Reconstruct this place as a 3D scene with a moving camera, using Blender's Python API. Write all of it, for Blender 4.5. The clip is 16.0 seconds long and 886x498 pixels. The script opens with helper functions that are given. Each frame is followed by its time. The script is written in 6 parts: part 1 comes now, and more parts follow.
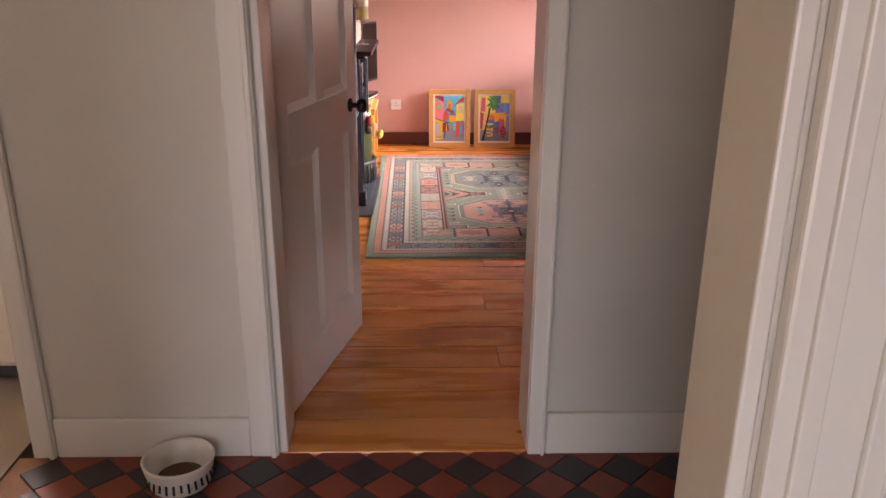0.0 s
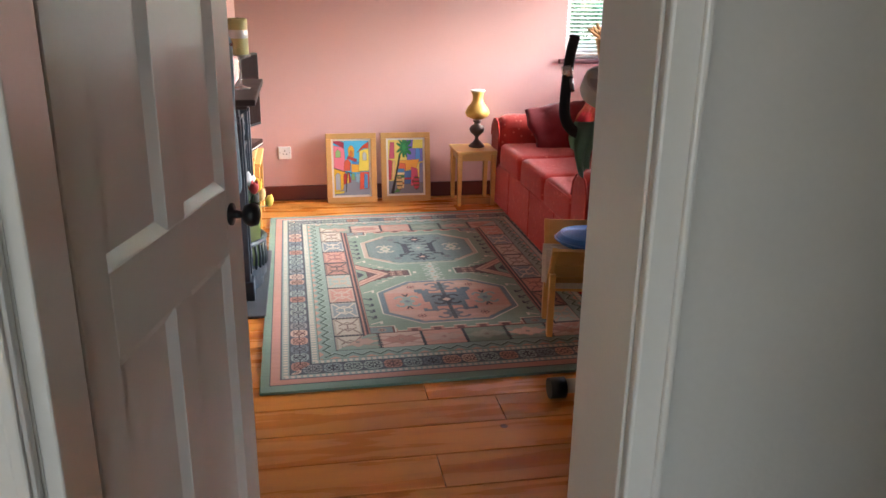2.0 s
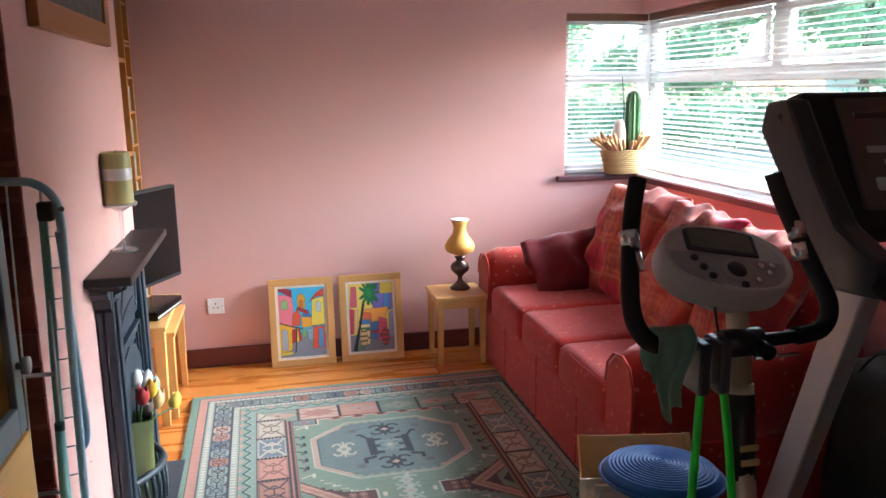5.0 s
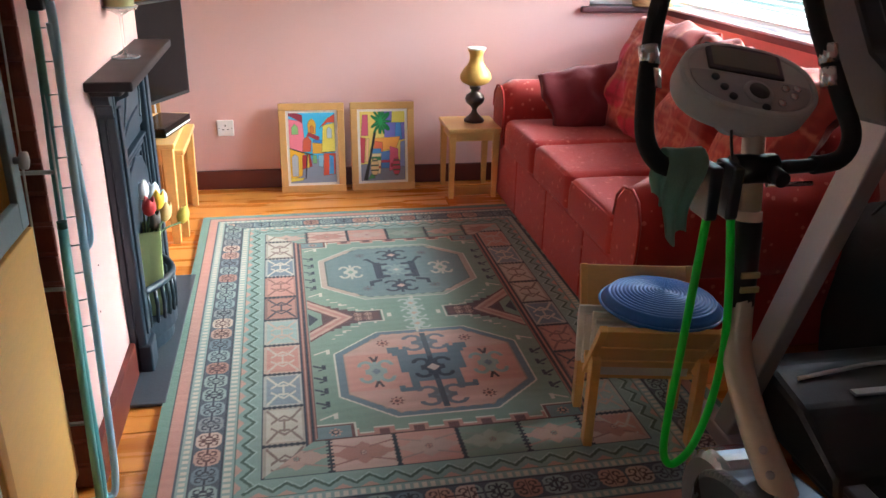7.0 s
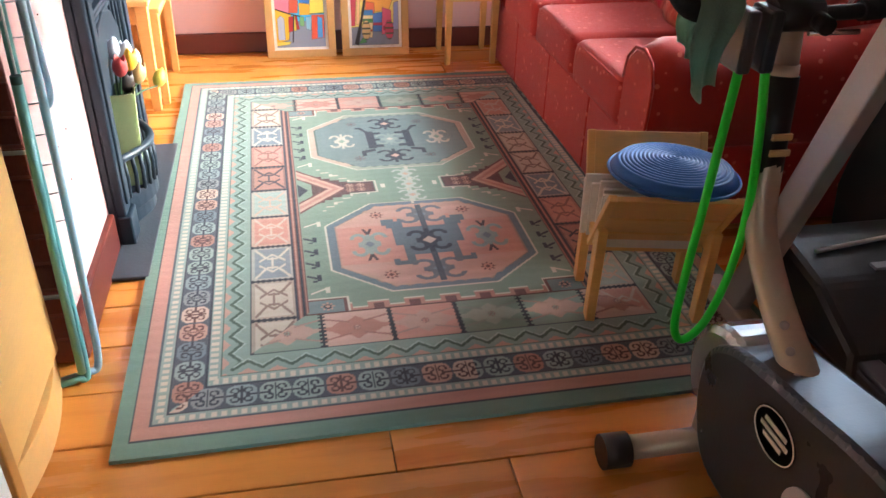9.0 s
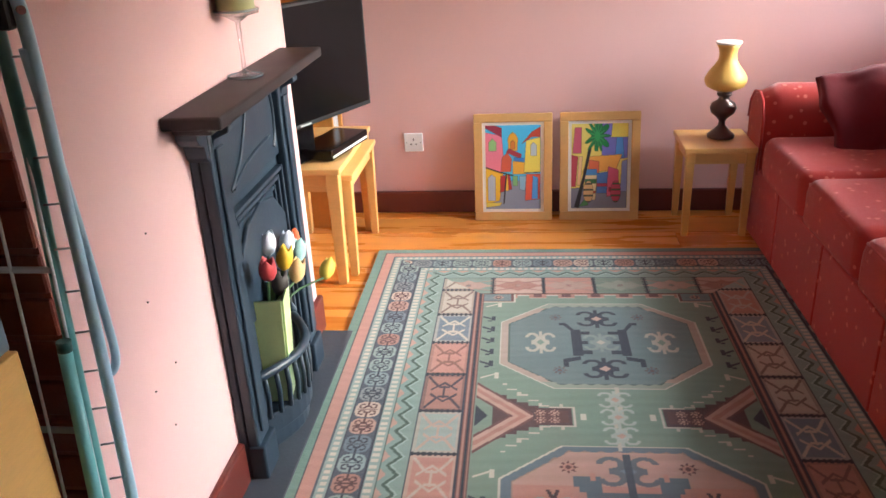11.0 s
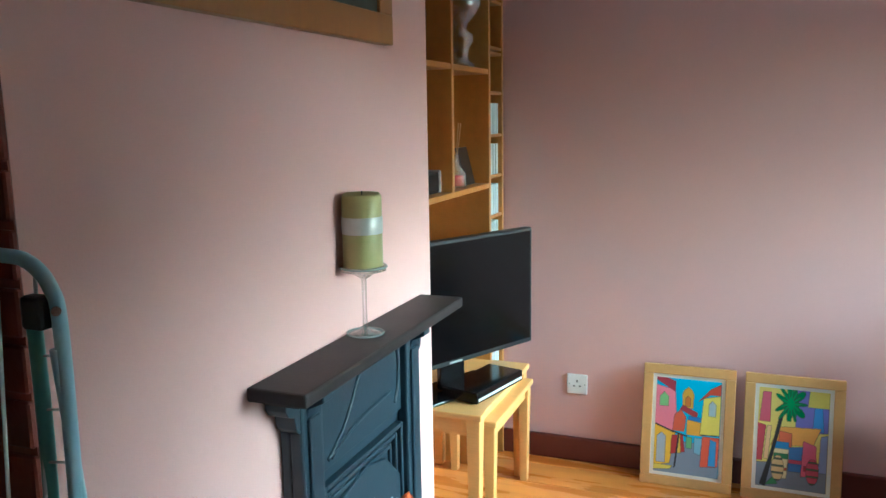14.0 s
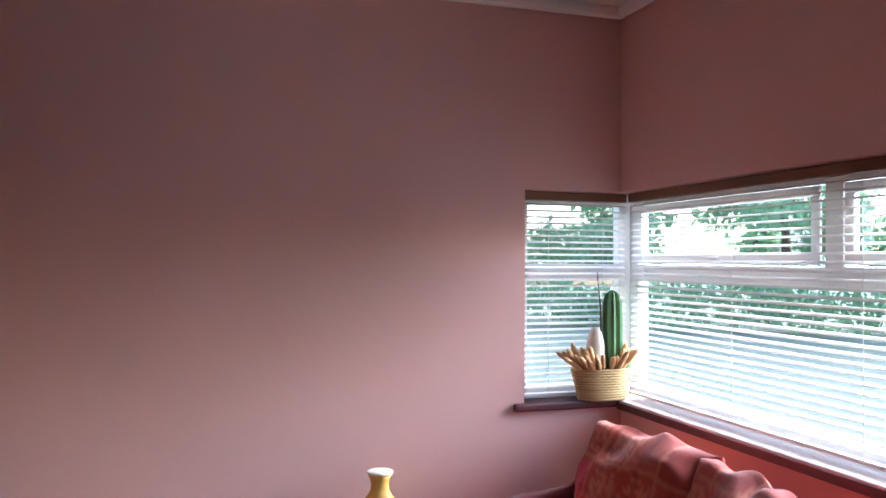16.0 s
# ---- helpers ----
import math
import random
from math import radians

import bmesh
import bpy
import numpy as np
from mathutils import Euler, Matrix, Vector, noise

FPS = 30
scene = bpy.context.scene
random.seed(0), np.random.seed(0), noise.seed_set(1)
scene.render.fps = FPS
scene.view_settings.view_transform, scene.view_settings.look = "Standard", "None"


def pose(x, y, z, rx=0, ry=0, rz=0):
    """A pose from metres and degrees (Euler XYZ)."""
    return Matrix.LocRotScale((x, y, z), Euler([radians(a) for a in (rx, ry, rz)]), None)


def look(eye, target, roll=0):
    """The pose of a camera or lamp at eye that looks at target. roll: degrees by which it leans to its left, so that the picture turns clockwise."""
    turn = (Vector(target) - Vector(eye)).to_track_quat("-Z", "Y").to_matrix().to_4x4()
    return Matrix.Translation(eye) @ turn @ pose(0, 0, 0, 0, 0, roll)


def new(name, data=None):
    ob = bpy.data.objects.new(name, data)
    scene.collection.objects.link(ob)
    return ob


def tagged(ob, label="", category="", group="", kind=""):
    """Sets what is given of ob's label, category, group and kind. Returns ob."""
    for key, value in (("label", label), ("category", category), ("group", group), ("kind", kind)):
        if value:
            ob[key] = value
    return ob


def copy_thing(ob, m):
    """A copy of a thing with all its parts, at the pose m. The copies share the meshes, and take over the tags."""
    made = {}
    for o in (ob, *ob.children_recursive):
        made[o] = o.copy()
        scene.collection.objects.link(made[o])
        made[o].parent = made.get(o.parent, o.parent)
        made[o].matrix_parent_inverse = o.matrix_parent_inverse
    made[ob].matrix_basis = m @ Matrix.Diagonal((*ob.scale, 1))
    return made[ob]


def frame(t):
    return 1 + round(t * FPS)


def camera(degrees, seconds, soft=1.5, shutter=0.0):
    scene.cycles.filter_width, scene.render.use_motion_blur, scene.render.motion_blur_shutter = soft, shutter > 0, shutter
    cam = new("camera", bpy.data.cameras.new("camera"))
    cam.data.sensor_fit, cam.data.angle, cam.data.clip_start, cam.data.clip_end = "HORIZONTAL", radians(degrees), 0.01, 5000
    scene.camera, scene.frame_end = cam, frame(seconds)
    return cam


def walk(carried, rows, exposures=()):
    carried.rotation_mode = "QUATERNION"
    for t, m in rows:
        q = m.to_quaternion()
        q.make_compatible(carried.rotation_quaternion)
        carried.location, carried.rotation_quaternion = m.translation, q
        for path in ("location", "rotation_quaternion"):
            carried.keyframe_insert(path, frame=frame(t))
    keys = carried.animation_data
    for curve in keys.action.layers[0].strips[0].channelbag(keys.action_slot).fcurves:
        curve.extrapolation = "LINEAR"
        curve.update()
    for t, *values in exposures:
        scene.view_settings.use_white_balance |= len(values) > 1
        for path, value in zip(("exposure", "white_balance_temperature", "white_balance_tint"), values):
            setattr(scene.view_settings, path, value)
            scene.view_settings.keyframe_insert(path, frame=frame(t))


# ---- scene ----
cam = camera(58.2, 16.0)
PATH = [
    (0, (-0.028, -0.034, 1.455), (0.021, 1.851, 0.787), 0.4),
    (0.5, (-0.097, 0.33, 1.476), (-0.011, 2.239, 0.885), 0.4),
    (1, (-0.16, 0.643, 1.469), (0.124, 2.526, 0.859), 0.0),
    (1.5, (-0.165, 0.894, 1.457), (0.168, 2.763, 0.826), 0.5),
    (2, (-0.139, 1.196, 1.459), (0.198, 3.066, 0.834), 0.8),
    (2.5, (-0.193, 1.468, 1.495), (0.194, 3.359, 0.969), -0.9),
    (3, (-0.22, 1.777, 1.482), (0.266, 3.661, 1.022), -0.8),
    (3.5, (-0.095, 2.029, 1.483), (0.384, 3.934, 1.107), -0.2),
    (6, (0.082, 2.492, 1.503), (0.45, 4.402, 1.035), -0.7),
    (6.5, (0.09, 2.475, 1.452), (0.441, 4.346, 0.837), 0.7),
    (7, (0.096, 2.452, 1.423), (0.451, 4.263, 0.652), 1.4),
    (7.5, (0.094, 2.425, 1.387), (0.457, 4.17, 0.481), 2.1),
    (8, (0.101, 2.42, 1.359), (0.464, 4.113, 0.358), 2.1),
    (10.5, (0.186, 3.086, 1.327), (0.424, 4.763, 0.263), -1.9),
    (11, (0.278, 3.27, 1.352), (0.057, 5.091, 0.555), -2.9),
    (11.5, (0.25, 3.509, 1.372), (-0.271, 5.323, 0.711), -4.3),
    (12, (0.33, 3.6, 1.393), (-0.429, 5.319, 0.706), -3.4),
    (12.5, (0.395, 3.608, 1.362), (-0.446, 5.227, 0.543), -2.2),
    (13, (0.403, 3.586, 1.411), (-0.495, 5.264, 0.796), -2.5),
    (13.5, (0.399, 3.573, 1.444), (-0.444, 5.332, 1.001), -1.6),
    (14, (0.4, 3.577, 1.475), (-0.32, 5.413, 1.147), -0.9),
    (14.5, (0.405, 3.59, 1.504), (-0.094, 5.514, 1.278), -0.6),
    (15, (0.398, 3.63, 1.574), (0.264, 5.624, 1.48), 0.3),
    (15.5, (0.38, 3.64, 1.588), (0.622, 5.625, 1.638), 1.0),
    (16, (0.375, 3.664, 1.592), (0.98, 5.57, 1.621), 0.3),
]
EXPOSURES = [(0.0, 3.5, 7400, 32), (0.5, 3.85, 5900, 18), (1.0, 3.7, 6350, 13), (2.0, 3.65, 6100, 8), (3.5, 3.55, 5750, 5), (6.0, 3.35, 5450, 3), (7.0, 3.5, 5550, -1), (8.0, 4.25, 5500, -5), (10.5, 3.9, 6450, 21), (11.0, 3.35, 5900, 7), (12.0, 3.15, 5350, -12), (12.5, 3.1, 5600, -6), (13.0, 3.05, 6100, 10), (13.5, 3.2, 5300, -10), (14.0, 3.2, 4550, -23), (14.5, 3.35, 4350, -22), (15.0, 3.2, 4300, -21), (15.5, 3.0, 4800, -3), (16.0, 2.65, 5300, 8)]
walk(cam, [(t, look(eye, target, roll)) for t, eye, target, roll in PATH], EXPOSURES)

# ---- world, sun, lamps ----
world = bpy.data.worlds.new("sky")
scene.world = world
world.use_nodes = True
wn, wl = world.node_tree.nodes, world.node_tree.links
sky = wn.new("ShaderNodeTexSky")
sky.sky_type, sky.sun_disc = "NISHITA", False
sky.sun_elevation, sky.sun_rotation = radians(26), radians(88)
sky.air_density, sky.dust_density = 1.0, 3.0
wl.new(sky.outputs[0], wn["Background"].inputs[0])
wn["Background"].inputs[1].default_value = 0.15

sun = new("sun", bpy.data.lights.new("sun", "SUN"))
sun.data.energy, sun.data.angle, sun.data.color = 3.0, radians(48), (0.92, 0.97, 1.0)
sun.matrix_world = look((8.5, 0.25, 4.2), (0, 0, 0))


def window_light(name, eye, target, w, h, watts, colour=(0.93, 0.96, 1.0)):
    """An area lamp standing in for daylight from an opening out of view."""
    l = new(name, bpy.data.lights.new(name, "AREA"))
    l.data.shape, l.data.size, l.data.size_y, l.data.energy, l.data.color = "RECTANGLE", w, h, watts, colour
    l.matrix_world = look(eye, target)


# both openings are unseen; the lamps are added to light hall and door
window_light("kitchen_daylight", (-0.5, -2.35, 1.02), (-0.5, 0, 0.9), 1.25, 1.8, 2.5)
window_light("side_room_daylight", (-2.3, 3.82, 1.5), (-2.3, 2.0, 1.0), 1.0, 1.1, 9)


# ---- materials ----
def lin(r, g, b):
    """0-255 display colour to linear."""
    return tuple(((c / 255 + 0.055) / 1.055) ** 2.4 if c > 10 else c / 255 / 12.92 for c in (r, g, b))


def mat(name, colour, rough=0.6, metal=0.0, var=0.1, scale=6.0, grain=0.05, gscale=120.0, bump=0.1, stretch=(1, 1, 1), rnd=0.0,
        coat=0.0, spec=0.5, trans=0.0, sheen=0.0, attr="", dark=None):
    """A surface with blotches, fine grain and relief. rnd: how far pieces differ. attr: a colour attribute to take the colour from."""
    m = bpy.data.materials.new(name)
    m.use_nodes = True
    n, l = m.node_tree.nodes, m.node_tree.links
    b = n["Principled BSDF"]
    tc = n.new("ShaderNodeTexCoord")
    mp = n.new("ShaderNodeMapping")
    mp.inputs["Scale"].default_value = stretch
    l.new(tc.outputs["Object"], mp.inputs[0])
    info = n.new("ShaderNodeObjectInfo")
    off = n.new("ShaderNodeVectorMath")
    off.operation = "MULTIPLY_ADD"
    off.inputs[1].default_value = (37, 17, 53)
    l.new(info.outputs["Random"], off.inputs[0])
    l.new(mp.outputs[0], off.inputs[2])
    big, fine = n.new("ShaderNodeTexNoise"), n.new("ShaderNodeTexNoise")
    big.inputs["Scale"].default_value, fine.inputs["Scale"].default_value = scale, gscale
    big.inputs["Detail"].default_value, fine.inputs["Detail"].default_value = 5, 3
    for t in (big, fine):
        l.new(off.outputs[0], t.inputs["Vector"])
    val = n.new("ShaderNodeMath")
    val.operation = "MULTIPLY_ADD"
    val.inputs[1].default_value, val.inputs[2].default_value = 2 * var, 1 - var
    l.new(big.outputs["Fac"], val.inputs[0])
    v2 = n.new("ShaderNodeMath")
    v2.operation = "MULTIPLY_ADD"
    v2.inputs[1].default_value = 2 * grain
    l.new(fine.outputs["Fac"], v2.inputs[0])
    l.new(val.outputs[0], v2.inputs[2])
    v3 = n.new("ShaderNodeMath")
    v3.operation = "MULTIPLY_ADD"
    v3.inputs[1].default_value = 2 * rnd
    l.new(info.outputs["Random"], v3.inputs[0])
    l.new(v2.outputs[0], v3.inputs[2])
    sub = n.new("ShaderNodeMath")
    sub.operation = "SUBTRACT"
    sub.inputs[1].default_value = grain + rnd
    l.new(v3.outputs[0], sub.inputs[0])
    hsv = n.new("ShaderNodeHueSaturation")
    l.new(sub.outputs[0], hsv.inputs["Value"])
    if attr:
        a = n.new("ShaderNodeAttribute")
        a.attribute_name = attr
        l.new(a.outputs["Color"], hsv.inputs["Color"])
    elif dark:
        mix = n.new("ShaderNodeMix")
        mix.data_type = "RGBA"
        mix.inputs["A"].default_value, mix.inputs["B"].default_value = (*dark, 1), (*colour, 1)
        ramp = n.new("ShaderNodeValToRGB")
        ramp.color_ramp.elements[0].position, ramp.color_ramp.elements[1].position = 0.32, 0.55
        l.new(big.outputs["Fac"], ramp.inputs[0])
        l.new(ramp.outputs[0], mix.inputs["Factor"])
        l.new(mix.outputs["Result"], hsv.inputs["Color"])
    else:
        hsv.inputs["Color"].default_value = (*colour, 1)
    l.new(hsv.outputs[0], b.inputs["Base Color"])
    rr = n.new("ShaderNodeMath")
    rr.operation, rr.use_clamp = "MULTIPLY_ADD", True
    rr.inputs[1].default_value, rr.inputs[2].default_value = 0.16, rough - 0.08
    l.new(big.outputs["Fac"], rr.inputs[0])
    l.new(rr.outputs[0], b.inputs["Roughness"])
    b.inputs["Metallic"].default_value, b.inputs["Coat Weight"].default_value = metal, coat
    b.inputs["Specular IOR Level"].default_value, b.inputs["Transmission Weight"].default_value = spec, trans
    b.inputs["Sheen Weight"].default_value = sheen
    if bump:
        bp = n.new("ShaderNodeBump")
        bp.inputs["Strength"].default_value, bp.inputs["Distance"].default_value = bump, 0.004
        l.new(fine.outputs["Fac"], bp.inputs["Height"])
        l.new(bp.outputs[0], b.inputs["Normal"])
    return m


M = dict(
    pink=mat("pink_wall_paint", lin(220, 176, 170), 0.75, var=0.06, scale=1.6, grain=0.02, gscale=240, bump=0.08),
    white_wall=mat("off_white_wall_paint", lin(209, 204, 195), 0.7, var=0.16, scale=1.7, grain=0.03, gscale=90, bump=0.14),
    ceiling=mat("ceiling_paint", lin(236, 232, 226), 0.8, var=0.03, scale=2),
    yellow_wall=mat("yellow_wall_paint", lin(226, 196, 110), 0.7, var=0.05, scale=2),
    gloss=mat("cream_gloss_paint", lin(226, 222, 214), 0.32, var=0.04, scale=3, grain=0.02, gscale=90, bump=0.05, coat=0.15),
    maroon=mat("maroon_gloss_paint", lin(98, 42, 34), 0.4, var=0.15, scale=6, bump=0.06),
    brick=mat("painted_brick", lin(118, 54, 42), 0.55, var=0.2, scale=10, grain=0.08, gscale=90, bump=0.5, rnd=0.1),
    mortar=mat("mortar", lin(150, 118, 105), 0.9, var=0.15, scale=20, bump=0.5),
    joint=mat("painted_joint", lin(140, 82, 70), 0.7, var=0.2, scale=14, bump=0.4),
    board=mat("varnished_pine", lin(220, 146, 64), 0.28, var=0.12, scale=2.2, grain=0.05, gscale=16, stretch=(0.7, 6, 6), bump=0.05, rnd=0.12,
              coat=0.3, dark=lin(198, 118, 46)),
    under=mat("dark_gap", (0.02, 0.012, 0.008), 0.9, var=0.2),
    red_tile=mat("red_quarry_tile", lin(128, 58, 40), 0.4, var=0.2, scale=14, rnd=0.16, bump=0.15),
    black_tile=mat("black_quarry_tile", lin(44, 42, 46), 0.4, var=0.25, scale=14, rnd=0.12, bump=0.15),
    slab=mat("grey_vinyl_floor", lin(120, 116, 116), 0.5, var=0.12, scale=5),
    iron=mat("blue_black_cast_iron", lin(36, 50, 62), 0.46, var=0.15, scale=7, grain=0.05, gscale=150, bump=0.12),
    shelf_iron=mat("brown_black_mantel", lin(36, 30, 31), 0.55, var=0.2, scale=9, bump=0.08),
    slate=mat("slate", lin(66, 72, 80), 0.6, var=0.2, scale=8, bump=0.2),
    pine=mat("pale_lacquered_wood", lin(221, 170, 98), 0.38, var=0.12, scale=4, grain=0.09, gscale=40, stretch=(1, 1, 7), bump=0.05, rnd=0.06, coat=0.15),
    pine_h=mat("pale_lacquered_wood_flat", lin(224, 176, 106), 0.36, var=0.12, scale=4, grain=0.09, gscale=40, stretch=(1, 7, 7), bump=0.05, coat=0.15),
    oak=mat("honey_wood", lin(190, 130, 58), 0.42, var=0.14, scale=5, grain=0.09, gscale=36, stretch=(6, 1, 6), bump=0.05),
    frame=mat("picture_frame_wood", lin(206, 158, 92), 0.42, var=0.1, scale=7, grain=0.08, gscale=50, bump=0.05),
    mount=mat("white_mount", lin(238, 232, 222), 0.8, var=0.03),
    art=mat("print", (1, 1, 1), 0.5, var=0.04, scale=30, attr="Col", bump=0.03),
    rug=mat("woven_wool", (1, 1, 1), 0.95, var=0.12, scale=5, grain=0.16, gscale=330, attr="Col", bump=0.6, spec=0.1, sheen=0.12),
    sofa=mat("red_woven_fabric", lin(172, 50, 44), 0.85, var=0.1, scale=5, grain=0.08, gscale=420, bump=0.35, spec=0.2, sheen=0.25),
    patch=mat("patchwork_cushion_fabric", lin(196, 84, 72), 0.85, var=0.1, scale=6, grain=0.07, gscale=380, attr="Col", bump=0.35, spec=0.2, sheen=0.2),
    wine=mat("wine_red_cushion_fabric", lin(104, 18, 26), 0.85, var=0.15, scale=8, grain=0.08, gscale=350, bump=0.35, spec=0.2, sheen=0.2),
    black=mat("black_plastic", lin(26, 26, 28), 0.42, var=0.15, scale=12, bump=0.08),
    taupe=mat("brownish_grey_plastic", lin(92, 80, 76), 0.4, var=0.1, scale=8, bump=0.05),
    vinyl=mat("glossy_black_vinyl", lin(34, 34, 37), 0.24, var=0.12, scale=10, bump=0.06, coat=0.3),
    foam=mat("black_foam_grip", lin(24, 24, 26), 0.8, var=0.15, scale=20, gscale=260, bump=0.4),
    dgrey=mat("charcoal_plastic", lin(48, 51, 56), 0.3, var=0.12, scale=8, bump=0.06),
    mgrey=mat("grey_plastic", lin(196, 194, 190), 0.4, var=0.06, scale=8, bump=0.05),
    lcd=mat("unlit_display", lin(120, 120, 112), 0.25, var=0.05),
    champagne=mat("champagne_metallic_paint", lin(190, 176, 156), 0.34, metal=0.35, var=0.06, scale=6, bump=0.03),
    steel=mat("silver_painted_steel", lin(168, 164, 166), 0.4, metal=0.25, var=0.06, scale=5, bump=0.03),
    chrome=mat("brushed_chrome", (0.7, 0.7, 0.71), 0.22, metal=1.0, var=0.04),
    clear=mat("silver_flywheel_cover", lin(186, 186, 188), 0.2, metal=0.6, var=0.08, scale=5, bump=0.0, coat=0.4),
    green_tube=mat("neon_green_rubber", lin(52, 226, 44), 0.45, var=0.05, scale=12, bump=0.03),
    towel=mat("sage_green_towel", lin(150, 180, 160), 0.95, var=0.15, scale=14, gscale=300, bump=0.6, spec=0.1, sheen=0.3),
    blue=mat("blue_rubber", lin(38, 98, 172), 0.45, var=0.08, scale=8, bump=0.08),
    paper=mat("paper_edges", lin(222, 214, 200), 0.8, var=0.12, scale=30, rnd=0.12),
    screen=mat("black_screen", lin(9, 9, 11), 0.16, var=0.05, bump=0.0, spec=0.3),
    socket=mat("white_plastic", lin(236, 236, 236), 0.35, var=0.02, bump=0.0),
    slot=mat("socket_slot", (0.03, 0.03, 0.03), 0.6, var=0.0, bump=0.0),
    upvc=mat("white_upvc", lin(234, 234, 234), 0.35, var=0.03, bump=0.0),
    slat=mat("white_blind_slat", lin(238, 234, 228), 0.45, var=0.03, bump=0.0),
    sill_dark=mat("plum_sill_paint", lin(86, 44, 50), 0.4, var=0.1),
    sill_white=mat("white_sill_tile", lin(224, 214, 216), 0.35, var=0.05),
    basket=mat("pale_wicker", lin(186, 160, 110), 0.8, var=0.15, scale=20, rnd=0.1, bump=0.3),
    cactus=mat("cactus_green", lin(92, 132, 84), 0.6, var=0.2, scale=20, bump=0.3),
    straw=mat("dried_seed_head", lin(190, 152, 108), 0.9, var=0.2, scale=30, rnd=0.2, bump=0.4),
    gourd=mat("pale_gourd", lin(206, 190, 176), 0.7, var=0.12, scale=15, bump=0.2),
    amber=mat("amber_glass", lin(232, 186, 92), 0.5, var=0.1, scale=10, bump=0.0, trans=0.15),
    bronze=mat("dark_pewter", lin(96, 82, 78), 0.3, metal=0.8, var=0.15, scale=12, bump=0.05),
    candle=mat("olive_candle_wax", lin(164, 158, 104), 0.5, var=0.12, scale=12, bump=0.1),
    foil=mat("silver_band", lin(196, 196, 190), 0.4, metal=0.3, var=0.1, scale=40),
    vase=mat("pale_lime_ceramic", lin(205, 222, 158), 0.3, var=0.05, scale=8, bump=0.03, coat=0.3),
    stem=mat("stem_green", lin(56, 84, 48), 0.6, var=0.15),
    airer=mat("pale_blue_enamel", lin(172, 204, 222), 0.35, var=0.08, scale=9, bump=0.04),
    airer_teal=mat("teal_enamel", lin(108, 168, 166), 0.38, var=0.08, scale=9, bump=0.04),
    rail_brown=mat("brown_rail", lin(112, 74, 48), 0.5, var=0.08, scale=9, bump=0.05),
    green_cap=mat("green_plastic_cap", lin(30, 74, 66), 0.5, var=0.05),
    glass_rim=mat("glass_rim", lin(206, 212, 212), 0.12, var=0.03, bump=0, trans=0.6),
    frame_brown=mat("brown_frame_wood", lin(158, 108, 56), 0.4, var=0.15, scale=5, grain=0.08, gscale=60, stretch=(7, 1, 1), bump=0.06),
    wire=mat("white_plastic_wire", lin(220, 222, 224), 0.4, var=0.03),
    cab_grey=mat("blue_grey_door_frame", lin(120, 132, 138), 0.45, var=0.06),
    book_a=mat("book_brown", lin(66, 42, 36), 0.6, var=0.15),
    cd=mat("cd_spines", lin(196, 208, 214), 0.4, var=0.25, scale=60, stretch=(1, 1, 0.2), rnd=0.2),
    bowl=mat("white_bowl_ceramic", lin(222, 216, 206), 0.35, var=0.05),
    kibble=mat("dry_food", lin(92, 68, 52), 0.9, var=0.3, scale=60, bump=0.6),
    cloth_black=mat("black_nylon", lin(18, 18, 20), 0.75, var=0.2, scale=9, bump=0.3),
    bark=mat("bark", lin(92, 76, 62), 0.9, var=0.3, scale=8, bump=0.6),
    # yard colour kept dark to cut bounced light indoors and glare behind the slats
    patio=mat("dark_grey_green_concrete", lin(98, 106, 90), 0.9, var=0.2, scale=1.5, bump=0.2),
    render_wall=mat("white_render", lin(235, 233, 228), 0.9, var=0.05, scale=2),
)
for key, c in dict(t_red=(190, 62, 62), t_yellow=(226, 178, 40), t_white=(222, 224, 228), t_orange=(206, 92, 44), t_peach=(214, 176, 120),
                   t_teal=(150, 186, 176), t_dark=(70, 60, 52), t_lemon=(206, 180, 70)).items():
    M[key] = mat("petal_" + key[2:], lin(*c), 0.6, var=0.15, scale=20, bump=0.1)


def pane_mat():
    """A window pane: clear, with a faint mirror."""
    m = bpy.data.materials.new("window_pane")
    m.use_nodes = True
    n, l = m.node_tree.nodes, m.node_tree.links
    n.remove(n["Principled BSDF"])
    tr, gl, mx = n.new("ShaderNodeBsdfTransparent"), n.new("ShaderNodeBsdfGlossy"), n.new("ShaderNodeMixShader")
    gl.inputs["Roughness"].default_value = 0.02
    mx.inputs[0].default_value = 0.04
    l.new(tr.outputs[0], mx.inputs[1])
    l.new(gl.outputs[0], mx.inputs[2])
    l.new(mx.outputs[0], n["Material Output"].inputs[0])
    return m


M["pane"] = pane_mat()


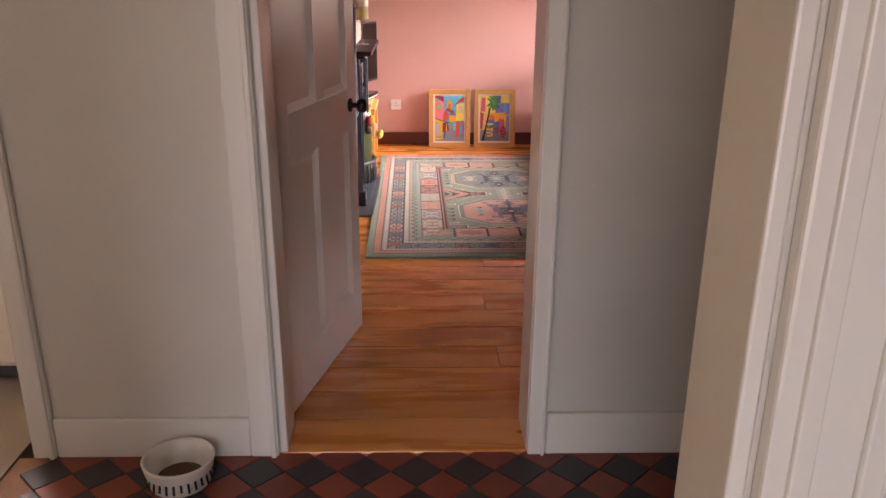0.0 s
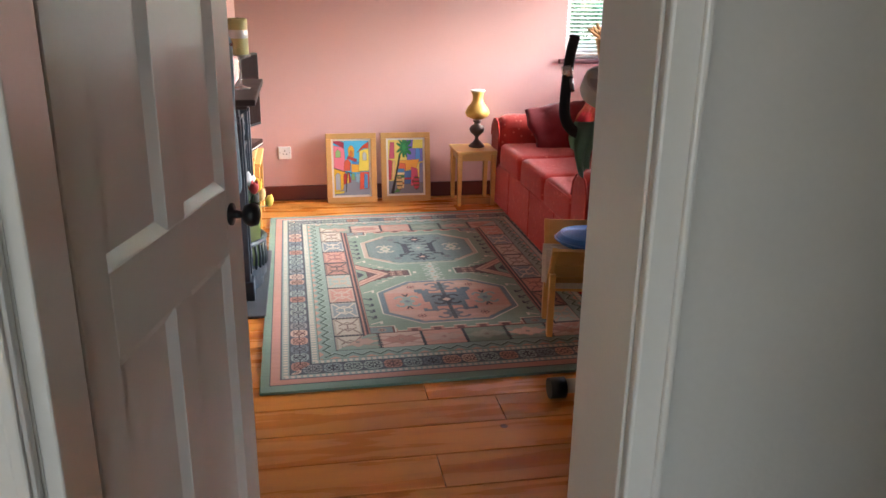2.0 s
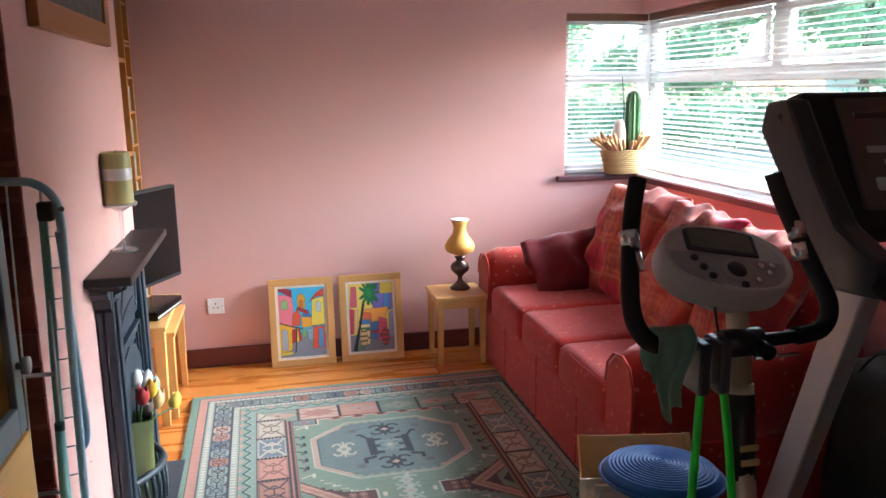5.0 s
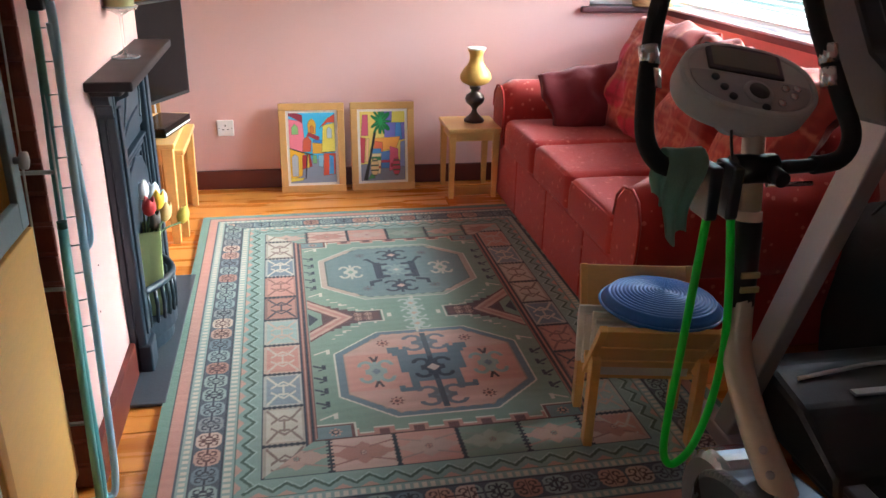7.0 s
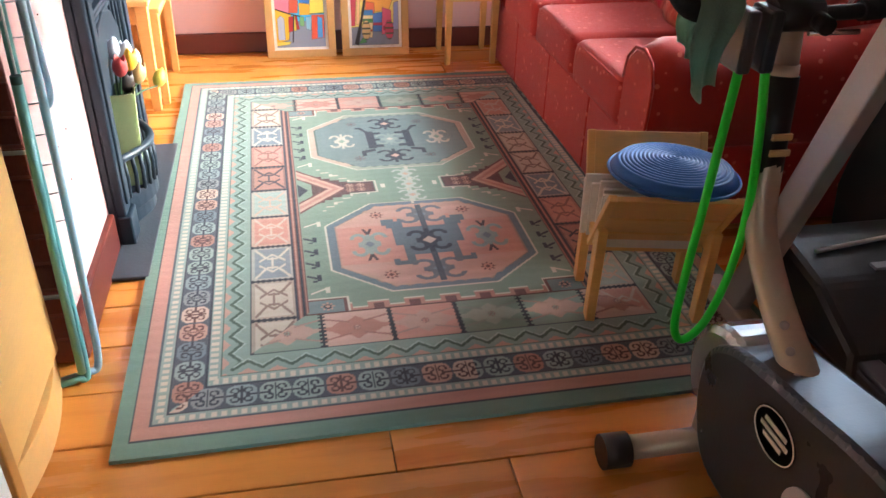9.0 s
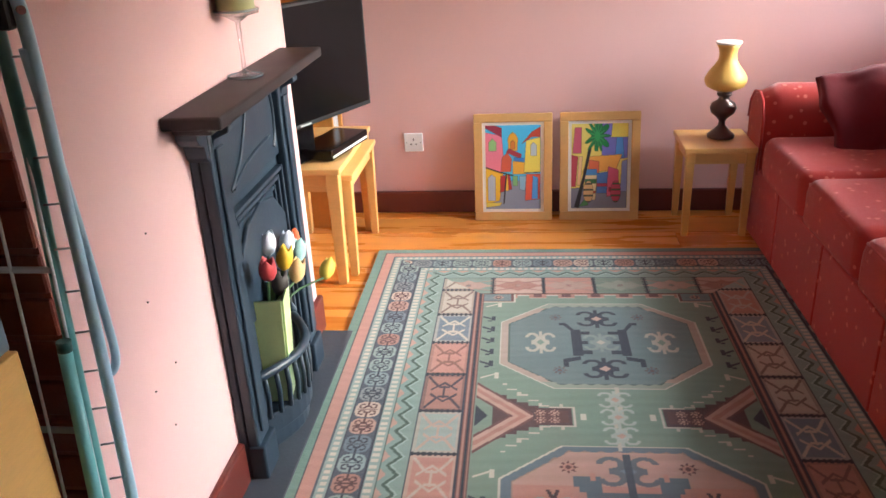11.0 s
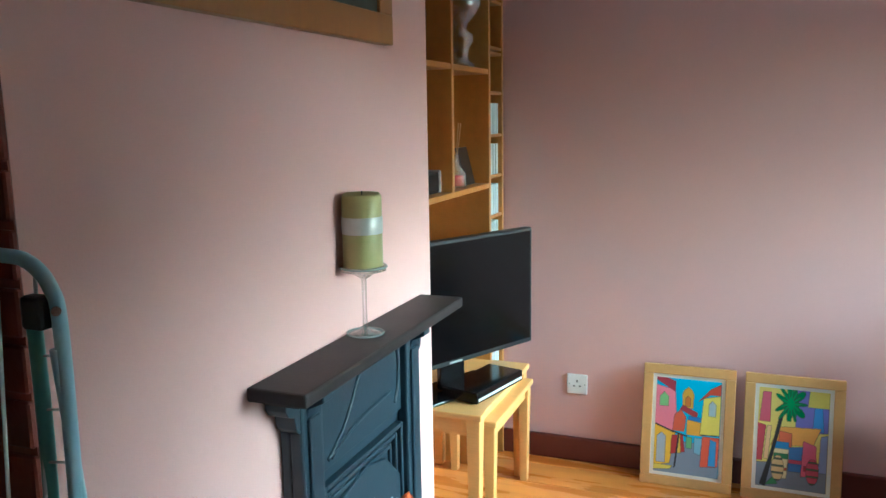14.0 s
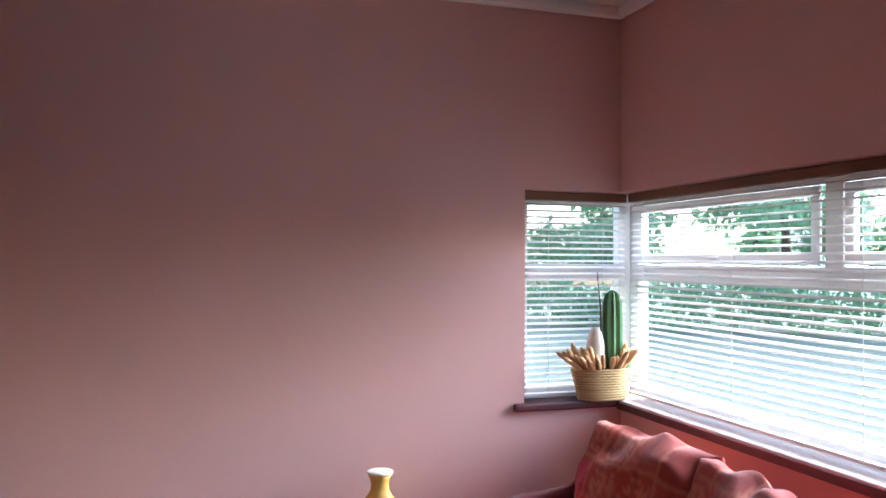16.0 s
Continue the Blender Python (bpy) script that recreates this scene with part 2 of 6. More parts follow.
def thin_glass(edge=0.45):
    """Blown glass: clear, glossy towards its edges, with a trace of grey."""
    m = bpy.data.materials.new("blown_glass")
    m.use_nodes = True
    n, l = m.node_tree.nodes, m.node_tree.links
    b = n["Principled BSDF"]
    b.inputs["Base Color"].default_value, b.inputs["Roughness"].default_value = (0.75, 0.78, 0.78, 1), 0.05
    tr, mx, lw = n.new("ShaderNodeBsdfTransparent"), n.new("ShaderNodeMixShader"), n.new("ShaderNodeLayerWeight")
    lw.inputs["Blend"].default_value = edge
    l.new(lw.outputs["Facing"], mx.inputs[0])
    l.new(tr.outputs[0], mx.inputs[1])
    gl, ad = n.new("ShaderNodeBsdfGlossy"), n.new("ShaderNodeMixShader")
    gl.inputs["Roughness"].default_value, ad.inputs[0].default_value = 0.05, 0.35
    l.new(gl.outputs[0], ad.inputs[1])
    l.new(b.outputs[0], ad.inputs[2])
    l.new(ad.outputs[0], mx.inputs[2])
    l.new(mx.outputs[0], n["Material Output"].inputs[0])
    return m


M["glass"] = thin_glass()
M["cut_glass"] = thin_glass(0.62)



def leaf_mat():
    """Leaves that let light through."""
    m = mat("leaves", lin(98, 138, 104), 0.6, var=0.35, scale=1.2, bump=0)
    n, l = m.node_tree.nodes, m.node_tree.links
    b, tr, mx = n["Principled BSDF"], n.new("ShaderNodeBsdfTranslucent"), n.new("ShaderNodeMixShader")
    tr.inputs[0].default_value = (*lin(150, 186, 144), 1)
    mx.inputs[0].default_value = 0.5
    l.new(b.outputs[0], mx.inputs[1])
    l.new(tr.outputs[0], mx.inputs[2])
    l.new(mx.outputs[0], n["Material Output"].inputs[0])
    return m


M["foliage"] = leaf_mat()


# ---- building blocks ----
def bm_box(lo, hi, bevel=0.0, seg=2, bm=None):
    bm = bm or bmesh.new()
    v = bmesh.ops.create_cube(bm, size=1)["verts"]
    c, s = [(a + b) / 2 for a, b in zip(lo, hi)], [b - a for a, b in zip(lo, hi)]
    for p in v:
        p.co = Vector([c[i] + p.co[i] * s[i] for i in range(3)])
    if bevel:
        e = list({e for p in v for e in p.link_edges})
        bmesh.ops.bevel(bm, geom=e, offset=bevel, segments=seg, affect="EDGES", profile=0.5)
    return bm


def smooth_path(pts, n=6, closed=False):
    """A Catmull-Rom line through the points."""
    p = [Vector(q) for q in pts]
    out = []
    last = len(p) if closed else len(p) - 1
    for i in range(last):
        a, b, c, d = ((p[(i - 1) % len(p)], p[i], p[(i + 1) % len(p)], p[(i + 2) % len(p)]) if closed else
                      (p[max(i - 1, 0)], p[i], p[i + 1], p[min(i + 2, len(p) - 1)]))
        for k in range(n):
            t = k / n
            out.append(0.5 * (2 * b + (c - a) * t + (2 * a - 5 * b + 4 * c - d) * t * t + (3 * b - a - 3 * c + d) * t ** 3))
    return out if closed else out + [p[-1]]


def bm_tube(pts, r, seg=10, closed=False, bm=None, flat=1.0, up=None):
    """A tube along the points; r is one radius or one a point; flat squeezes it across."""
    bm = bm or bmesh.new()
    p = [Vector(q) for q in pts]
    rings, n = [], len(p)
    side = None
    for i, q in enumerate(p):
        d = (p[(i + 1) % n] - p[i - 1]) if closed else (p[min(i + 1, n - 1)] - p[max(i - 1, 0)])
        d.normalize()
        if side is None:
            side = d.cross(Vector(up or ((0, 0, 1) if abs(d.z) < 0.9 else (1, 0, 0)))).normalized()
        side = (side - d * side.dot(d)).normalized()
        other = d.cross(side)
        rad = r[i] if isinstance(r, (list, tuple)) else r
        rings.append([bm.verts.new(q + rad * (math.cos(2 * math.pi * k / seg) * side + flat * math.sin(2 * math.pi * k / seg) * other)) for k in range(seg)])
    for i in range(n if closed else n - 1):
        a, b = rings[i], rings[(i + 1) % n]
        for k in range(seg):
            f = bm.faces.new((a[k], a[(k + 1) % seg], b[(k + 1) % seg], b[k]))
            f.smooth = True
    if not closed:
        bm.faces.new(rings[0][::-1])
        bm.faces.new(rings[-1])
    bmesh.ops.recalc_face_normals(bm, faces=bm.faces)
    return bm


def bm_lathe(profile, seg=28, bm=None, at=(0, 0, 0)):
    """A turned shape from (radius, height) pairs."""
    bm = bm or bmesh.new()
    rings = [[bm.verts.new((at[0] + max(r, 1e-4) * math.cos(2 * math.pi * k / seg), at[1] + max(r, 1e-4) * math.sin(2 * math.pi * k / seg), at[2] + z))
              for k in range(seg)] for r, z in profile]
    for a, b in zip(rings, rings[1:]):
        for k in range(seg):
            bm.faces.new((a[k], a[(k + 1) % seg], b[(k + 1) % seg], b[k])).smooth = True
    bm.faces.new(rings[0][::-1])
    bm.faces.new(rings[-1])
    bmesh.ops.recalc_face_normals(bm, faces=bm.faces)
    return bm


def bm_prism(outline, axis, lo, hi, bevel=0.0):
    """A flat outline of (a, b) pairs pushed along an axis from lo to hi; the pairs fill the two other axes in order."""
    bm = bmesh.new()

    def place(a, b, c):
        return {"x": (c, a, b), "y": (a, c, b), "z": (a, b, c)}[axis]
    one, two = [bm.verts.new(place(a, b, lo)) for a, b in outline], [bm.verts.new(place(a, b, hi)) for a, b in outline]
    bm.faces.new(one)
    bm.faces.new(two[::-1])
    for i in range(len(one)):
        j = (i + 1) % len(one)
        bm.faces.new((one[i], one[j], two[j], two[i]))
    bmesh.ops.recalc_face_normals(bm, faces=bm.faces)
    if bevel:
        bmesh.ops.bevel(bm, geom=bm.edges[:], offset=bevel, segments=2, affect="EDGES", profile=0.5)
    return bm


def turn_bm(bm, m):
    bmesh.ops.transform(bm, matrix=m, verts=bm.verts)
    return bm


def mesh_of(name, bm, material):
    me = bpy.data.meshes.new(name)
    bm.to_mesh(me)
    bm.free()
    me.materials.append(material)
    return me


def part(name, bm, material, parent, label=""):
    ob = new(name, mesh_of(name, bm, M[material]))
    ob.parent = parent
    return tagged(ob, label)


def thing(name, at, label, category, group="", turn=0):
    ob = new(name)
    ob.empty_display_size = 0.1
    ob.matrix_world = pose(*at, 0, 0, turn)
    return tagged(ob, label, category, group)


def single(name, bm, material, label, category, group="", kind=""):
    return tagged(new(name, mesh_of(name, bm, M[material])), label, category, group, kind)


def structure(name, bm, material, label="", category=""):
    return tagged(new(name, mesh_of(name, bm, M[material])), label, category, "", "structure")


def sheet(name, w, h, step, colours, material, thick=0.0, relief=None):
    """A flat sheet w by h in x and y, cut fine, whose colour attribute comes from colours(u, v) on arrays; with a rim if it has thickness."""
    nx, ny = max(2, round(w / step) + 1), max(2, round(h / step) + 1)
    u, v = np.meshgrid(np.linspace(0, w, nx), np.linspace(0, h, ny))
    z = np.full(u.shape, thick)
    if relief is not None:
        z = z + relief(u, v)
    co = np.stack([u, v, z], -1).reshape(-1, 3)
    i = (np.arange(ny - 1)[:, None] * nx + np.arange(nx - 1)[None]).ravel()
    faces = np.stack([i, i + 1, i + nx + 1, i + nx], -1)
    col = np.concatenate([colours(u, v).reshape(-1, 3), np.ones((nx * ny, 1))], 1)
    if thick:
        rim = np.concatenate([np.arange(nx), np.arange(1, ny) * nx + nx - 1, (ny - 1) * nx + np.arange(nx - 2, -1, -1), np.arange(ny - 2, 0, -1) * nx])
        low = co[rim].copy()
        low[:, 2] = 0
        base, k = len(co), len(rim)
        nxt = np.roll(np.arange(k), -1)
        faces = np.concatenate([faces, np.stack([rim, base + np.arange(k), base + nxt, rim[nxt]], -1)])
        co, col = np.concatenate([co, low]), np.concatenate([col, col[rim]])
    me = bpy.data.meshes.new(name)
    me.from_pydata(co.tolist(), [], faces.tolist())
    a = me.color_attributes.new("Col", "FLOAT_COLOR", "POINT")
    a.data.foreach_set("color", col.astype(np.float32).ravel())
    me.materials.append(M[material])
    return me


def tint(bm, fn):
    """A colour attribute on a bmesh from fn(place)."""
    lay = bm.verts.layers.float_color.new("Col")
    for v in bm.verts:
        v[lay] = (*fn(v.co), 1)
    return bm


def puff(w, d, h, cut=14, power=2.6, crease=0.0, seed=0):
    """A stuffed cushion: a rounded block that swells in the middle and has wrinkles."""
    bm = bmesh.new()
    bmesh.ops.create_cube(bm, size=2)
    bmesh.ops.subdivide_edges(bm, edges=bm.edges[:], cuts=cut, use_grid_fill=True)
    for v in bm.verts:
        x, y, z = v.co
        swell = (1 - abs(x) ** power) ** 0.5 * (1 - abs(y) ** power) ** 0.5
        zz = z * (0.25 + 0.75 * swell) * h / 2
        k = 1 - 0.05 * abs(z)
        p = Vector((x * w / 2 * k, y * d / 2 * k, zz))
        v.co = p + crease * Vector((noise.noise(p * 9 + Vector((seed, 0, 0))), noise.noise(p * 9 + Vector((0, seed, 5))), noise.noise(p * 7 + Vector((3, 2, seed)))))
    for f in bm.faces:
        f.smooth = True
    return bm


def soft_box(lo, hi, r, seg=4, crease=0.0, cut=0, seed=0):
    """A padded block with wide round edges."""
    bm = bm_box(lo, hi, r, seg)
    if cut:
        bmesh.ops.subdivide_edges(bm, edges=[e for e in bm.edges if e.calc_length() > 0.08], cuts=cut, use_grid_fill=True)
    if crease:
        for v in bm.verts:
            v.co += crease * noise.noise_vector(v.co * 6 + Vector((seed, seed, 0)))
    for f in bm.faces:
        f.smooth = True
    return bm


def add_flecks(m, scale, size, colour, amount):
    """Small pale woven flecks over a fabric."""
    n, l = m.node_tree.nodes, m.node_tree.links
    b = n["Principled BSDF"]
    src = b.inputs["Base Color"].links[0].from_socket
    tc, vo, lt, mx, mu = n.new("ShaderNodeTexCoord"), n.new("ShaderNodeTexVoronoi"), n.new("ShaderNodeMath"), n.new("ShaderNodeMix"), n.new("ShaderNodeMath")
    vo.inputs["Scale"].default_value = scale
    l.new(tc.outputs["Object"], vo.inputs["Vector"])
    lt.operation, lt.inputs[1].default_value = "LESS_THAN", size
    l.new(vo.outputs["Distance"], lt.inputs[0])
    mu.operation, mu.inputs[1].default_value = "MULTIPLY", amount
    l.new(lt.outputs[0], mu.inputs[0])
    mx.data_type = "RGBA"
    mx.inputs["B"].default_value = (*colour, 1)
    l.new(mu.outputs[0], mx.inputs["Factor"])
    l.new(src, mx.inputs["A"])
    l.new(mx.outputs["Result"], b.inputs["Base Color"])


add_flecks(M["board"], 2.6, 0.035, lin(92, 48, 22), 0.75)
add_flecks(M["sofa"], 24, 0.19, lin(222, 122, 106), 0.6)

# ---- the shell of the room ----
LEFT, RIGHT, NEAR, FAR, TOP = -0.95, 2.21, 2.34, 6.815, 2.72
BREAST, B0, B1 = -0.46, 4.305, 5.665
W0, WX, WZ0, WZ1 = 4.79, 1.744, 0.985, 1.90          # corner window: near end, left end, sill, head

wall = bm_box((LEFT - 0.25, FAR, 0), (WX, FAR + 0.25, TOP))
bm_box((WX, FAR, 0), (RIGHT + 0.25, FAR + 0.25, WZ0 - 0.035), bm=wall)
bm_box((WX, FAR, WZ1), (RIGHT + 0.25, FAR + 0.25, TOP), bm=wall)
structure("wall_north", wall, "pink", "pink painted plaster wall with a corner window", "wall")
wall = bm_box((RIGHT, NEAR, 0), (RIGHT + 0.25, W0, TOP))
bm_box((RIGHT, W0, 0), (RIGHT + 0.25, FAR, WZ0 - 0.035), bm=wall)
bm_box((RIGHT, W0, WZ1), (RIGHT + 0.25, FAR, TOP), bm=wall)
structure("wall_east", wall, "pink", "pink painted plaster wall with a wide window", "wall")
structure("wall_west", bm_box((LEFT - 0.25, NEAR, 0), (LEFT, FAR, TOP)), "pink", "pink painted alcove wall", "wall")
breast = structure("chimney_breast", bm_box((LEFT, B0, 0), (BREAST, B1, TOP)), "pink", "pink painted chimney breast with small dents", "wall")
structure("ceiling", bm_box((-3.4, -2.6, TOP), (RIGHT + 0.25, FAR + 0.25, TOP + 0.15)), "ceiling", "plain white ceiling", "ceiling")
for nm, lo, hi in (("coving_north", (LEFT, FAR - 0.06, TOP - 0.05), (RIGHT, FAR, TOP)), ("coving_east", (RIGHT - 0.06, NEAR, TOP - 0.05), (RIGHT, FAR - 0.06, TOP))):
    structure(nm, bm_box(lo, hi, 0.02), "ceiling", "white plaster coving", "coving")

# wall between room and hall, with the doorway
D0, D1, HALL = -0.48, 0.315, 2.14
wall = bm_box((-1.245, HALL, 0), (D0, NEAR, TOP))
bm_box((D1, HALL, 0), (RIGHT + 0.25, NEAR, TOP), bm=wall)
bm_box((D0, HALL, 2.03), (D1, NEAR, TOP), bm=wall)
bm_box((-3.4, HALL, 2.03), (-1.245, NEAR, TOP), bm=wall)
bm_box((-3.4, HALL, 0), (-2.1, NEAR, 2.03), bm=wall)
structure("wall_south", wall, "white_wall", "off-white painted plaster wall with a doorway", "wall")
structure("wall_south_room_face", bm_box((D1 + 0.02, NEAR, 0), (RIGHT, NEAR + 0.006, TOP)), "pink", "pink painted wall beside the door", "wall")

# hall and the spaces beside it
wall = bm_box((0.313, 0.67, 0), (1.75, 0.82, TOP))
bm_box((-3.4, 0.67, 0), (-0.62, 0.82, TOP), bm=wall)
bm_box((-0.62, 0.67, 2.05), (0.313, 0.82, TOP), bm=wall)
structure("wall_hall", wall, "white_wall", "off-white painted hall wall", "wall")
structure("wall_hall_end", bm_box((1.6, 0.82, 0), (1.75, HALL, TOP)), "white_wall", "off-white painted hall wall", "wall")
structure("wall_hall_west", bm_box((-3.4, -2.6, 0), (-3.25, 4.0, TOP)), "yellow_wall", "yellow painted wall", "wall")
wall = bm_box((-3.25, -2.6, 0), (-1.15, -2.45, TOP))
bm_box((0.15, -2.6, 0), (1.75, -2.45, TOP), bm=wall)
bm_box((-1.15, -2.6, 0), (0.15, -2.45, 0.08), bm=wall)
bm_box((-1.15, -2.6, 2.0), (0.15, -2.45, TOP), bm=wall)
structure("wall_kitchen_south", wall, "white_wall", "off-white painted wall", "wall")
structure("wall_kitchen_east", bm_box((1.6, -2.45, 0), (1.75, 0.67, TOP)), "white_wall", "off-white painted wall", "wall")
wall = bm_box((-3.25, 3.9, 0), (-2.8, 4.05, TOP))
bm_box((-1.8, 3.9, 0), (LEFT - 0.25, 4.05, TOP), bm=wall)
bm_box((-2.8, 3.9, 0), (-1.8, 4.05, 0.95), bm=wall)
bm_box((-2.8, 3.9, 2.05), (-1.8, 4.05, TOP), bm=wall)
structure("wall_side_room", wall, "yellow_wall", "yellow painted wall", "wall")
structure("wall_side_room_east", bm_box((LEFT - 0.30, NEAR, 0), (LEFT - 0.255, 3.9, TOP)), "yellow_wall", "yellow painted wall", "wall")

# grounds under the floors
room_floor = structure("floor", bm_box((LEFT - 0.2, HALL, -0.1), (RIGHT + 0.2, FAR + 0.2, -0.022)), "under", "varnished orange pine floorboards", "floor")
hall_floor = structure("hall_floor", bm_box((-1.3, 0.3, -0.1), (1.75, HALL - 0.002, -0.012)), "mortar", "red and black diagonal quarry tiles", "floor")
structure("side_floor", bm_box((-3.4, -2.6, -0.1), (-1.302, 4.0, -0.004)), "slab", "grey vinyl floor", "floor")
structure("kitchen_floor", bm_box((-1.3, -2.6, -0.1), (1.75, 0.298, -0.004)), "slab", "grey vinyl floor", "floor")


def skirting(name, lo, hi, material, label):
    structure(name, bm_box(lo, hi, 0.006), material, label, "skirting board")


skirting("baseboard_north", (LEFT, FAR - 0.022, 0), (RIGHT, FAR, 0.105), "maroon", "maroon gloss skirting board")
skirting("baseboard_breast_near", (BREAST, B0, 0), (BREAST + 0.02, 4.85, 0.13), "maroon", "maroon gloss skirting board")
skirting("baseboard_breast_far", (BREAST, 5.475, 0), (BREAST + 0.02, B1 + 0.01, 0.13), "maroon", "maroon gloss skirting board")
skirting("baseboard_east", (RIGHT - 0.022, NEAR, 0), (RIGHT, FAR - 0.022, 0.105), "maroon", "maroon gloss skirting board")
skirting("baseboard_hall_right", (D1 + 0.042, HALL - 0.02, 0), (1.6, HALL, 0.145), "gloss", "cream gloss skirting board")
skirting("baseboard_hall_left", (-1.17, HALL - 0.02, 0), (D0 - 0.088, HALL, 0.135), "gloss", "cream gloss skirting board")


def architrave(name, x0, x1, y0, y1, h):
    bm = bm_box((x0, y0, 0), (x1, y1, h), 0.005)
    w = x1 - x0
    if w > 0.1:
        bm_box((x0 + 0.18 * w, y0 - 0.008, 0), (x0 + 0.36 * w, y0 + 0.002, h), 0.003, bm=bm)
    bm_box((x0 + 0.72 * w, y0 - 0.009, 0), (x0 + 0.93 * w, y0 + 0.002, h), 0.004, bm=bm)
    structure(name, bm, "gloss", "cream gloss door surround", "door frame")


architrave("trim_door_left", D0 - 0.088, D0 - 0.002, HALL - 0.022, HALL, 2.1)
architrave("trim_door_right", D1 - 0.016, D1 + 0.04, HALL - 0.022, HALL, 2.1)
architrave("trim_side_opening", -1.245, -1.172, HALL - 0.022, HALL, 2.1)
architrave("trim_near_door", 0.318, 0.45, 0.645, 0.67, 2.12)
structure("trim_door_head", bm_box((D0 - 0.002, HALL - 0.022, 2.01), (D1 + 0.002, HALL, 2.1), 0.005), "gloss", "cream gloss door surround", "door frame")
structure("trim_jamb_left", bm_box((D0 - 0.002, HALL + 0.002, 0), (D0 + 0.022, NEAR - 0.045, 2.03), 0.004), "gloss", "cream gloss door lining", "door frame")
structure("trim_jamb_right", bm_box((D1 - 0.018, HALL + 0.002, 0), (D1 + 0.002, NEAR + 0.004, 2.03), 0.004), "gloss", "cream gloss door lining", "door frame")
structure("trim_near_jamb", bm_box((0.294, 0.672, 0), (0.315, 0.822, 2.05), 0.004), "gloss", "cream gloss door lining", "door frame")
structure("threshold", bm_box((D0, HALL - 0.004, -0.02), (D1, NEAR, 0.004), 0.008), "board", "worn pine threshold board", "threshold")

# ---- the panelled door ----
door = thing("door_1", (-0.474, 2.360, 0.006), "cream painted four-panel door standing open into the room", "door", turn=76.0)
door["kind"] = "structure"
DW, DH, DT = 0.755, 1.985, 0.042
for nm, lo, hi in (("stile", (0, 0, 0), (0.10, DT, DH)), ("stile", (DW - 0.10, 0, 0), (DW, DT, DH)), ("rail", (0.10, 0, 0), (DW - 0.10, DT, 0.175)),
                   ("rail", (0.10, 0, 0.86), (DW - 0.10, DT, 1.015)), ("rail", (0.10, 0, 1.87), (DW - 0.10, DT, DH)),
                   ("muntin", (0.335, 0, 0.175), (0.42, DT, 0.86)), ("muntin", (0.335, 0, 1.015), (0.42, DT, 1.87))):
    part(nm, bm_box(lo, hi, 0.002, 1), "gloss", door)
for x0, x1 in ((0.10, 0.335), (0.42, 0.655)):
    for z0, z1 in ((0.175, 0.86), (1.015, 1.87)):
        panel = part("door_panel", bm_box((x0, 0.014, z0), (x1, DT - 0.014, z1)), "gloss", door)
        for y0, y1 in ((0.0, 0.016), (DT - 0.016, DT)):
            s = 0.024
            edge = 0.002 if y0 == 0 else DT - 0.002
            deep = 0.0145 if y0 == 0 else DT - 0.0145
            bm = bmesh.new()
            o = [bm.verts.new((a, edge, b)) for a, b in ((x0, z0), (x1, z0), (x1, z1), (x0, z1))]
            i = [bm.verts.new((a, deep, b)) for a, b in ((x0 + s, z0 + s), (x1 - s, z0 + s), (x1 - s, z1 - s), (x0 + s, z1 - s))]
            for k in range(4):
                bm.faces.new((o[k], o[(k + 1) % 4], i[(k + 1) % 4], i[k]))
            bmesh.ops.recalc_face_normals(bm, faces=bm.faces)
            part("moulding", bm, "gloss", panel)
for y, s in ((0, -1), (DT, 1)):
    knob = bm_lathe([(0.006, 0), (0.026, 0.001), (0.026, 0.006), (0.010, 0.010), (0.009, 0.03), (0.022, 0.036), (0.028, 0.05), (0.024, 0.064), (0.008, 0.070)], 20)
    part("door_knob", turn_bm(knob, pose(DW - 0.075, y, 0.95, 90 if s < 0 else -90)), "black", door, "round black door knob")
for z in (0.2, 1.7):
    part("hinge", bm_tube([(-0.004, DT / 2, z), (-0.004, DT / 2, z + 0.09)], 0.006, 8), "gloss", door)

# ---- corner window, blinds and sill ----
win = thing("window_1", (RIGHT, FAR, WZ0), "white plastic corner window with opening top lights", "window")
win["kind"] = "structure"


def wpart(nm, lo, hi, material="upvc", parent=None, bev=0.004):
    o = (RIGHT, FAR, WZ0)
    return part(nm, bm_box([a - b for a, b in zip(lo, o)], [a - b for a, b in zip(hi, o)], bev, 1), material, parent or win)


FX, FY, TZ = 2.31, 6.90, 1.545
for z0, z1 in ((WZ0, WZ0 + 0.055), (WZ1 - 0.055, WZ1), (TZ - 0.035, TZ + 0.035)):
    wpart("window_frame", (WX, FY, z0), (FX, FY + 0.06, z1))
    wpart("window_frame", (FX, W0, z0), (FX + 0.06, FY, z1))
wpart("corner_post", (FX, FY, WZ0), (FX + 0.06, FY + 0.06, WZ1))
for lo, hi in (((WX, FY, WZ0), (WX + 0.05, FY + 0.06, WZ1)), ((FX - 0.06, FY + 0.002, WZ0 + 0.05), (FX, FY + 0.058, WZ1 - 0.05)), ((FX, W0, WZ0), (FX + 0.06, W0 + 0.055, WZ1)),
               ((FX + 0.002, FY - 0.06, WZ0 + 0.05), (FX + 0.058, FY, WZ1 - 0.05)), ((FX - 0.002, 5.64, TZ), (FX + 0.062, 5.72, WZ1 - 0.05))):
    wpart("mullion", lo, hi)
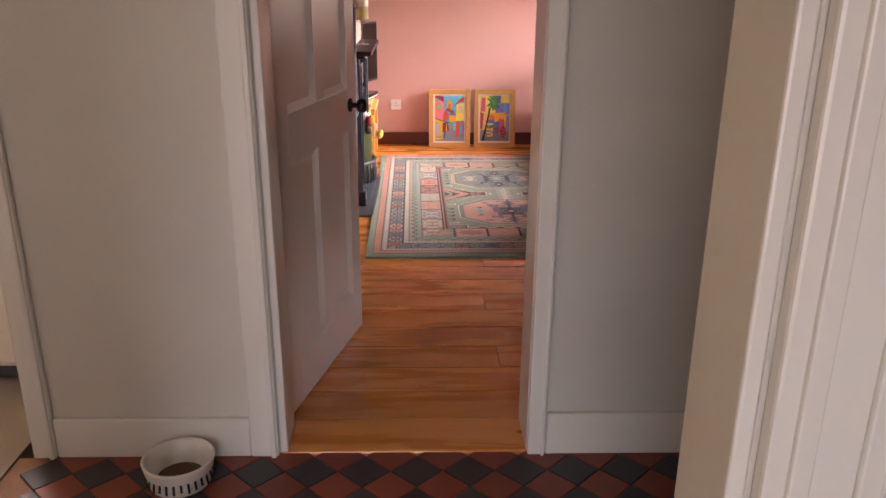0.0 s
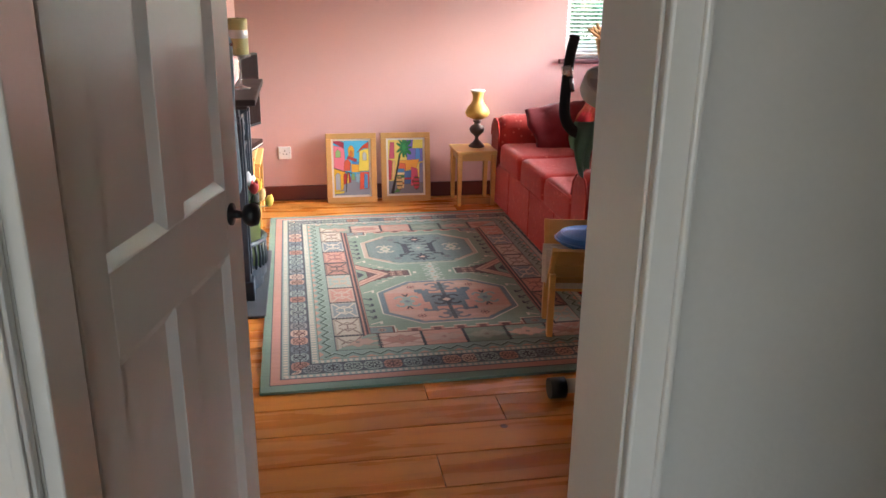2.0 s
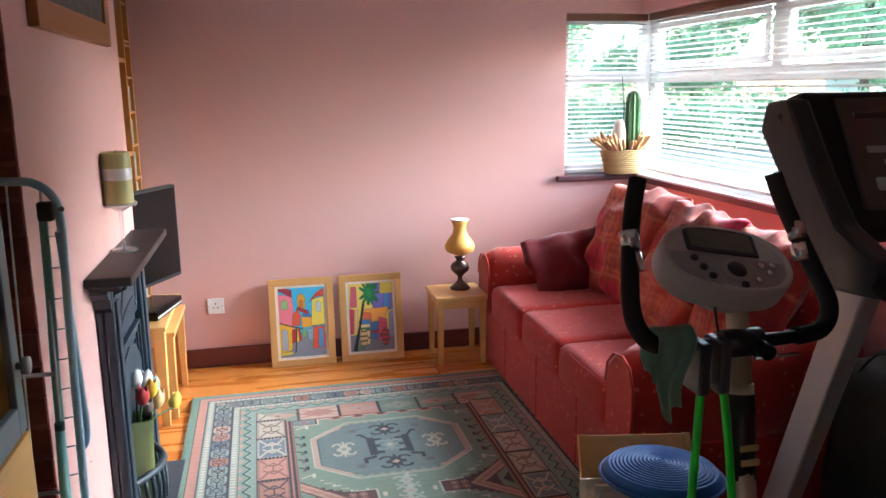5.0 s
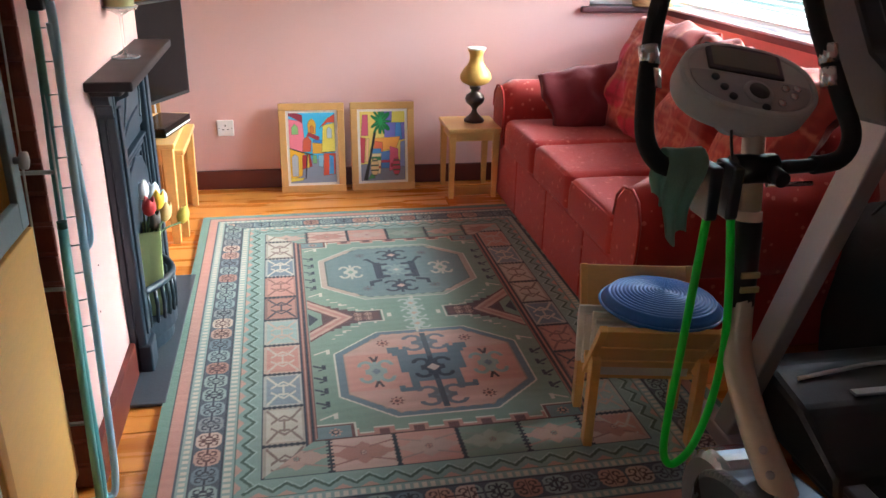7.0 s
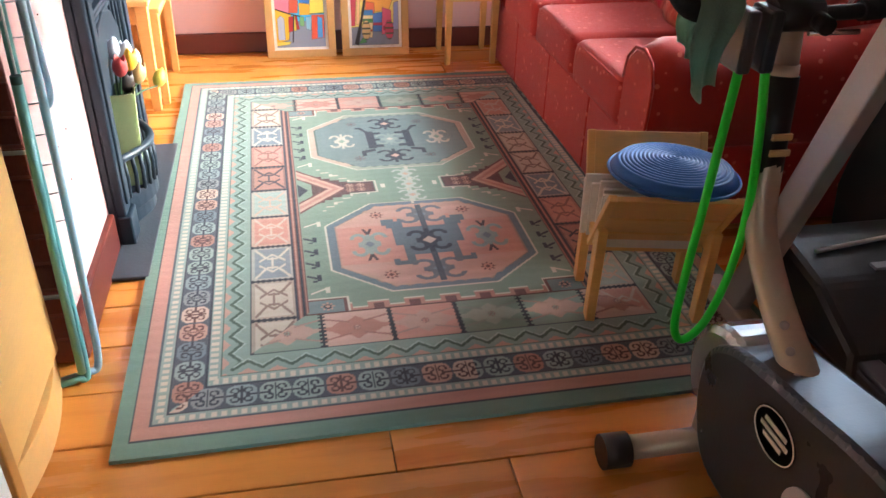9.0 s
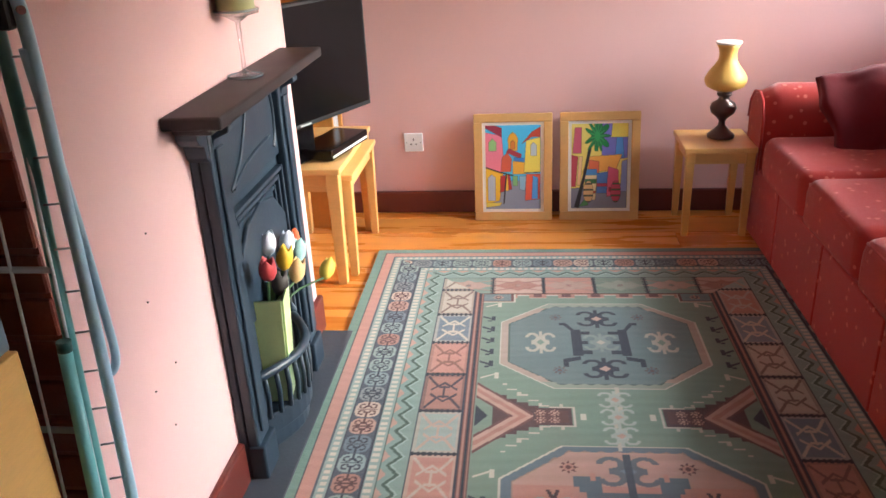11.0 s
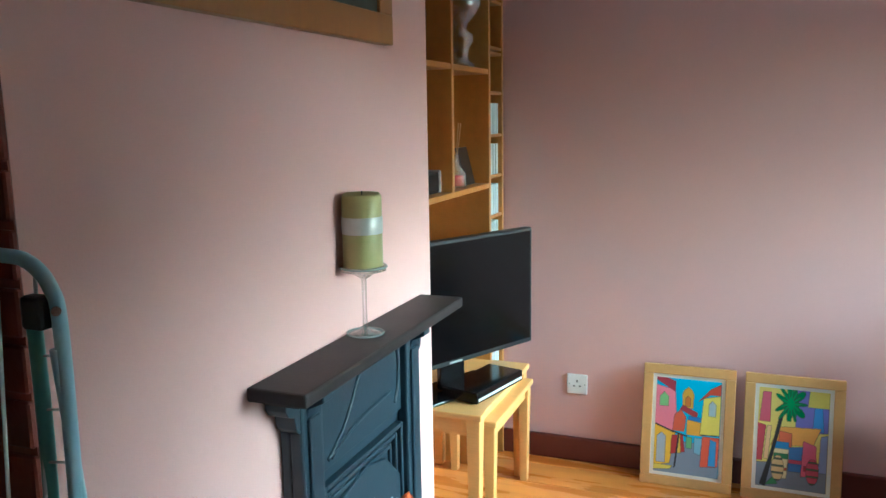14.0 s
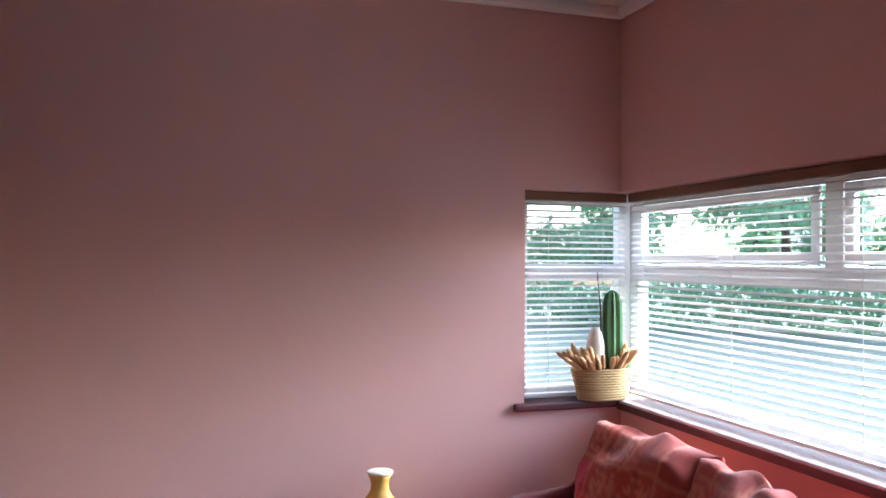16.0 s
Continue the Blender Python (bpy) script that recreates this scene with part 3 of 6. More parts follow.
for a, b in ((W0 + 0.06, 5.63), (5.73, FY - 0.07)):
    for lo, hi in (((FX - 0.014, a, TZ + 0.04), (FX, b, TZ + 0.08)), ((FX - 0.014, a, WZ1 - 0.095), (FX, b, WZ1 - 0.06)),
                   ((FX - 0.014, a, TZ + 0.08), (FX, a + 0.04, WZ1 - 0.095)), ((FX - 0.014, b - 0.04, TZ + 0.08), (FX, b, WZ1 - 0.095))):
        wpart("sash", lo, hi)
    wpart("window_handle", (FX - 0.035, (a + b) / 2 - 0.05, TZ + 0.05), (FX - 0.014, (a + b) / 2 + 0.05, TZ + 0.068))
for lo, hi in (((WX + 0.04, FY + 0.025, WZ0 + 0.04), (FX, FY + 0.031, WZ1 - 0.04)), ((FX + 0.025, W0 + 0.04, WZ0 + 0.04), (FX + 0.031, FY, WZ1 - 0.04))):
    wpart("pane", lo, hi, "pane", bev=0).visible_shadow = False
for nm, lo, hi, m_ in (("sill_north", (WX - 0.05, FAR - 0.03, WZ0 - 0.035), (RIGHT, FY + 0.03, WZ0 - 0.002), "sill_dark"),
                       ("sill_east", (RIGHT - 0.03, W0 - 0.03, WZ0 - 0.035), (FX + 0.03, FAR - 0.032, WZ0 - 0.002), "sill_white")):
    structure(nm, bm_box(lo, hi, 0.008), m_, "plum painted window sill" if m_ == "sill_dark" else "pale tiled window sill", "window sill")
structure("sill_edge", bm_box((RIGHT - 0.036, W0 - 0.03, WZ0 - 0.042), (RIGHT - 0.030, FAR - 0.03, WZ0 - 0.014)), "sill_dark", "plum painted sill edge", "window sill")


def blind(length, at, turn):
    """A slatted blind that hangs from its head rail, slats along x."""
    b = thing("venetian_blind", at, "white slatted blind lowered with slats open", "blind", "window blinds", turn)
    part("head_rail", bm_box((0, -0.018, -0.038), (length, 0.018, 0), 0.003), "slat", b, "brownish head rail").data.materials[0] = M["rail_brown"]
    me = mesh_of("slat", turn_bm(bm_prism([(-0.0125, -0.0006), (-0.006, 0.0008), (0, 0.0012), (0.006, 0.0008), (0.0125, -0.0006), (0, 0.0006)], "x", 0.004, length - 0.004),
                                 pose(0, 0, 0, 22)), M["slat"])
    n = int((WZ1 - WZ0 - 0.08) / 0.0275)
    for k in range(n):
        s = new("slat", me)
        s.parent = b
        s.location = (0, 0, -0.055 - k * 0.0275)
    low = -0.055 - n * 0.0275
    part("bottom_rail", bm_box((0.004, -0.014, low - 0.012), (length - 0.004, 0.014, low), 0.003), "slat", b)
    for x in [0.12 + i * (length - 0.24) / max(1, round(length / 0.6)) for i in range(max(1, round(length / 0.6)) + 1)]:
        part("ladder_cord", bm_tube([(x, -0.014, -0.03), (x, -0.014, low)], 0.0012, 5), "slat", b)
    return b


blind(FX - WX - 0.06, (WX + 0.006, FAR + 0.045, WZ1 - 0.004), 0)
blind(FAR - W0 - 0.012, (RIGHT + 0.05, FAR - 0.006, WZ1 - 0.004), -90)

# ---- fireplace and what stands on it ----
fire = thing("fireplace", (BREAST, 5.16, 0), "blue-black painted cast-iron bedroom fireplace with a narrow shelf", "fireplace")


def fpart(nm, lo, hi, bev=0.004, material="iron", parent=None, label=""):
    return part(nm, bm_box((lo[0] - BREAST, lo[1] - 5.16, lo[2]), (hi[0] - BREAST, hi[1] - 5.16, hi[2]), bev), material, parent or fire, label)


F0, F1, MZ = 4.86, 5.455, 0.985
shelf = fpart("mantel_shelf", (BREAST, 4.757, MZ - 0.028), (-0.332, 5.588, MZ), 0.005, "shelf_iron", label="brownish black shelf")
fpart("shelf_moulding", (BREAST, 4.80, MZ - 0.05), (-0.37, 5.545, MZ - 0.028), 0.008, "shelf_iron", shelf)
fpart("back_plate", (BREAST, F0, 0.0), (BREAST + 0.022, F1, MZ - 0.05))
for a, b in ((F0, F0 + 0.085), (F1 - 0.085, F1)):
    p = fpart("pilaster", (BREAST + 0.022, a, 0.0), (BREAST + 0.052, b, MZ - 0.05), 0.006)
    fpart("pilaster_bead", (BREAST + 0.052, a + 0.02, 0.14), (BREAST + 0.06, b - 0.02, MZ - 0.10), 0.004, parent=p)
    fpart("plinth", (BREAST + 0.022, a - 0.006, 0.0), (BREAST + 0.066, b + 0.006, 0.11), 0.006, parent=p)
for y in (F0 + 0.02, F1 - 0.06):
    bm = bm_prism([(0.0, 0.0), (0.07, 0.0), (0.07, -0.014), (0.035, -0.03), (0.022, -0.075), (0.0, -0.085)], "y", y - 5.16, y + 0.04 - 5.16, 0.003)
    part("bracket", turn_bm(bm, pose(0.022, 0, MZ - 0.05)), "iron", fire)
for y0, y1, sg in ((F0 - 0.05, F0, 1), (F1, F1 + 0.05, -1)):
    ln = [(0.0, 0.0), (0.05, 0.0), (0.05, -0.075), (0.036, -0.062), (0.030, -0.034), (0.010, -0.026), (0.0, -0.012)]
    outline = [((y0 + p if sg > 0 else y1 - p) - 5.16, q) for p, q in ln]
    part("side_bracket", turn_bm(bm_prism(outline, "x", 0.002, 0.05, 0.002), pose(0, 0, MZ - 0.05)), "iron", fire)
fpart("frieze", (BREAST + 0.022, F0 + 0.085, 0.73), (BREAST + 0.034, F1 - 0.085, MZ - 0.05), 0.003)
for k in range(3):
    g = 0.022 * k
    for lo, hi in (((F0 + 0.095 + g, 0.12), (F0 + 0.107 + g, 0.70 - g)), ((F1 - 0.107 - g, 0.12), (F1 - 0.095 - g, 0.70 - g)), ((F0 + 0.107 + g, 0.688 - g), (F1 - 0.107 - g, 0.70 - g))):
        fpart("moulding", (BREAST + 0.022, lo[0], lo[1]), (BREAST + 0.042 - 0.006 * k, hi[0], hi[1]), 0.003)
# relief lines on the frieze: a slanting spray and a scroll
for pts in ([(0.035, 4.985, 0.75), (0.035, 5.06, 0.80), (0.035, 5.12, 0.87), (0.035, 5.15, 0.92)], [(0.035, 5.00, 0.75), (0.035, 5.12, 0.785), (0.035, 5.30, 0.80)],
            [(0.035, 5.335, 0.92), (0.036, 5.35, 0.87), (0.035, 5.345, 0.80), (0.035, 5.325, 0.76)]):
    part("relief", bm_tube(smooth_path([(x, y - 5.16, z) for x, y, z in pts], 5), 0.005, 6), "iron", fire)
hood = bm_prism([(-0.19, 0.0), (0.19, 0.0), (0.19, 0.17), (0.11, 0.245), (0.0, 0.27), (-0.11, 0.245), (-0.19, 0.17)], "x", 0.0, 0.012, 0.004)
part("hood", turn_bm(hood, pose(0.024, 0, 0.39)), "iron", fire)
# no real hollow here: the recess's shade is put into a flat near-black sheet
part("firebox", bm_box((0.023, -0.17, 0.12), (0.029, 0.17, 0.40)), "under", fire, "near-black sheet standing in for the shaded firebox recess")
arc = [(0.03 + 0.085 * math.sin(math.pi * k / 12), -0.23 + 0.37 * k / 12) for k in range(13)]
part("grate_rim", bm_tube([(x, y, 0.258) for x, y in arc], 0.013, 8), "iron", fire)
part("grate_foot", bm_prism(arc, "z", 0.07, 0.131, 0.004), "iron", fire)
for k in range(1, 12):
    x, y = arc[k]
    part("grate_bar", bm_tube([(x, y, 0.125), (x + 0.004, y, 0.19), (x, y, 0.258)], 0.007, 6), "iron", fire)
for y in (-0.23, 0.14):
    part("grate_horn", bm_tube(smooth_path([(0.036, y, 0.06), (0.04, y, 0.20), (0.036, y, 0.26), (0.03, y, 0.295)], 4), [0.012] * 10 + [0.009, 0.007, 0.005], 8), "iron", fire)
part("ash_pan", bm_prism([(x * 0.86, y * 0.92) for x, y in arc], "z", 0.015, 0.07, 0.004), "iron", fire)
single("hearth", bm_box((BREAST + 0.004, 4.66, 0.001), (-0.335, 5.63, 0.014), 0.004), "slate", "dark slate hearth slab set flush in the floorboards", "hearth")

vase = thing("vase", (-0.414, 5.066, 0.132), "square pale lime ceramic vase of wooden tulips in the grate", "vase")
bm = bmesh.new()
rings = []
for s, z in ((0.038, 0.0), (0.041, 0.006), (0.056, 0.312), (0.051, 0.312), (0.038, 0.012)):
    rings.append([bm.verts.new((a * s, b * s, z)) for a, b in ((-1, -1), (1, -1), (1, 1), (-1, 1))])
bm.faces.new(rings[0][::-1])
bm.faces.new(rings[-1])
for a, b in zip(rings, rings[1:]):
    for k in range(4):
        bm.faces.new((a[k], a[(k + 1) % 4], b[(k + 1) % 4], b[k]))
bmesh.ops.recalc_face_normals(bm, faces=bm.faces)
bmesh.ops.bevel(bm, geom=[e for e in bm.edges if abs(e.verts[0].co.z - e.verts[1].co.z) > 0.1], offset=0.006, segments=2, affect="EDGES")
part("body", turn_bm(bm, pose(0, 0, 0, 0, 0, 8)), "vase", vase)
for k, (x, y, z, m_) in enumerate(((0.035, -0.05, 0.375, "t_red"), (0.045, 0.045, 0.36, "t_yellow"), (0.015, 0.165, 0.35, "t_white"), (0.03, 0.205, 0.31, "t_teal"),
                                   (0.0, 0.26, 0.32, "t_orange"), (0.055, 0.095, 0.30, "t_peach"), (0.085, 0.27, 0.225, "t_lemon"), (0.03, 0.03, 0.295, "t_dark"), (0.0, 0.07, 0.39, "t_white"))):
    flower = part("stem", bm_tube(smooth_path([(0.02 * math.sin(k * 2.1), 0.02 * math.cos(k * 1.7), 0.03), (x * 0.3, y * 0.25, 0.24), (x, y, z)], 5), 0.0035, 6), "stem", vase)
    lean = Vector((x, y, 0.25)).to_track_quat("Z", "Y").to_matrix().to_4x4()
    bud = bm_lathe([(0.004, -0.006), (0.016, 0.004), (0.0225, 0.02), (0.0215, 0.038), (0.016, 0.056), (0.013, 0.057), (0.015, 0.038), (0.007, 0.016)], 12)
    for v in bud.verts:
        if v.co.z > 0.045:
            v.co.z += 0.008 * math.cos(3 * math.atan2(v.co.y, v.co.x))
    part("tulip_head", turn_bm(bud, Matrix.Translation((x, y, z)) @ lean), m_, flower)

holder = thing("candle_holder", (-0.415, 5.160, MZ), "tall clear glass stem holding a thick olive pillar candle", "candle holder")
part("glass_stem", bm_lathe([(0.001, 0.0), (0.042, 0.0), (0.043, 0.004), (0.02, 0.008), (0.006, 0.016), (0.0045, 0.06), (0.006, 0.13), (0.03, 0.145), (0.052, 0.15), (0.052, 0.162), (0.048, 0.162), (0.046, 0.154), (0.001, 0.15)], 32), "glass", holder)
cand = part("candle", bm_lathe([(0.001, 0.154), (0.044, 0.154), (0.045, 0.16), (0.045, 0.318), (0.040, 0.325), (0.03, 0.316), (0.001, 0.314)], 28), "candle", holder, "olive green pillar candle")
part("band", bm_lathe([(0.0455, 0.235), (0.0462, 0.236), (0.0462, 0.272), (0.0455, 0.273)], 28), "foil", cand, "silver printed band")
part("foot_rim", bm_tube([(0.0425 * math.cos(a), 0.0425 * math.sin(a), 0.004) for a in np.linspace(0, 2 * math.pi, 33)[:-1]], 0.0022, 6, True), "glass_rim", holder)
part("plate_rim", bm_tube([(0.053 * math.cos(a), 0.053 * math.sin(a), 0.158) for a in np.linspace(0, 2 * math.pi, 33)[:-1]], 0.002, 6, True), "glass_rim", holder)
part("wick", bm_tube([(0, 0, 0.313), (0.002, 0, 0.33)], 0.0015, 5), "black", cand)


def painted_picture(name, w, h, bar, mount, draw, at, label, lean=0, turn=0, thick=0.022, wood="frame", step=0.0018):
    """A framed print, upright in its own xz-plane and facing -y; draw gives the colour on arrays of u, v in 0..1."""
    p = thing(name, at, label, "picture", turn=turn)
    p.matrix_world = pose(*at, -lean, 0, turn) if lean else p.matrix_world
    for lo, hi in (((0, 0), (w, bar)), ((0, h - bar), (w, h)), ((0, bar), (bar, h - bar)), ((w - bar, bar), (w, h - bar))):
        part("frame_bar", bm_box((lo[0], 0, lo[1]), (hi[0], thick, hi[1]), 0.003), wood, p)
    part("mount", bm_box((bar, 0.009, bar), (w - bar, thick - 0.002, h - bar)), "mount", p)
    iw, ih = w - 2 * bar - 2 * mount, h - 2 * bar - 2 * mount
    ob = new("print", sheet("print", iw, ih, step, lambda u, v: draw(u / iw, v / ih), "art"))
    ob.parent = p
    ob.matrix_basis = pose(bar + mount, 0.0075, bar + mount, 90)
    return p


def painter(base):
    """Colour layers over a base: returns fill(mask, colour) and the result."""
    def start(u):
        return np.tile(np.array(lin(*base)), (*u.shape, 1))
    return start


def inked(c):
    """Dark drawn lines where one painted shape meets another."""
    edge = np.zeros(c.shape[:2], bool)
    for axis in (0, 1):
        step = np.abs(np.diff(c, axis=axis)).sum(-1) > 0.12
        edge[tuple(slice(0, n) for n in step.shape)] |= step
    out = c.copy()
    out[edge] = 0.35 * c[edge] + 0.65 * np.array(lin(44, 34, 48))
    return out


def poly(u, v, pts):
    """Which points lie in a polygon."""
    inside = np.zeros(u.shape, bool)
    for (x0, y0), (x1, y1) in zip(pts, pts[1:] + pts[:1]):
        if y0 != y1:
            cross = ((v > y0) != (v > y1)) & (u < (x1 - x0) * (v - y0) / (y1 - y0) + x0)
            inside ^= cross
    return inside


def street_one(u, v):
    c = painter((84, 190, 232))(u)
    def put(pts, col):
        c[poly(u, v, pts)] = lin(*col)
    put([(0, 0), (1, 0), (1, .34), (0, .34)], (140, 148, 166))
    put([(0, .45), (.26, .40), (.34, .55), (.3, .88), (0, .92)], (232, 128, 150))
    put([(0, .97), (.3, .86), (.3, .97), (.18, 1), (0, 1)], (150, 40, 62))
    put([(.06, .70), (.20, .70), (.20, .80), (.13, .85), (.06, .80)], (146, 196, 120))
    put([(0, .06), (.25, .10), (.33, .44), (0, .50)], (238, 192, 46))
    put([(.04, .10), (.18, .10), (.18, .38), (.11, .42), (.04, .38)], (178, 186, 200))
    put([(.26, .20), (.48, .24), (.44, .42), (.27, .40)], (176, 44, 44))
    put([(.36, .22), (.42, .22), (.40, .42), (.36, .42)], (236, 200, 70))
    put([(.28, .45), (.46, .45), (.48, .6), (.4, .68), (.3, .62)], (214, 92, 60))
    put([(.42, .70), (.58, .70), (.59, .84), (.56, .89), (.50, .92), (.44, .89), (.41, .84)], (222, 168, 48))
    put([(.46, .72), (.54, .72), (.54, .80), (.50, .83), (.46, .80)], (206, 120, 40))
    put([(.38, .68), (.64, .60), (.66, .66), (.42, .73)], (166, 46, 60))
    put([(.50, .42), (.74, .42), (.72, .56), (.50, .58)], (238, 176, 50))
    put([(.52, .58), (.76, .57), (.76, .61), (.52, .62)], (70, 130, 210))
    put([(.70, .44), (1, .44), (1, .86), (.74, .82)], (240, 222, 92))
    put([(.66, .78), (.84, .92), (1, .98), (1, .86), (.84, .86)], (204, 72, 44))
    put([(.82, .64), (.93, .64), (.93, .76), (.87, .80), (.82, .76)], (190, 200, 206))
    put([(.72, .10), (.98, .12), (1, .42), (.74, .42)], (226, 92, 60))
    put([(.84, .12), (.95, .12), (.95, .38), (.86, .40)], (90, 160, 220))
    put([(.62, .24), (.72, .22), (.74, .40), (.62, .40)], (150, 190, 210))
    put([(.50, .28), (.58, .28), (.58, .40), (.50, .40)], (134, 186, 120))
    put([(0, .02), (.26, .04), (.3, .08), (0, .08)], (226, 206, 80))
    for a, b, w in (((.33, .06), (.38, .42), .012), ((.26, .44), (.5, .40), .01), ((0, .50), (.3, .43), .01), ((.7, .43), (1, .44), .008)):
        put([(a[0] - w, a[1]), (a[0] + w, a[1] + w), (b[0] + w, b[1] + w), (b[0] - w, b[1])], (34, 30, 40))
    return inked(c)


def street_two(u, v):
    c = painter((236, 214, 110))(u)
    def put(pts, col):
        c[poly(u, v, pts)] = lin(*col)
    put([(0, 0), (1, 0), (1, .30), (0, .24)], (132, 136, 150))
    put([(.55, .56), (1, .60), (1, 1), (.5, 1)], (122, 116, 196))
    put([(.78, .62), (.94, .60), (.9, .9), (.8, .86)], (90, 150, 214))
    put([(.7, .84), (1, .84), (1, 1), (.72, 1)], (226, 208, 88))
    put([(.02, .66), (.18, .66), (.18, .96), (.06, .96)], (214, 96, 120))
    put([(.0, .26), (.08, .26), (.12, .62), (0, .64)], (196, 70, 84))
    put([(.10, .28), (.17, .28), (.2, .62), (.14, .62)], (236, 196, 140))
    put([(.2, .42), (.8, .46), (.9, .64), (.3, .62)], (238, 168, 70))
    put([(.30, .36), (.5, .36), (.5, .56), (.32, .58)], (226, 110, 70))
    put([(.46, .18), (.66, .18), (.66, .44), (.46, .42)], (86, 128, 196))
    put([(.46, .26), (.66, .26), (.66, .30), (.46, .30)], (180, 60, 90))
    put([(.64, .14), (.86, .16), (.84, .46), (.66, .50)], (216, 92, 122))
    put([(.68, .20), (.82, .20), (.82, .25), (.68, .25)], (160, 40, 60))
    put([(.88, .2), (1, .2), (1, .58), (.9, .56)], (150, 160, 206))
    put([(.26, .10), (.44, .10), (.46, .42), (.24, .42)], (232, 214, 160))
    put([(.25, .30), (.45, .30), (.45, .35), (.25, .35)], (70, 130, 80))
    put([(.26, .18), (.44, .18), (.44, .21), (.26, .21)], (190, 90, 60))
    put([(.24, .40), (.46, .40), (.46, .47), (.24, .47)], (80, 140, 200))
    put([(.06, .02), (.20, .36), (.30, .70), (.38, .80), (.34, .66), (.24, .34), (.14, 0)], (44, 40, 40))
    put([(.14, .02), (.32, .04), (.26, .12)], (90, 150, 90))
    a = np.arctan2(v - .86, u - .46)
    r = np.hypot(u - .46, (v - .86) * 0.95)
    c[(r < .17 + .06 * np.cos(11 * a + np.sin(5 * a))) & (v > .68)] = lin(34, 128, 66)
    c[(r < .10 + .05 * np.cos(13 * a)) & (v > .74)] = lin(58, 158, 84)
    for bx, col in ((.31, (222, 190, 130)), (.80, (196, 74, 96))):
        p = np.hypot((u - bx) / .09, (v - .2) / .13)
        c[p < 1] = lin(*col)
        c[(p < 1) & (np.mod(v * 14, 1) < 0.25)] = lin(90, 96, 70)
    return inked(c)


def harbour(u, v):
    """A dim green waterside with dark trees and pale broken cloud."""
    n1 = np.sin(u * 23 + 3 * np.sin(v * 9)) * np.sin(v * 17 + 2 * np.sin(u * 13))
    n2 = np.sin(u * 61 + 4 * np.sin(v * 31)) * np.sin(v * 47 + 3 * np.sin(u * 37))
    k = (0.5 + 0.35 * n1 + 0.15 * n2)[..., None]
    base = np.array(lin(58, 78, 72)) * (1 - k) + np.array(lin(112, 132, 138)) * k
    base = base * (0.7 + 0.5 * v[..., None])

    def blend(m, col):
        base[:] = base * (1 - m[..., None]) + np.array(lin(*col)) * m[..., None]
    for x, w in ((0.13, 0.035), (0.30, 0.03), (0.52, 0.05), (0.86, 0.07)):
        blend(0.75 * np.exp(-((u - x - 0.015 * np.sin(v * 19)) / w) ** 2) * np.clip((v - 0.3) * 5, 0, 1), (44, 50, 46))
    blend(0.85 * np.exp(-((v - 0.40 + 0.35 * (u - 0.4) + 0.03 * n1) / 0.055) ** 2) * np.clip(1.2 - np.abs(u - 0.55) * 2.2 + 0.4 * n2, 0, 1), (184, 198, 206))
    blend(0.5 * np.exp(-((v - 0.72 + 0.05 * n1) / 0.09) ** 2) * np.clip(0.6 + 0.6 * n2, 0, 1), (158, 172, 176))
    blend(0.6 * np.clip((0.14 - v) * 9, 0, 1), (60, 62, 54))
    return base


painted_picture("framed_picture", 0.352, 0.485, 0.038, 0.014, street_one, (0.02, 6.688, 0.0), "pale wood framed bright street painting leaning on the wall", 9)
painted_picture("framed_picture", 0.352, 0.485, 0.038, 0.014, street_two, (0.405, 6.688, 0.0), "pale wood framed palm tree painting leaning on the wall", 9)
painted_picture("framed_picture", 0.90, 0.68, 0.07, 0.0, harbour, (BREAST + 0.026, 4.495, 1.648), "wide honey wood frame with a dim green waterside landscape", turn=90, thick=0.026, wood="frame_brown", step=0.0028)

# wall socket
sock = thing("wall_socket", (-0.263, FAR, 0.342), "white single square plug socket on the pink wall", "socket")
part("plate", bm_box((-0.044, -0.009, -0.044), (0.044, 0, 0.044), 0.004), "socket", sock)
# pin holes are near-black blocks; the shade inside them is in the colour
for x, z, w, h in ((0, 0.014, 0.005, 0.010), (-0.012, -0.008, 0.008, 0.005), (0.012, -0.008, 0.008, 0.005)):
    part("slot", bm_box((x - w / 2, -0.0098, z - h / 2), (x + w / 2, -0.008, z + h / 2)), "slot", sock)
for x in (-0.033, 0.033):
    part("screw", turn_bm(bm_lathe([(0.001, 0), (0.003, 0), (0.003, 0.0015), (0.001, 0.0015)], 10), pose(x, -0.0085, 0, 90)), "steel", sock)


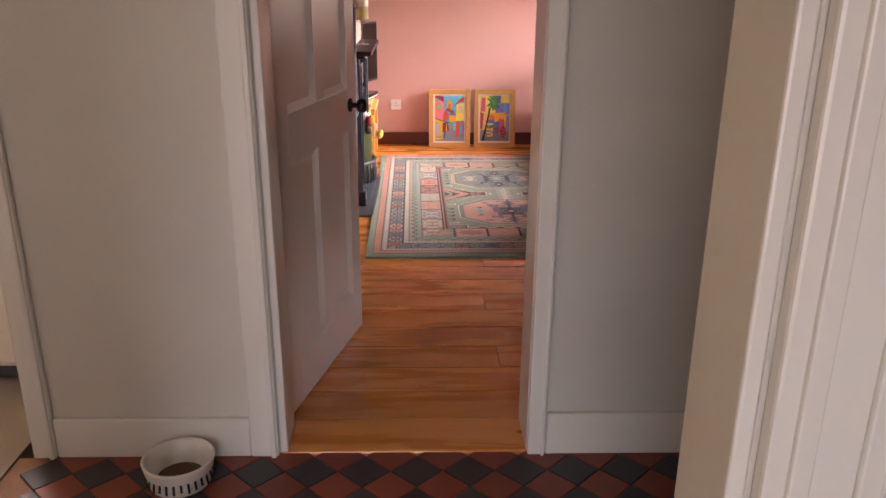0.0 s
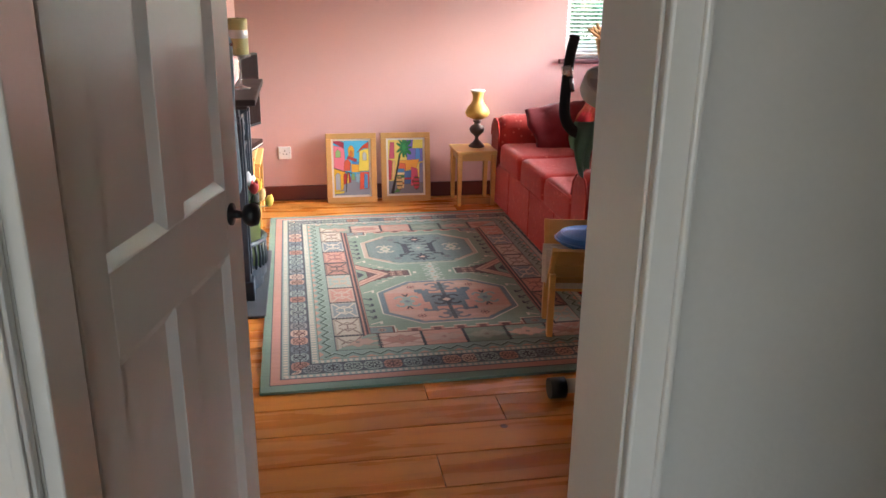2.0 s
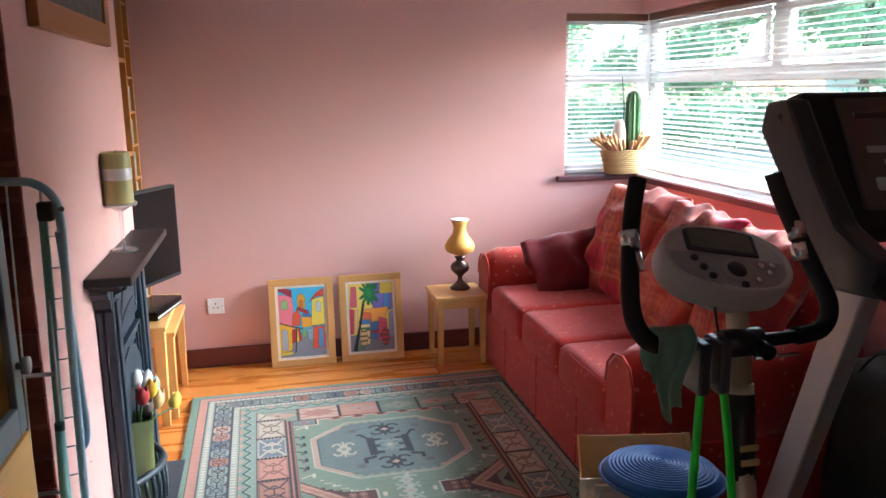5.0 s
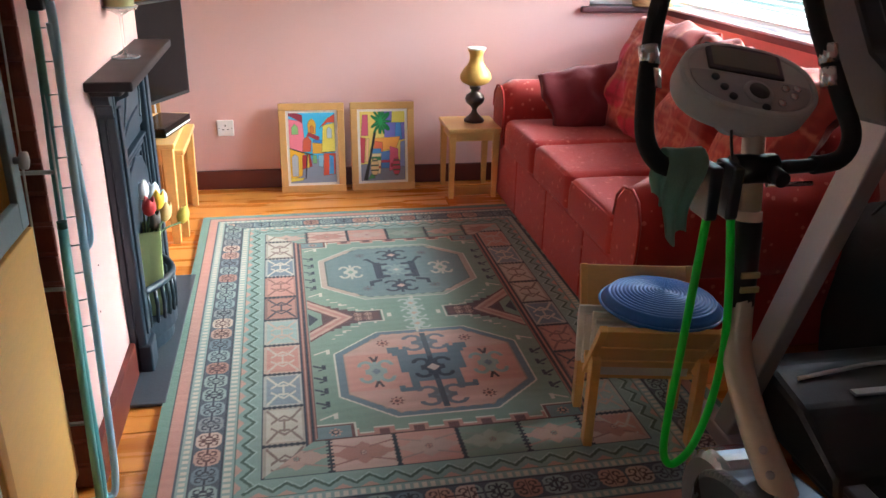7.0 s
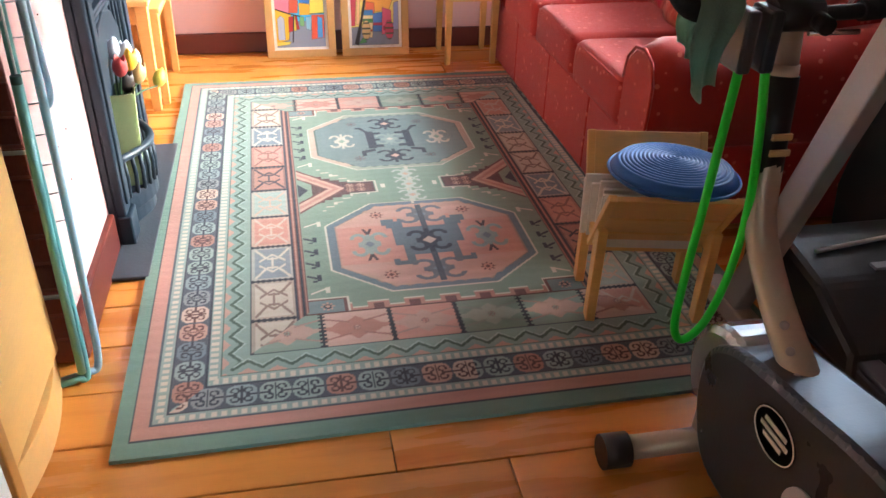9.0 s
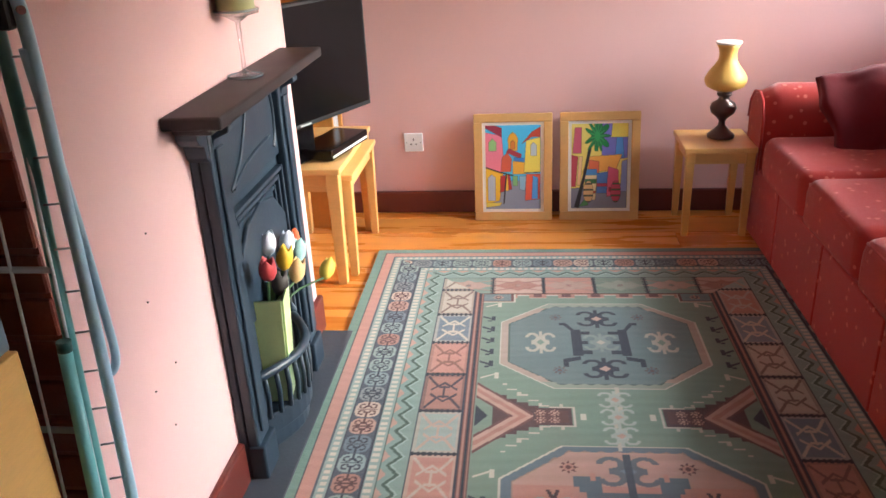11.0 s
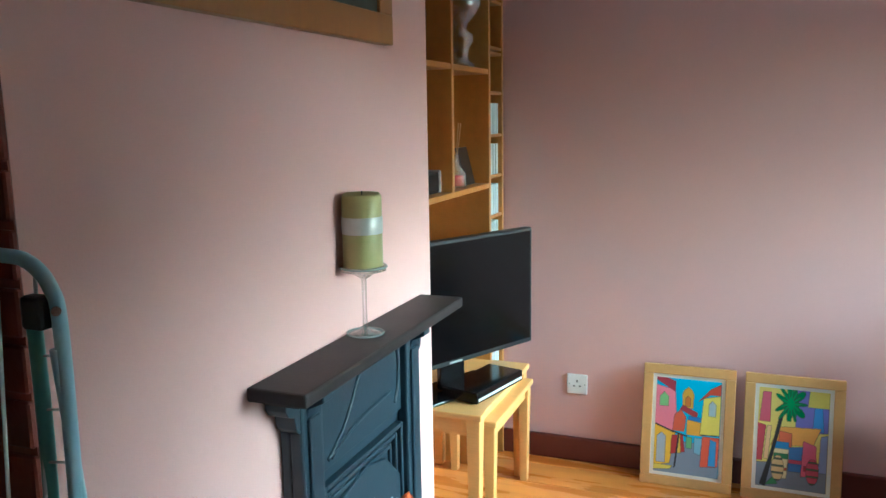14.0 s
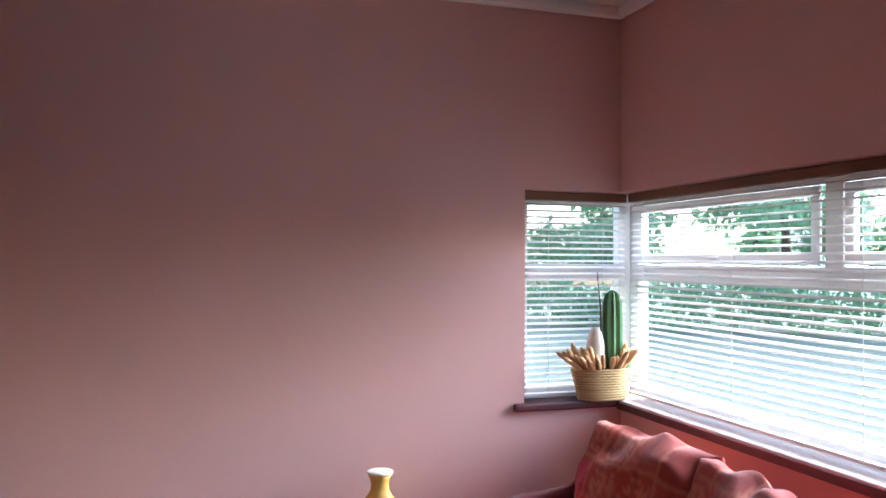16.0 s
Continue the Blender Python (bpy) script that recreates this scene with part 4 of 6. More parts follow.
# ---- television corner ----
def four_leg_table(name, w, d, h, leg, label, at, turn=0, top=0.022, apron=0.05, taper=0.7, group=""):
    t = thing(name, at, label, "table", group, turn)
    part("tabletop", bm_box((-w / 2, -d / 2, h - top), (w / 2, d / 2, h), 0.004), "pine_h", t)
    for sx in (-1, 1):
        for sy in (-1, 1):
            bm = bmesh.new()
            x, y = sx * (w / 2 - leg / 2 - 0.008), sy * (d / 2 - leg / 2 - 0.008)
            r0 = [bm.verts.new((x + a * leg / 2 * taper, y + b * leg / 2 * taper, 0)) for a, b in ((-1, -1), (1, -1), (1, 1), (-1, 1))]
            r1 = [bm.verts.new((x + a * leg / 2, y + b * leg / 2, h - top)) for a, b in ((-1, -1), (1, -1), (1, 1), (-1, 1))]
            bm.faces.new(r0[::-1]), bm.faces.new(r1)
            for k in range(4):
                bm.faces.new((r0[k], r0[(k + 1) % 4], r1[(k + 1) % 4], r1[k]))
            bmesh.ops.recalc_face_normals(bm, faces=bm.faces)
            bmesh.ops.bevel(bm, geom=bm.edges[:], offset=0.002, segments=1, affect="EDGES")
            part("leg", bm, "pine", t)
    for sy in (-1, 1):
        part("apron", bm_box((-w / 2 + leg, sy * (d / 2 - 0.03) - 0.009, h - top - apron), (w / 2 - leg, sy * (d / 2 - 0.03) + 0.009, h - top), 0.002), "pine_h", t)
    for sx in (-1, 1):
        part("apron", bm_box((sx * (w / 2 - 0.03) - 0.009, -d / 2 + leg, h - top - apron), (sx * (w / 2 - 0.03) + 0.009, d / 2 - leg, h - top), 0.002), "pine", t)
    return t


four_leg_table("nest_table", 0.42, 0.62, 0.475, 0.05, "tall pale wood nest table carrying the television", (-0.632, 6.31, 0), group="nest of tables")
four_leg_table("nest_table", 0.36, 0.50, 0.425, 0.042, "smaller pale wood nest table tucked under the taller one", (-0.575, 6.33, 0), group="nest of tables")
four_leg_table("nest_table", 0.29, 0.30, 0.39, 0.036, "small square pale wood table beside the sofa", (1.045, 6.622, 0), group="nest of tables")

tv = thing("television", (-0.60, 6.20, 0.475), "black flat-screen television switched off on a glossy stand", "television", turn=64)
part("bezel", bm_box((-0.42, -0.02, 0.11), (0.42, 0.022, 0.57), 0.006), "black", tv)
part("screen", bm_box((-0.405, -0.0225, 0.13), (0.405, -0.0195, 0.558)), "screen", tv, "dark glossy screen")
part("rear_housing", bm_box((-0.28, 0.022, 0.12), (0.28, 0.05, 0.45), 0.012), "black", tv)
part("neck", bm_box((-0.06, -0.005, 0.02), (0.06, 0.02, 0.12), 0.006), "screen", tv)
part("stand_foot", bm_box((-0.21, -0.08, 0.0), (0.21, 0.10, 0.014), 0.006), "screen", tv)
part("badge", bm_box((-0.03, -0.0232, 0.117), (0.03, -0.0205, 0.123)), "mgrey", tv, "small pale maker's mark")
box = thing("set_top_box", (-0.50, 6.26, 0.475), "slim glossy black set-top box on the table", "set-top box", turn=76)
part("case", bm_box((-0.16, -0.075, 0.004), (0.16, 0.075, 0.045), 0.004), "screen", box)
part("front_strip", bm_box((-0.15, -0.0765, 0.012), (0.15, -0.0748, 0.022)), "mgrey", box, "grey front strip")

# ---- bookcase in the alcove ----
case = thing("bookcase", (-0.585, B1, 0), "honey wood built-in bookcase with open compartments and a disc column", "bookcase")
CY, CD, CH = FAR - B1 - 0.012, 0.34, 2.12
def cpart(nm, lo, hi, bev=0.002, m_="oak", lb=""):
    return part(nm, bm_box(lo, hi, bev, 1), m_, case, lb)
S = 0.02
cpart("side_panel", (-CD, 0.004, 0), (0, 0.004 + S, CH))
cpart("side_panel", (-CD, CY - S, 0), (0, CY, CH))
cpart("divider", (-CD, 0.945, 0), (0, 0.945 + S, CH - S))
cpart("divider", (-CD, 0.53, 1.21), (0, 0.53 + S, CH - S))
cpart("top_board", (-CD, 0.004, CH - S), (0, CY, CH))
cpart("back_board", (-CD, 0.02, 1.20), (-CD + 0.006, CY - S, CH - S))
cpart("lower_back", (-CD, 0.55, 0.0), (-CD + 0.012, 0.945, 1.19))
for z in (1.19, 1.635):
    cpart("shelf", (-CD, 0.024, z), (-0.002, 0.53 if z > 1.3 else 0.945, z + S))
    if z > 1.3:
        cpart("shelf", (-CD, 0.55, z), (-0.002, 0.945, z + S))
for z in (0.41, 0.575, 0.74, 0.905, 1.06, 1.225, 1.39, 1.56, 1.715, 1.735, 1.915):
    cpart("disc_shelf", (-CD, 0.965, z), (-0.002, CY - S, z + 0.012))
for k, z in enumerate((0.422, 0.587, 0.752, 0.917, 1.072, 1.237, 1.402)):
    d = thing("disc_row", (-0.60, B1 + 0.97, z), "tight row of compact disc cases in the bookcase", "discs", "disc rows")
    n = 15
    for i in range(n):
        y = 0.004 + i * 0.0106
        part("disc_case", bm_box((-0.13, y, 0), (-0.004 * random.random(), y + 0.0098, 0.124)), "cd", d)
for y0, y1, z, h, m_, lb in ((0.70, 1.08, 0.0, 0.035, "paper", "white flat box on the bookcase"), (0.68, 1.06, 0.035, 0.045, "book_a", "dark brown bound album"), (0.72, 1.05, 0.08, 0.035, "book_a", "dark brown bound album")):
    b = thing("album", (-0.60, B1 + y0, CH + z), lb + " lying on top of the bookcase", "book")
    part("cover", bm_box((-0.25, 0, 0), (0, y1 - y0, h), 0.003), m_, b)
    part("page_block", bm_box((-0.245, -0.002, 0.005), (-0.006, y1 - y0 - 0.008, h - 0.005)), "paper", b)
b = thing("storage_box", (-0.62, B1 + 0.36, CH), "tall white card box standing on the bookcase", "box")
part("body", bm_box((-0.26, 0, 0), (0, 0.26, 0.30), 0.003), "mount", b)
part("lid", bm_box((-0.264, -0.004, 0.25), (0.004, 0.264, 0.304), 0.003), "mount", b)

gv = thing("glass_lamp", (-0.672, B1 + 0.848, 1.656), "cut-glass oil lamp with a round bowl and flared top", "glass ornament")
profile = [(0.058, 0.0), (0.060, 0.012), (0.044, 0.026), (0.034, 0.045), (0.040, 0.075), (0.056, 0.10), (0.054, 0.125), (0.030, 0.145), (0.034, 0.165), (0.062, 0.195), (0.086, 0.235), (0.080, 0.268), (0.054, 0.30), (0.048, 0.325), (0.064, 0.362)]
part("body", bm_lathe([(0.001, 0.0)] + profile + [(r - 0.005, z) for r, z in reversed(profile[1:])], 12), "cut_glass", gv)
gv2 = thing("drinking_glass", (-0.66, B1 + 0.40, 1.656), "clear stemmed glass on the bookcase shelf", "glass")
part("bowl", bm_lathe([(0.001, 0), (0.03, 0), (0.03, 0.004), (0.005, 0.01), (0.005, 0.07), (0.034, 0.1), (0.038, 0.15), (0.033, 0.19), (0.031, 0.19), (0.035, 0.15), (0.03, 0.104), (0.001, 0.08)], 20), "glass", gv2)
gd = thing("reed_diffuser", (-0.66, B1 + 0.74, 1.21), "glass reed diffuser with red liquid on the shelf", "diffuser")
bottle = part("bottle", bm_lathe([(0.001, 0), (0.045, 0), (0.045, 0.05), (0.02, 0.085), (0.018, 0.12), (0.021, 0.124), (0.016, 0.124), (0.015, 0.085), (0.04, 0.05), (0.001, 0.005)], 18), "glass", gd)
part("liquid", bm_lathe([(0.001, 0.006), (0.037, 0.006), (0.037, 0.045), (0.001, 0.045)], 18), "t_red", bottle, "red scented oil")
for k in range(5):
    part("reed", bm_tube([(0, 0, 0.01), (0.03 * math.cos(k * 1.3), 0.035 * math.sin(k * 1.3), 0.24)], 0.0018, 5), "straw", gd)
pf = thing("photo_frame", (-0.64, B1 + 0.86, 1.21), "small dark picture frame leaning on the shelf", "photo frame")
part("frame", turn_bm(bm_box((-0.006, -0.055, 0), (0.006, 0.055, 0.15), 0.003), pose(0, 0, 0, 0, -14, 0)), "bronze", pf)
rd = thing("clock_radio", (-0.63, B1 + 0.42, 1.21), "small black clock radio with a silver rim on the shelf", "radio")
part("case", bm_box((-0.12, -0.13, 0), (0, 0.095, 0.075), 0.008), "black", rd)
part("rim", bm_box((-0.10, 0.095, 0.0), (0.002, 0.112, 0.08), 0.006), "steel", rd, "silver rim")

# ---- rug ----
RW, RL = 1.735, 2.40
G, DG, PK, CR, NV, BG, BR, LB = [np.array(lin(*c)) for c in ((132, 158, 138), (104, 140, 124), (212, 146, 126), (220, 206, 184), (56, 62, 80), (122, 142, 156), (122, 74, 72), (166, 190, 182))]


def rug_colour(u, v):
    c = np.tile(G, (*u.shape, 1))
    dn, df = np.where(v < 0.05, v * 0.7, v - 0.017), (RL - v) / 0.905
    dl, dr = u, RW - u
    d = np.minimum(np.minimum(dn, df), np.minimum(dl, dr))
    side = np.minimum(dl, dr) < np.minimum(dn, df)            # in the long borders
    s = np.where(side, v, u)

    def put(m, col):
        c[m] = col

    def line(at, half, col=NV):
        put(np.abs(d - at) < half, col)

    def curls(x, y, size, col, heart, sx=1.0):
        """A stemmed flower: a diamond heart, four hooked petals and a stem up and down."""
        ax, ay = np.abs(x) / sx, np.abs(y)
        put((ax < 0.10 * size) & (ay < size), col)
        ring = np.hypot(ax - 0.52 * size, ay - 0.42 * size)
        put((np.abs(ring - 0.34 * size) < 0.105 * size) & ~((ax > 0.57 * size) & (ay < 0.42 * size)), col)
        put((ax + ay < 0.42 * size), col)
        put((ax + ay < 0.26 * size), heart)

    def rosette(x, y, r, col, heart):
        rr, th = np.hypot(x, y), np.arctan2(y, x)
        put(rr < r * (0.78 + 0.24 * np.cos(8 * th)), col)
        put((np.abs(rr - 0.45 * r) < 0.13 * r), heart)

    # plain edge, coral stripe, two rows of dots
    put(d < 0.036, DG * 1.32)
    put((d >= 0.036) & (d < 0.077), PK)
    for lo, hi in ((0.081, 0.110), (0.197, 0.228)):
        put((d >= lo) & (d < hi), LB * 0.86)
        put((d >= lo + 0.006) & (d < hi - 0.006) & (np.mod(s, 0.0235) < 0.013), CR * 1.02)
    line(0.036, 0.0026)
    line(0.079, 0.0032, NV * 0.7 + BG * 0.3)
    # chain of medallions
    band = (d >= 0.112) & (d < 0.195)
    put(band, NV * 0.8 + BG * 0.25)
    step = 0.0805
    k = np.floor(s / step)
    a, b = (np.mod(s, step) - step / 2) / 0.0375, (d - 0.1535) / 0.0365
    q = (np.abs(a) ** 3 + np.abs(b) ** 3) ** (1 / 3)
    med = band & (q < 1)
    choice = np.mod(k * 5 + 2 * side + 3 * (dl < dr), 9)
    for j, col in enumerate((BG * 0.6 + LB * 0.4, LB * 0.85, LB * 0.7 + BG * 0.25, PK * 0.7 + CR * 0.2, BG * 0.7 + CR * 0.2, LB * 0.85, PK * 0.75 + BR * 0.1, BG * 0.9, CR * 0.6 + PK * 0.42)):
        put(med & (choice == j), col)
    ink = np.where(np.isin(choice, (3, 6, 8))[..., None], BR * 0.7, NV)
    curl = np.hypot(np.abs(a) - 0.42, np.abs(b) - 0.42)
    m = med & ((np.abs(curl - 0.25) < 0.075) & ~((np.abs(a) > 0.5) & (np.abs(b) < 0.3)) | (np.abs(b) < 0.06) & (np.abs(a) > 0.3) | (np.abs(a) < 0.06) & (np.abs(b) < 0.85))
    c[m] = ink[m]
    line(0.112, 0.0024)
    line(0.1955, 0.0026)
    # zigzag with coral triangles
    zig = (d >= 0.230) & (d < 0.302)
    put(zig, DG * 0.55 + LB * 0.5)
    tri = np.abs(np.mod(s, 0.074) / 0.037 - 1)
    put(zig & (d < 0.237 + 0.026 * (tri - 0.45)), PK * 0.75 + CR * 0.2)
    put(zig & (np.abs(d - (0.250 + 0.030 * tri)) < 0.0062), DG * 0.52)
    put(zig & (np.abs(d - (0.259 + 0.030 * tri)) < 0.0028), LB * 1.1)
    line(0.230, 0.002, DG * 0.6)
    line(0.3035, 0.003)
    # boxes
    bx = (d >= 0.306) & (d < np.where(side, 0.430, 0.449))
    L_ = np.where(side, 0.1945, 0.189)
    o = np.where(side, v - 0.466, u - 0.304)
    kk = np.floor(o / L_)
    ba, bb = np.mod(o, L_) / L_ * 2 - 1, (d - np.where(side, 0.368, 0.378)) / np.where(side, 0.062, 0.0715)
    paint = (CR * 0.86, BG * 0.92 + CR * 0.1, PK * 0.95, LB * 0.8 + CR * 0.12, PK * 0.7 + BR * 0.12, PK * 0.98, BG * 0.95, CR * 0.84)
    trace = (BR * 0.55 + CR * 0.25, CR * 0.95, CR * 0.7 + PK * 0.2, CR * 0.5 + PK * 0.4, NV * 0.8 + BR * 0.2, BR * 0.5 + PK * 0.35, CR * 0.95, BR * 0.6 + CR * 0.2)
    pick = np.mod(kk + 8 + np.where(dr < dl, 3, 0), 8).astype(int)
    sb = bx & side
    for j in range(8):
        w = sb & (pick == j)
        put(w, paint[j])
        put(w & (np.abs(np.abs(ba) - np.abs(bb)) < 0.085) & (np.abs(ba) > 0.30), trace[j])
        put(w & (np.maximum(np.abs(ba), np.abs(bb)) > 0.86), trace[j] * 0.5 + paint[j] * 0.5)
        put(w & (np.abs(np.abs(ba) + np.abs(bb) * 0.6 - 0.5) < 0.06) & (np.abs(bb) < 0.62), trace[j])
        put(w & (np.abs(bb) < 0.07) & (np.abs(ba) < 0.34), trace[j])
        put(w & (np.abs(np.abs(ba) - 0.26) < 0.055) & (np.abs(bb) < 0.26), trace[j])
    eb = bx & ~side
    row = np.mod(kk + 8, 4).astype(int)
    saw = np.abs(np.mod(ba * 2.0 + 0.5, 1) - 0.5) * 2
    for j, (base, mark) in enumerate(((G * 0.75 + LB * 0.22, PK * 0.5 + CR * 0.35), (PK * 0.62 + CR * 0.38, PK * 0.75 + BR * 0.14), (PK * 0.98, PK * 0.55 + CR * 0.3), (G * 0.86 + BR * 0.04, G * 0.6 + CR * 0.26))):
        w = eb & (row == j)
        put(w, base)
        put(w & (np.abs(bb) < 0.72 - 0.62 * np.abs(ba) - 0.12 * saw), mark)
        put(w & (np.abs(np.abs(bb) - 0.28 - 0.4 * np.abs(ba)) < 0.05) & (np.abs(ba) > 0.2), mark * 0.75 + NV * 0.2)
        rosette(np.where(w, ba * 0.094, 9), bb * 0.064, 0.012, NV * 0.5 + PK * 0.4, base)
    comb = np.mod(d, 0.016) < 0.008
    put(bx & (np.abs(ba) > 0.955), NV * 0.7)
    put(bx & (np.abs(ba) > 0.905) & comb, NV * 0.7)
    # stripes between boxes and field
    put(side & (d >= 0.430) & (d < 0.464), BR)
    for at, col in ((0.430, NV), (0.441, PK * 0.8), (0.451, NV * 0.8), (0.458, PK * 0.72)):
        put(side & (np.abs(d - at) < 0.0028), col)
    put(~side & (d >= 0.449) & (d < 0.456), BR * 0.7)
    cx = 0.868
    # battlements along both ends, with a square in each corner
    e = np.minimum(dn, df) - 0.456
    x = u - cx
    tooth = np.mod(x + 0.052, 0.104) - 0.052
    fld = (np.minimum(dl, dr) >= 0.464) & (e >= 0)
    high = np.where(np.abs(tooth) < 0.03, 0.034, 0.010)
    put(fld & (e < high + 0.006) & (np.abs(x) < 0.30), CR)
    put(fld & (e < high) & (np.abs(x) < 0.30), PK * 0.8 + BR * 0.08)
    put(fld & (e < high - 0.008) & (np.abs(tooth) < 0.016) & (np.abs(x) < 0.30), BR)
    corner = fld & (np.abs(x) > 0.290) & (e < 0.074)
    put(corner, CR)
    put(fld & (np.abs(x) > 0.296) & (e < 0.068), BR)
    put(fld & (np.abs(x) > 0.304) & (e < 0.060), BG * 0.6 + G * 0.3)
    rosette(np.where(corner, np.abs(x) - 0.352, 9), e - 0.030, 0.02, PK * 0.7 + CR * 0.2, NV)
    # hooks along the long sides of the field
    hx = np.minimum(dl, dr) - 0.468
    for lo, n in ((0.665, 4), (1.515, 5)):
        for i in range(n):
            y = v - lo - 0.074 * i
            put((hx > 0) & (hx < 0.038) & (np.abs(y + 0.55 * hx) < 0.0052), NV)
            put((hx > 0.030) & (hx < 0.040) & (np.abs(y + 0.012) < 0.016), NV)
            put((hx > 0.014) & (hx < 0.030) & (np.abs(y + 0.030) < 0.0045), NV)
        for y in (v - lo + 0.085, v - lo - 0.074 * n - 0.01):
            put((hx > 0.004) & (hx < 0.062) & (np.abs(y - 0.5 * hx + 0.012) < 0.004), CR)
            put((hx > 0.048) & (hx < 0.062) & (np.abs(y - 0.004) < 0.016), CR)

    # the near octagon, coral with a blue-grey tower beast
    x, y = u - 0.868, v - 0.822
    ax, ay = np.abs(x), np.abs(y)
    r = np.maximum(np.maximum(ax / 0.328, ay / 0.274), (ax / 0.328 + ay / 0.274) / 1.50)
    put(r < 1.0, CR)
    put(r < 0.978, BG * 0.82)
    put(r < 0.905 + 0.012 * np.sin(u * 150) * (ay > 0.2), PK * 0.4 + CR * 0.25)
    inner = r < 0.893
    streak = 0.5 + 0.5 * np.sin(v * 95 + 1.5 * np.sin(u * 4))
    put(inner, PK)
    end = inner & (ay > 0.115)
    c[end] = (PK * 0.72 + CR * 0.24) + (0.10 * (streak[end] - 0.5))[:, None] * PK
    body = BG * 0.72
    put((ax < 0.088) & (y > -0.085) & (y < 0.090), body)
    put((ax > 0.072) & (ax < 0.112) & (y > -0.02) & (y < 0.112), body)
    put((ax > 0.072) & (ax < 0.142) & (y > 0.112) & (y < 0.150), body)
    put((ax > 0.100) & (ax < 0.128) & (y > 0.092) & (y < 0.150), body)
    put((ax > 0.083) & (ax < 0.097) & (y > 0.135) & (y < 0.165), PK)
    put((ax > 0.060) & (ax < 0.088) & (y > -0.125) & (y < -0.08), body)
    put((ax > 0.060) & (ax < 0.128) & (np.abs(y + 0.126) < 0.011), body)
    put((ax > 0.112) & (ax < 0.130) & (y > -0.135) & (y < -0.10), body)
    for sy in (1, -1):
        curls(x, y - sy * 0.172, 0.066, BG * 0.62 + PK * 0.08, BG, 1.25)
    put((ax < 0.010) & (ay < 0.24), NV * 0.6 + BG * 0.3)
    curls(x, y, 0.075, NV, CR, 0.95)
    put((ax + ay < 0.030), NV)
    put((ax + ay < 0.023), PK * 0.5 + CR * 0.5)
    for sx in (-1, 1):
        curls(x - sx * 0.193, y, 0.082, LB * 0.78, BG * 0.9, 0.78)
        put((np.abs(np.abs(x - sx * 0.193) - 0.35 * (np.abs(y) - 0.06)) < 0.005) & (ay > 0.062) & (ay < 0.098), NV * 0.5 + BR * 0.4)
        for sy in (-1, 1):
            rosette(x - sx * 0.15, y - sy * 0.185, 0.024, BR, PK)
    # the far octagon, blue-green with a dark beast
    x, y = u - 0.857, v - 1.637
    ax, ay = np.abs(x), np.abs(y)
    r = np.maximum(np.maximum(ax / 0.328, ay / 0.272), (ax / 0.328 + ay / 0.272) / 1.50)
    put(r < 1.0, CR)
    put(r < 0.985, PK * 0.35 + CR * 0.45)
    put((r < 0.985) & (ay > 0.235), G * 0.6 + CR * 0.3)
    put(r < 0.915 + 0.012 * np.sin(u * 150) * (ay > 0.2), NV * 0.5 + G * 0.4)
    put(r < 0.903, BG * 0.5 + G * 0.36)
    put((ax > 0.060) & (ax < 0.092) & (ay < 0.085), NV)
    put((ax > 0.030) & (ax < 0.075) & (np.abs(ay - 0.062) < 0.011), NV)
    put((ax > 0.040) & (ax < 0.075) & (ay < 0.010), NV)
    put((np.abs(ax - 0.085 - 0.55 * (y - 0.075)) < 0.008) & (y > 0.070) & (y < 0.125), NV)
    put((ax > 0.105) & (ax < 0.130) & (np.abs(y - 0.122) < 0.008), NV)
    put((ax > 0.070) & (ax < 0.128) & (np.abs(y + 0.098 + 0.3 * (ax - 0.07)) < 0.011), NV)
    put((ax > 0.110) & (ax < 0.128) & (y > -0.150) & (y < -0.105), NV)
    curls(x, y, 0.058, LB * 0.62 + CR * 0.05, CR * 0.8, 1.0)
    for sy in (1, -1):
        curls(x, y - sy * 0.160, 0.062, NV, PK * 0.7 + CR * 0.3, 1.15)
    for sx in (-1, 1):
        curls(x - sx * 0.195, y, 0.072, CR * 0.82, G, 0.72)
        for sy in (-1, 1):
            rosette(x - sx * 0.14, y - sy * 0.170, 0.022, BR * 0.7 + BG * 0.2, BG * 0.7)
    # stepped wedges from both sides between the octagons
    y = v - 1.225
    ay = np.abs(y)
    for x in (u - 0.467, RW - 0.467 - u):
        w = (x > 0) & (x < 0.285)
        stair = 0.165 - 0.028 * np.floor(np.clip(x - 0.06, 0, 1) / 0.030)
        prong = (np.mod(x, 0.060) < 0.012)
        put(w & (ay < np.maximum(stair, 0.048) + 0.012 * prong) & (x > 0.075), CR * 0.9)
        put(w & (ay < np.maximum(stair, 0.048) - 0.007) & (x < 0.278), G)
        put(w & (ay < np.maximum(stair * 0.62, 0.040)) & (x > 0.05) & (x < 0.272), BR * 0.55 + NV * 0.3)
        put(w & (ay < np.maximum(stair * 0.62, 0.040) - 0.012) & (x > 0.17) & (x < 0.262), BR * 0.85)
        fork = ay - (0.150 - 0.95 * x)
        for lo, hi, col in ((-0.060, 0.020, BR), (-0.048, 0.008, PK * 0.7 + CR * 0.25), (-0.030, -0.010, PK * 0.8)):
            put((x > 0) & (x < 0.165) & (fork > lo) & (fork < hi), col)
        put((x > 0) & (x < 0.036 - 0.7 * ay), NV)
        for px in (0.185, 0.225):
            for py in (-0.017, 0.017):
                rosette(x - px, y - py, 0.016, PK * 0.75 + CR * 0.2, BR)
        put((np.abs(x - 0.305) < 0.007) & (ay < 0.014), CR)
    # the chain that ties the octagons
    x = u - cx
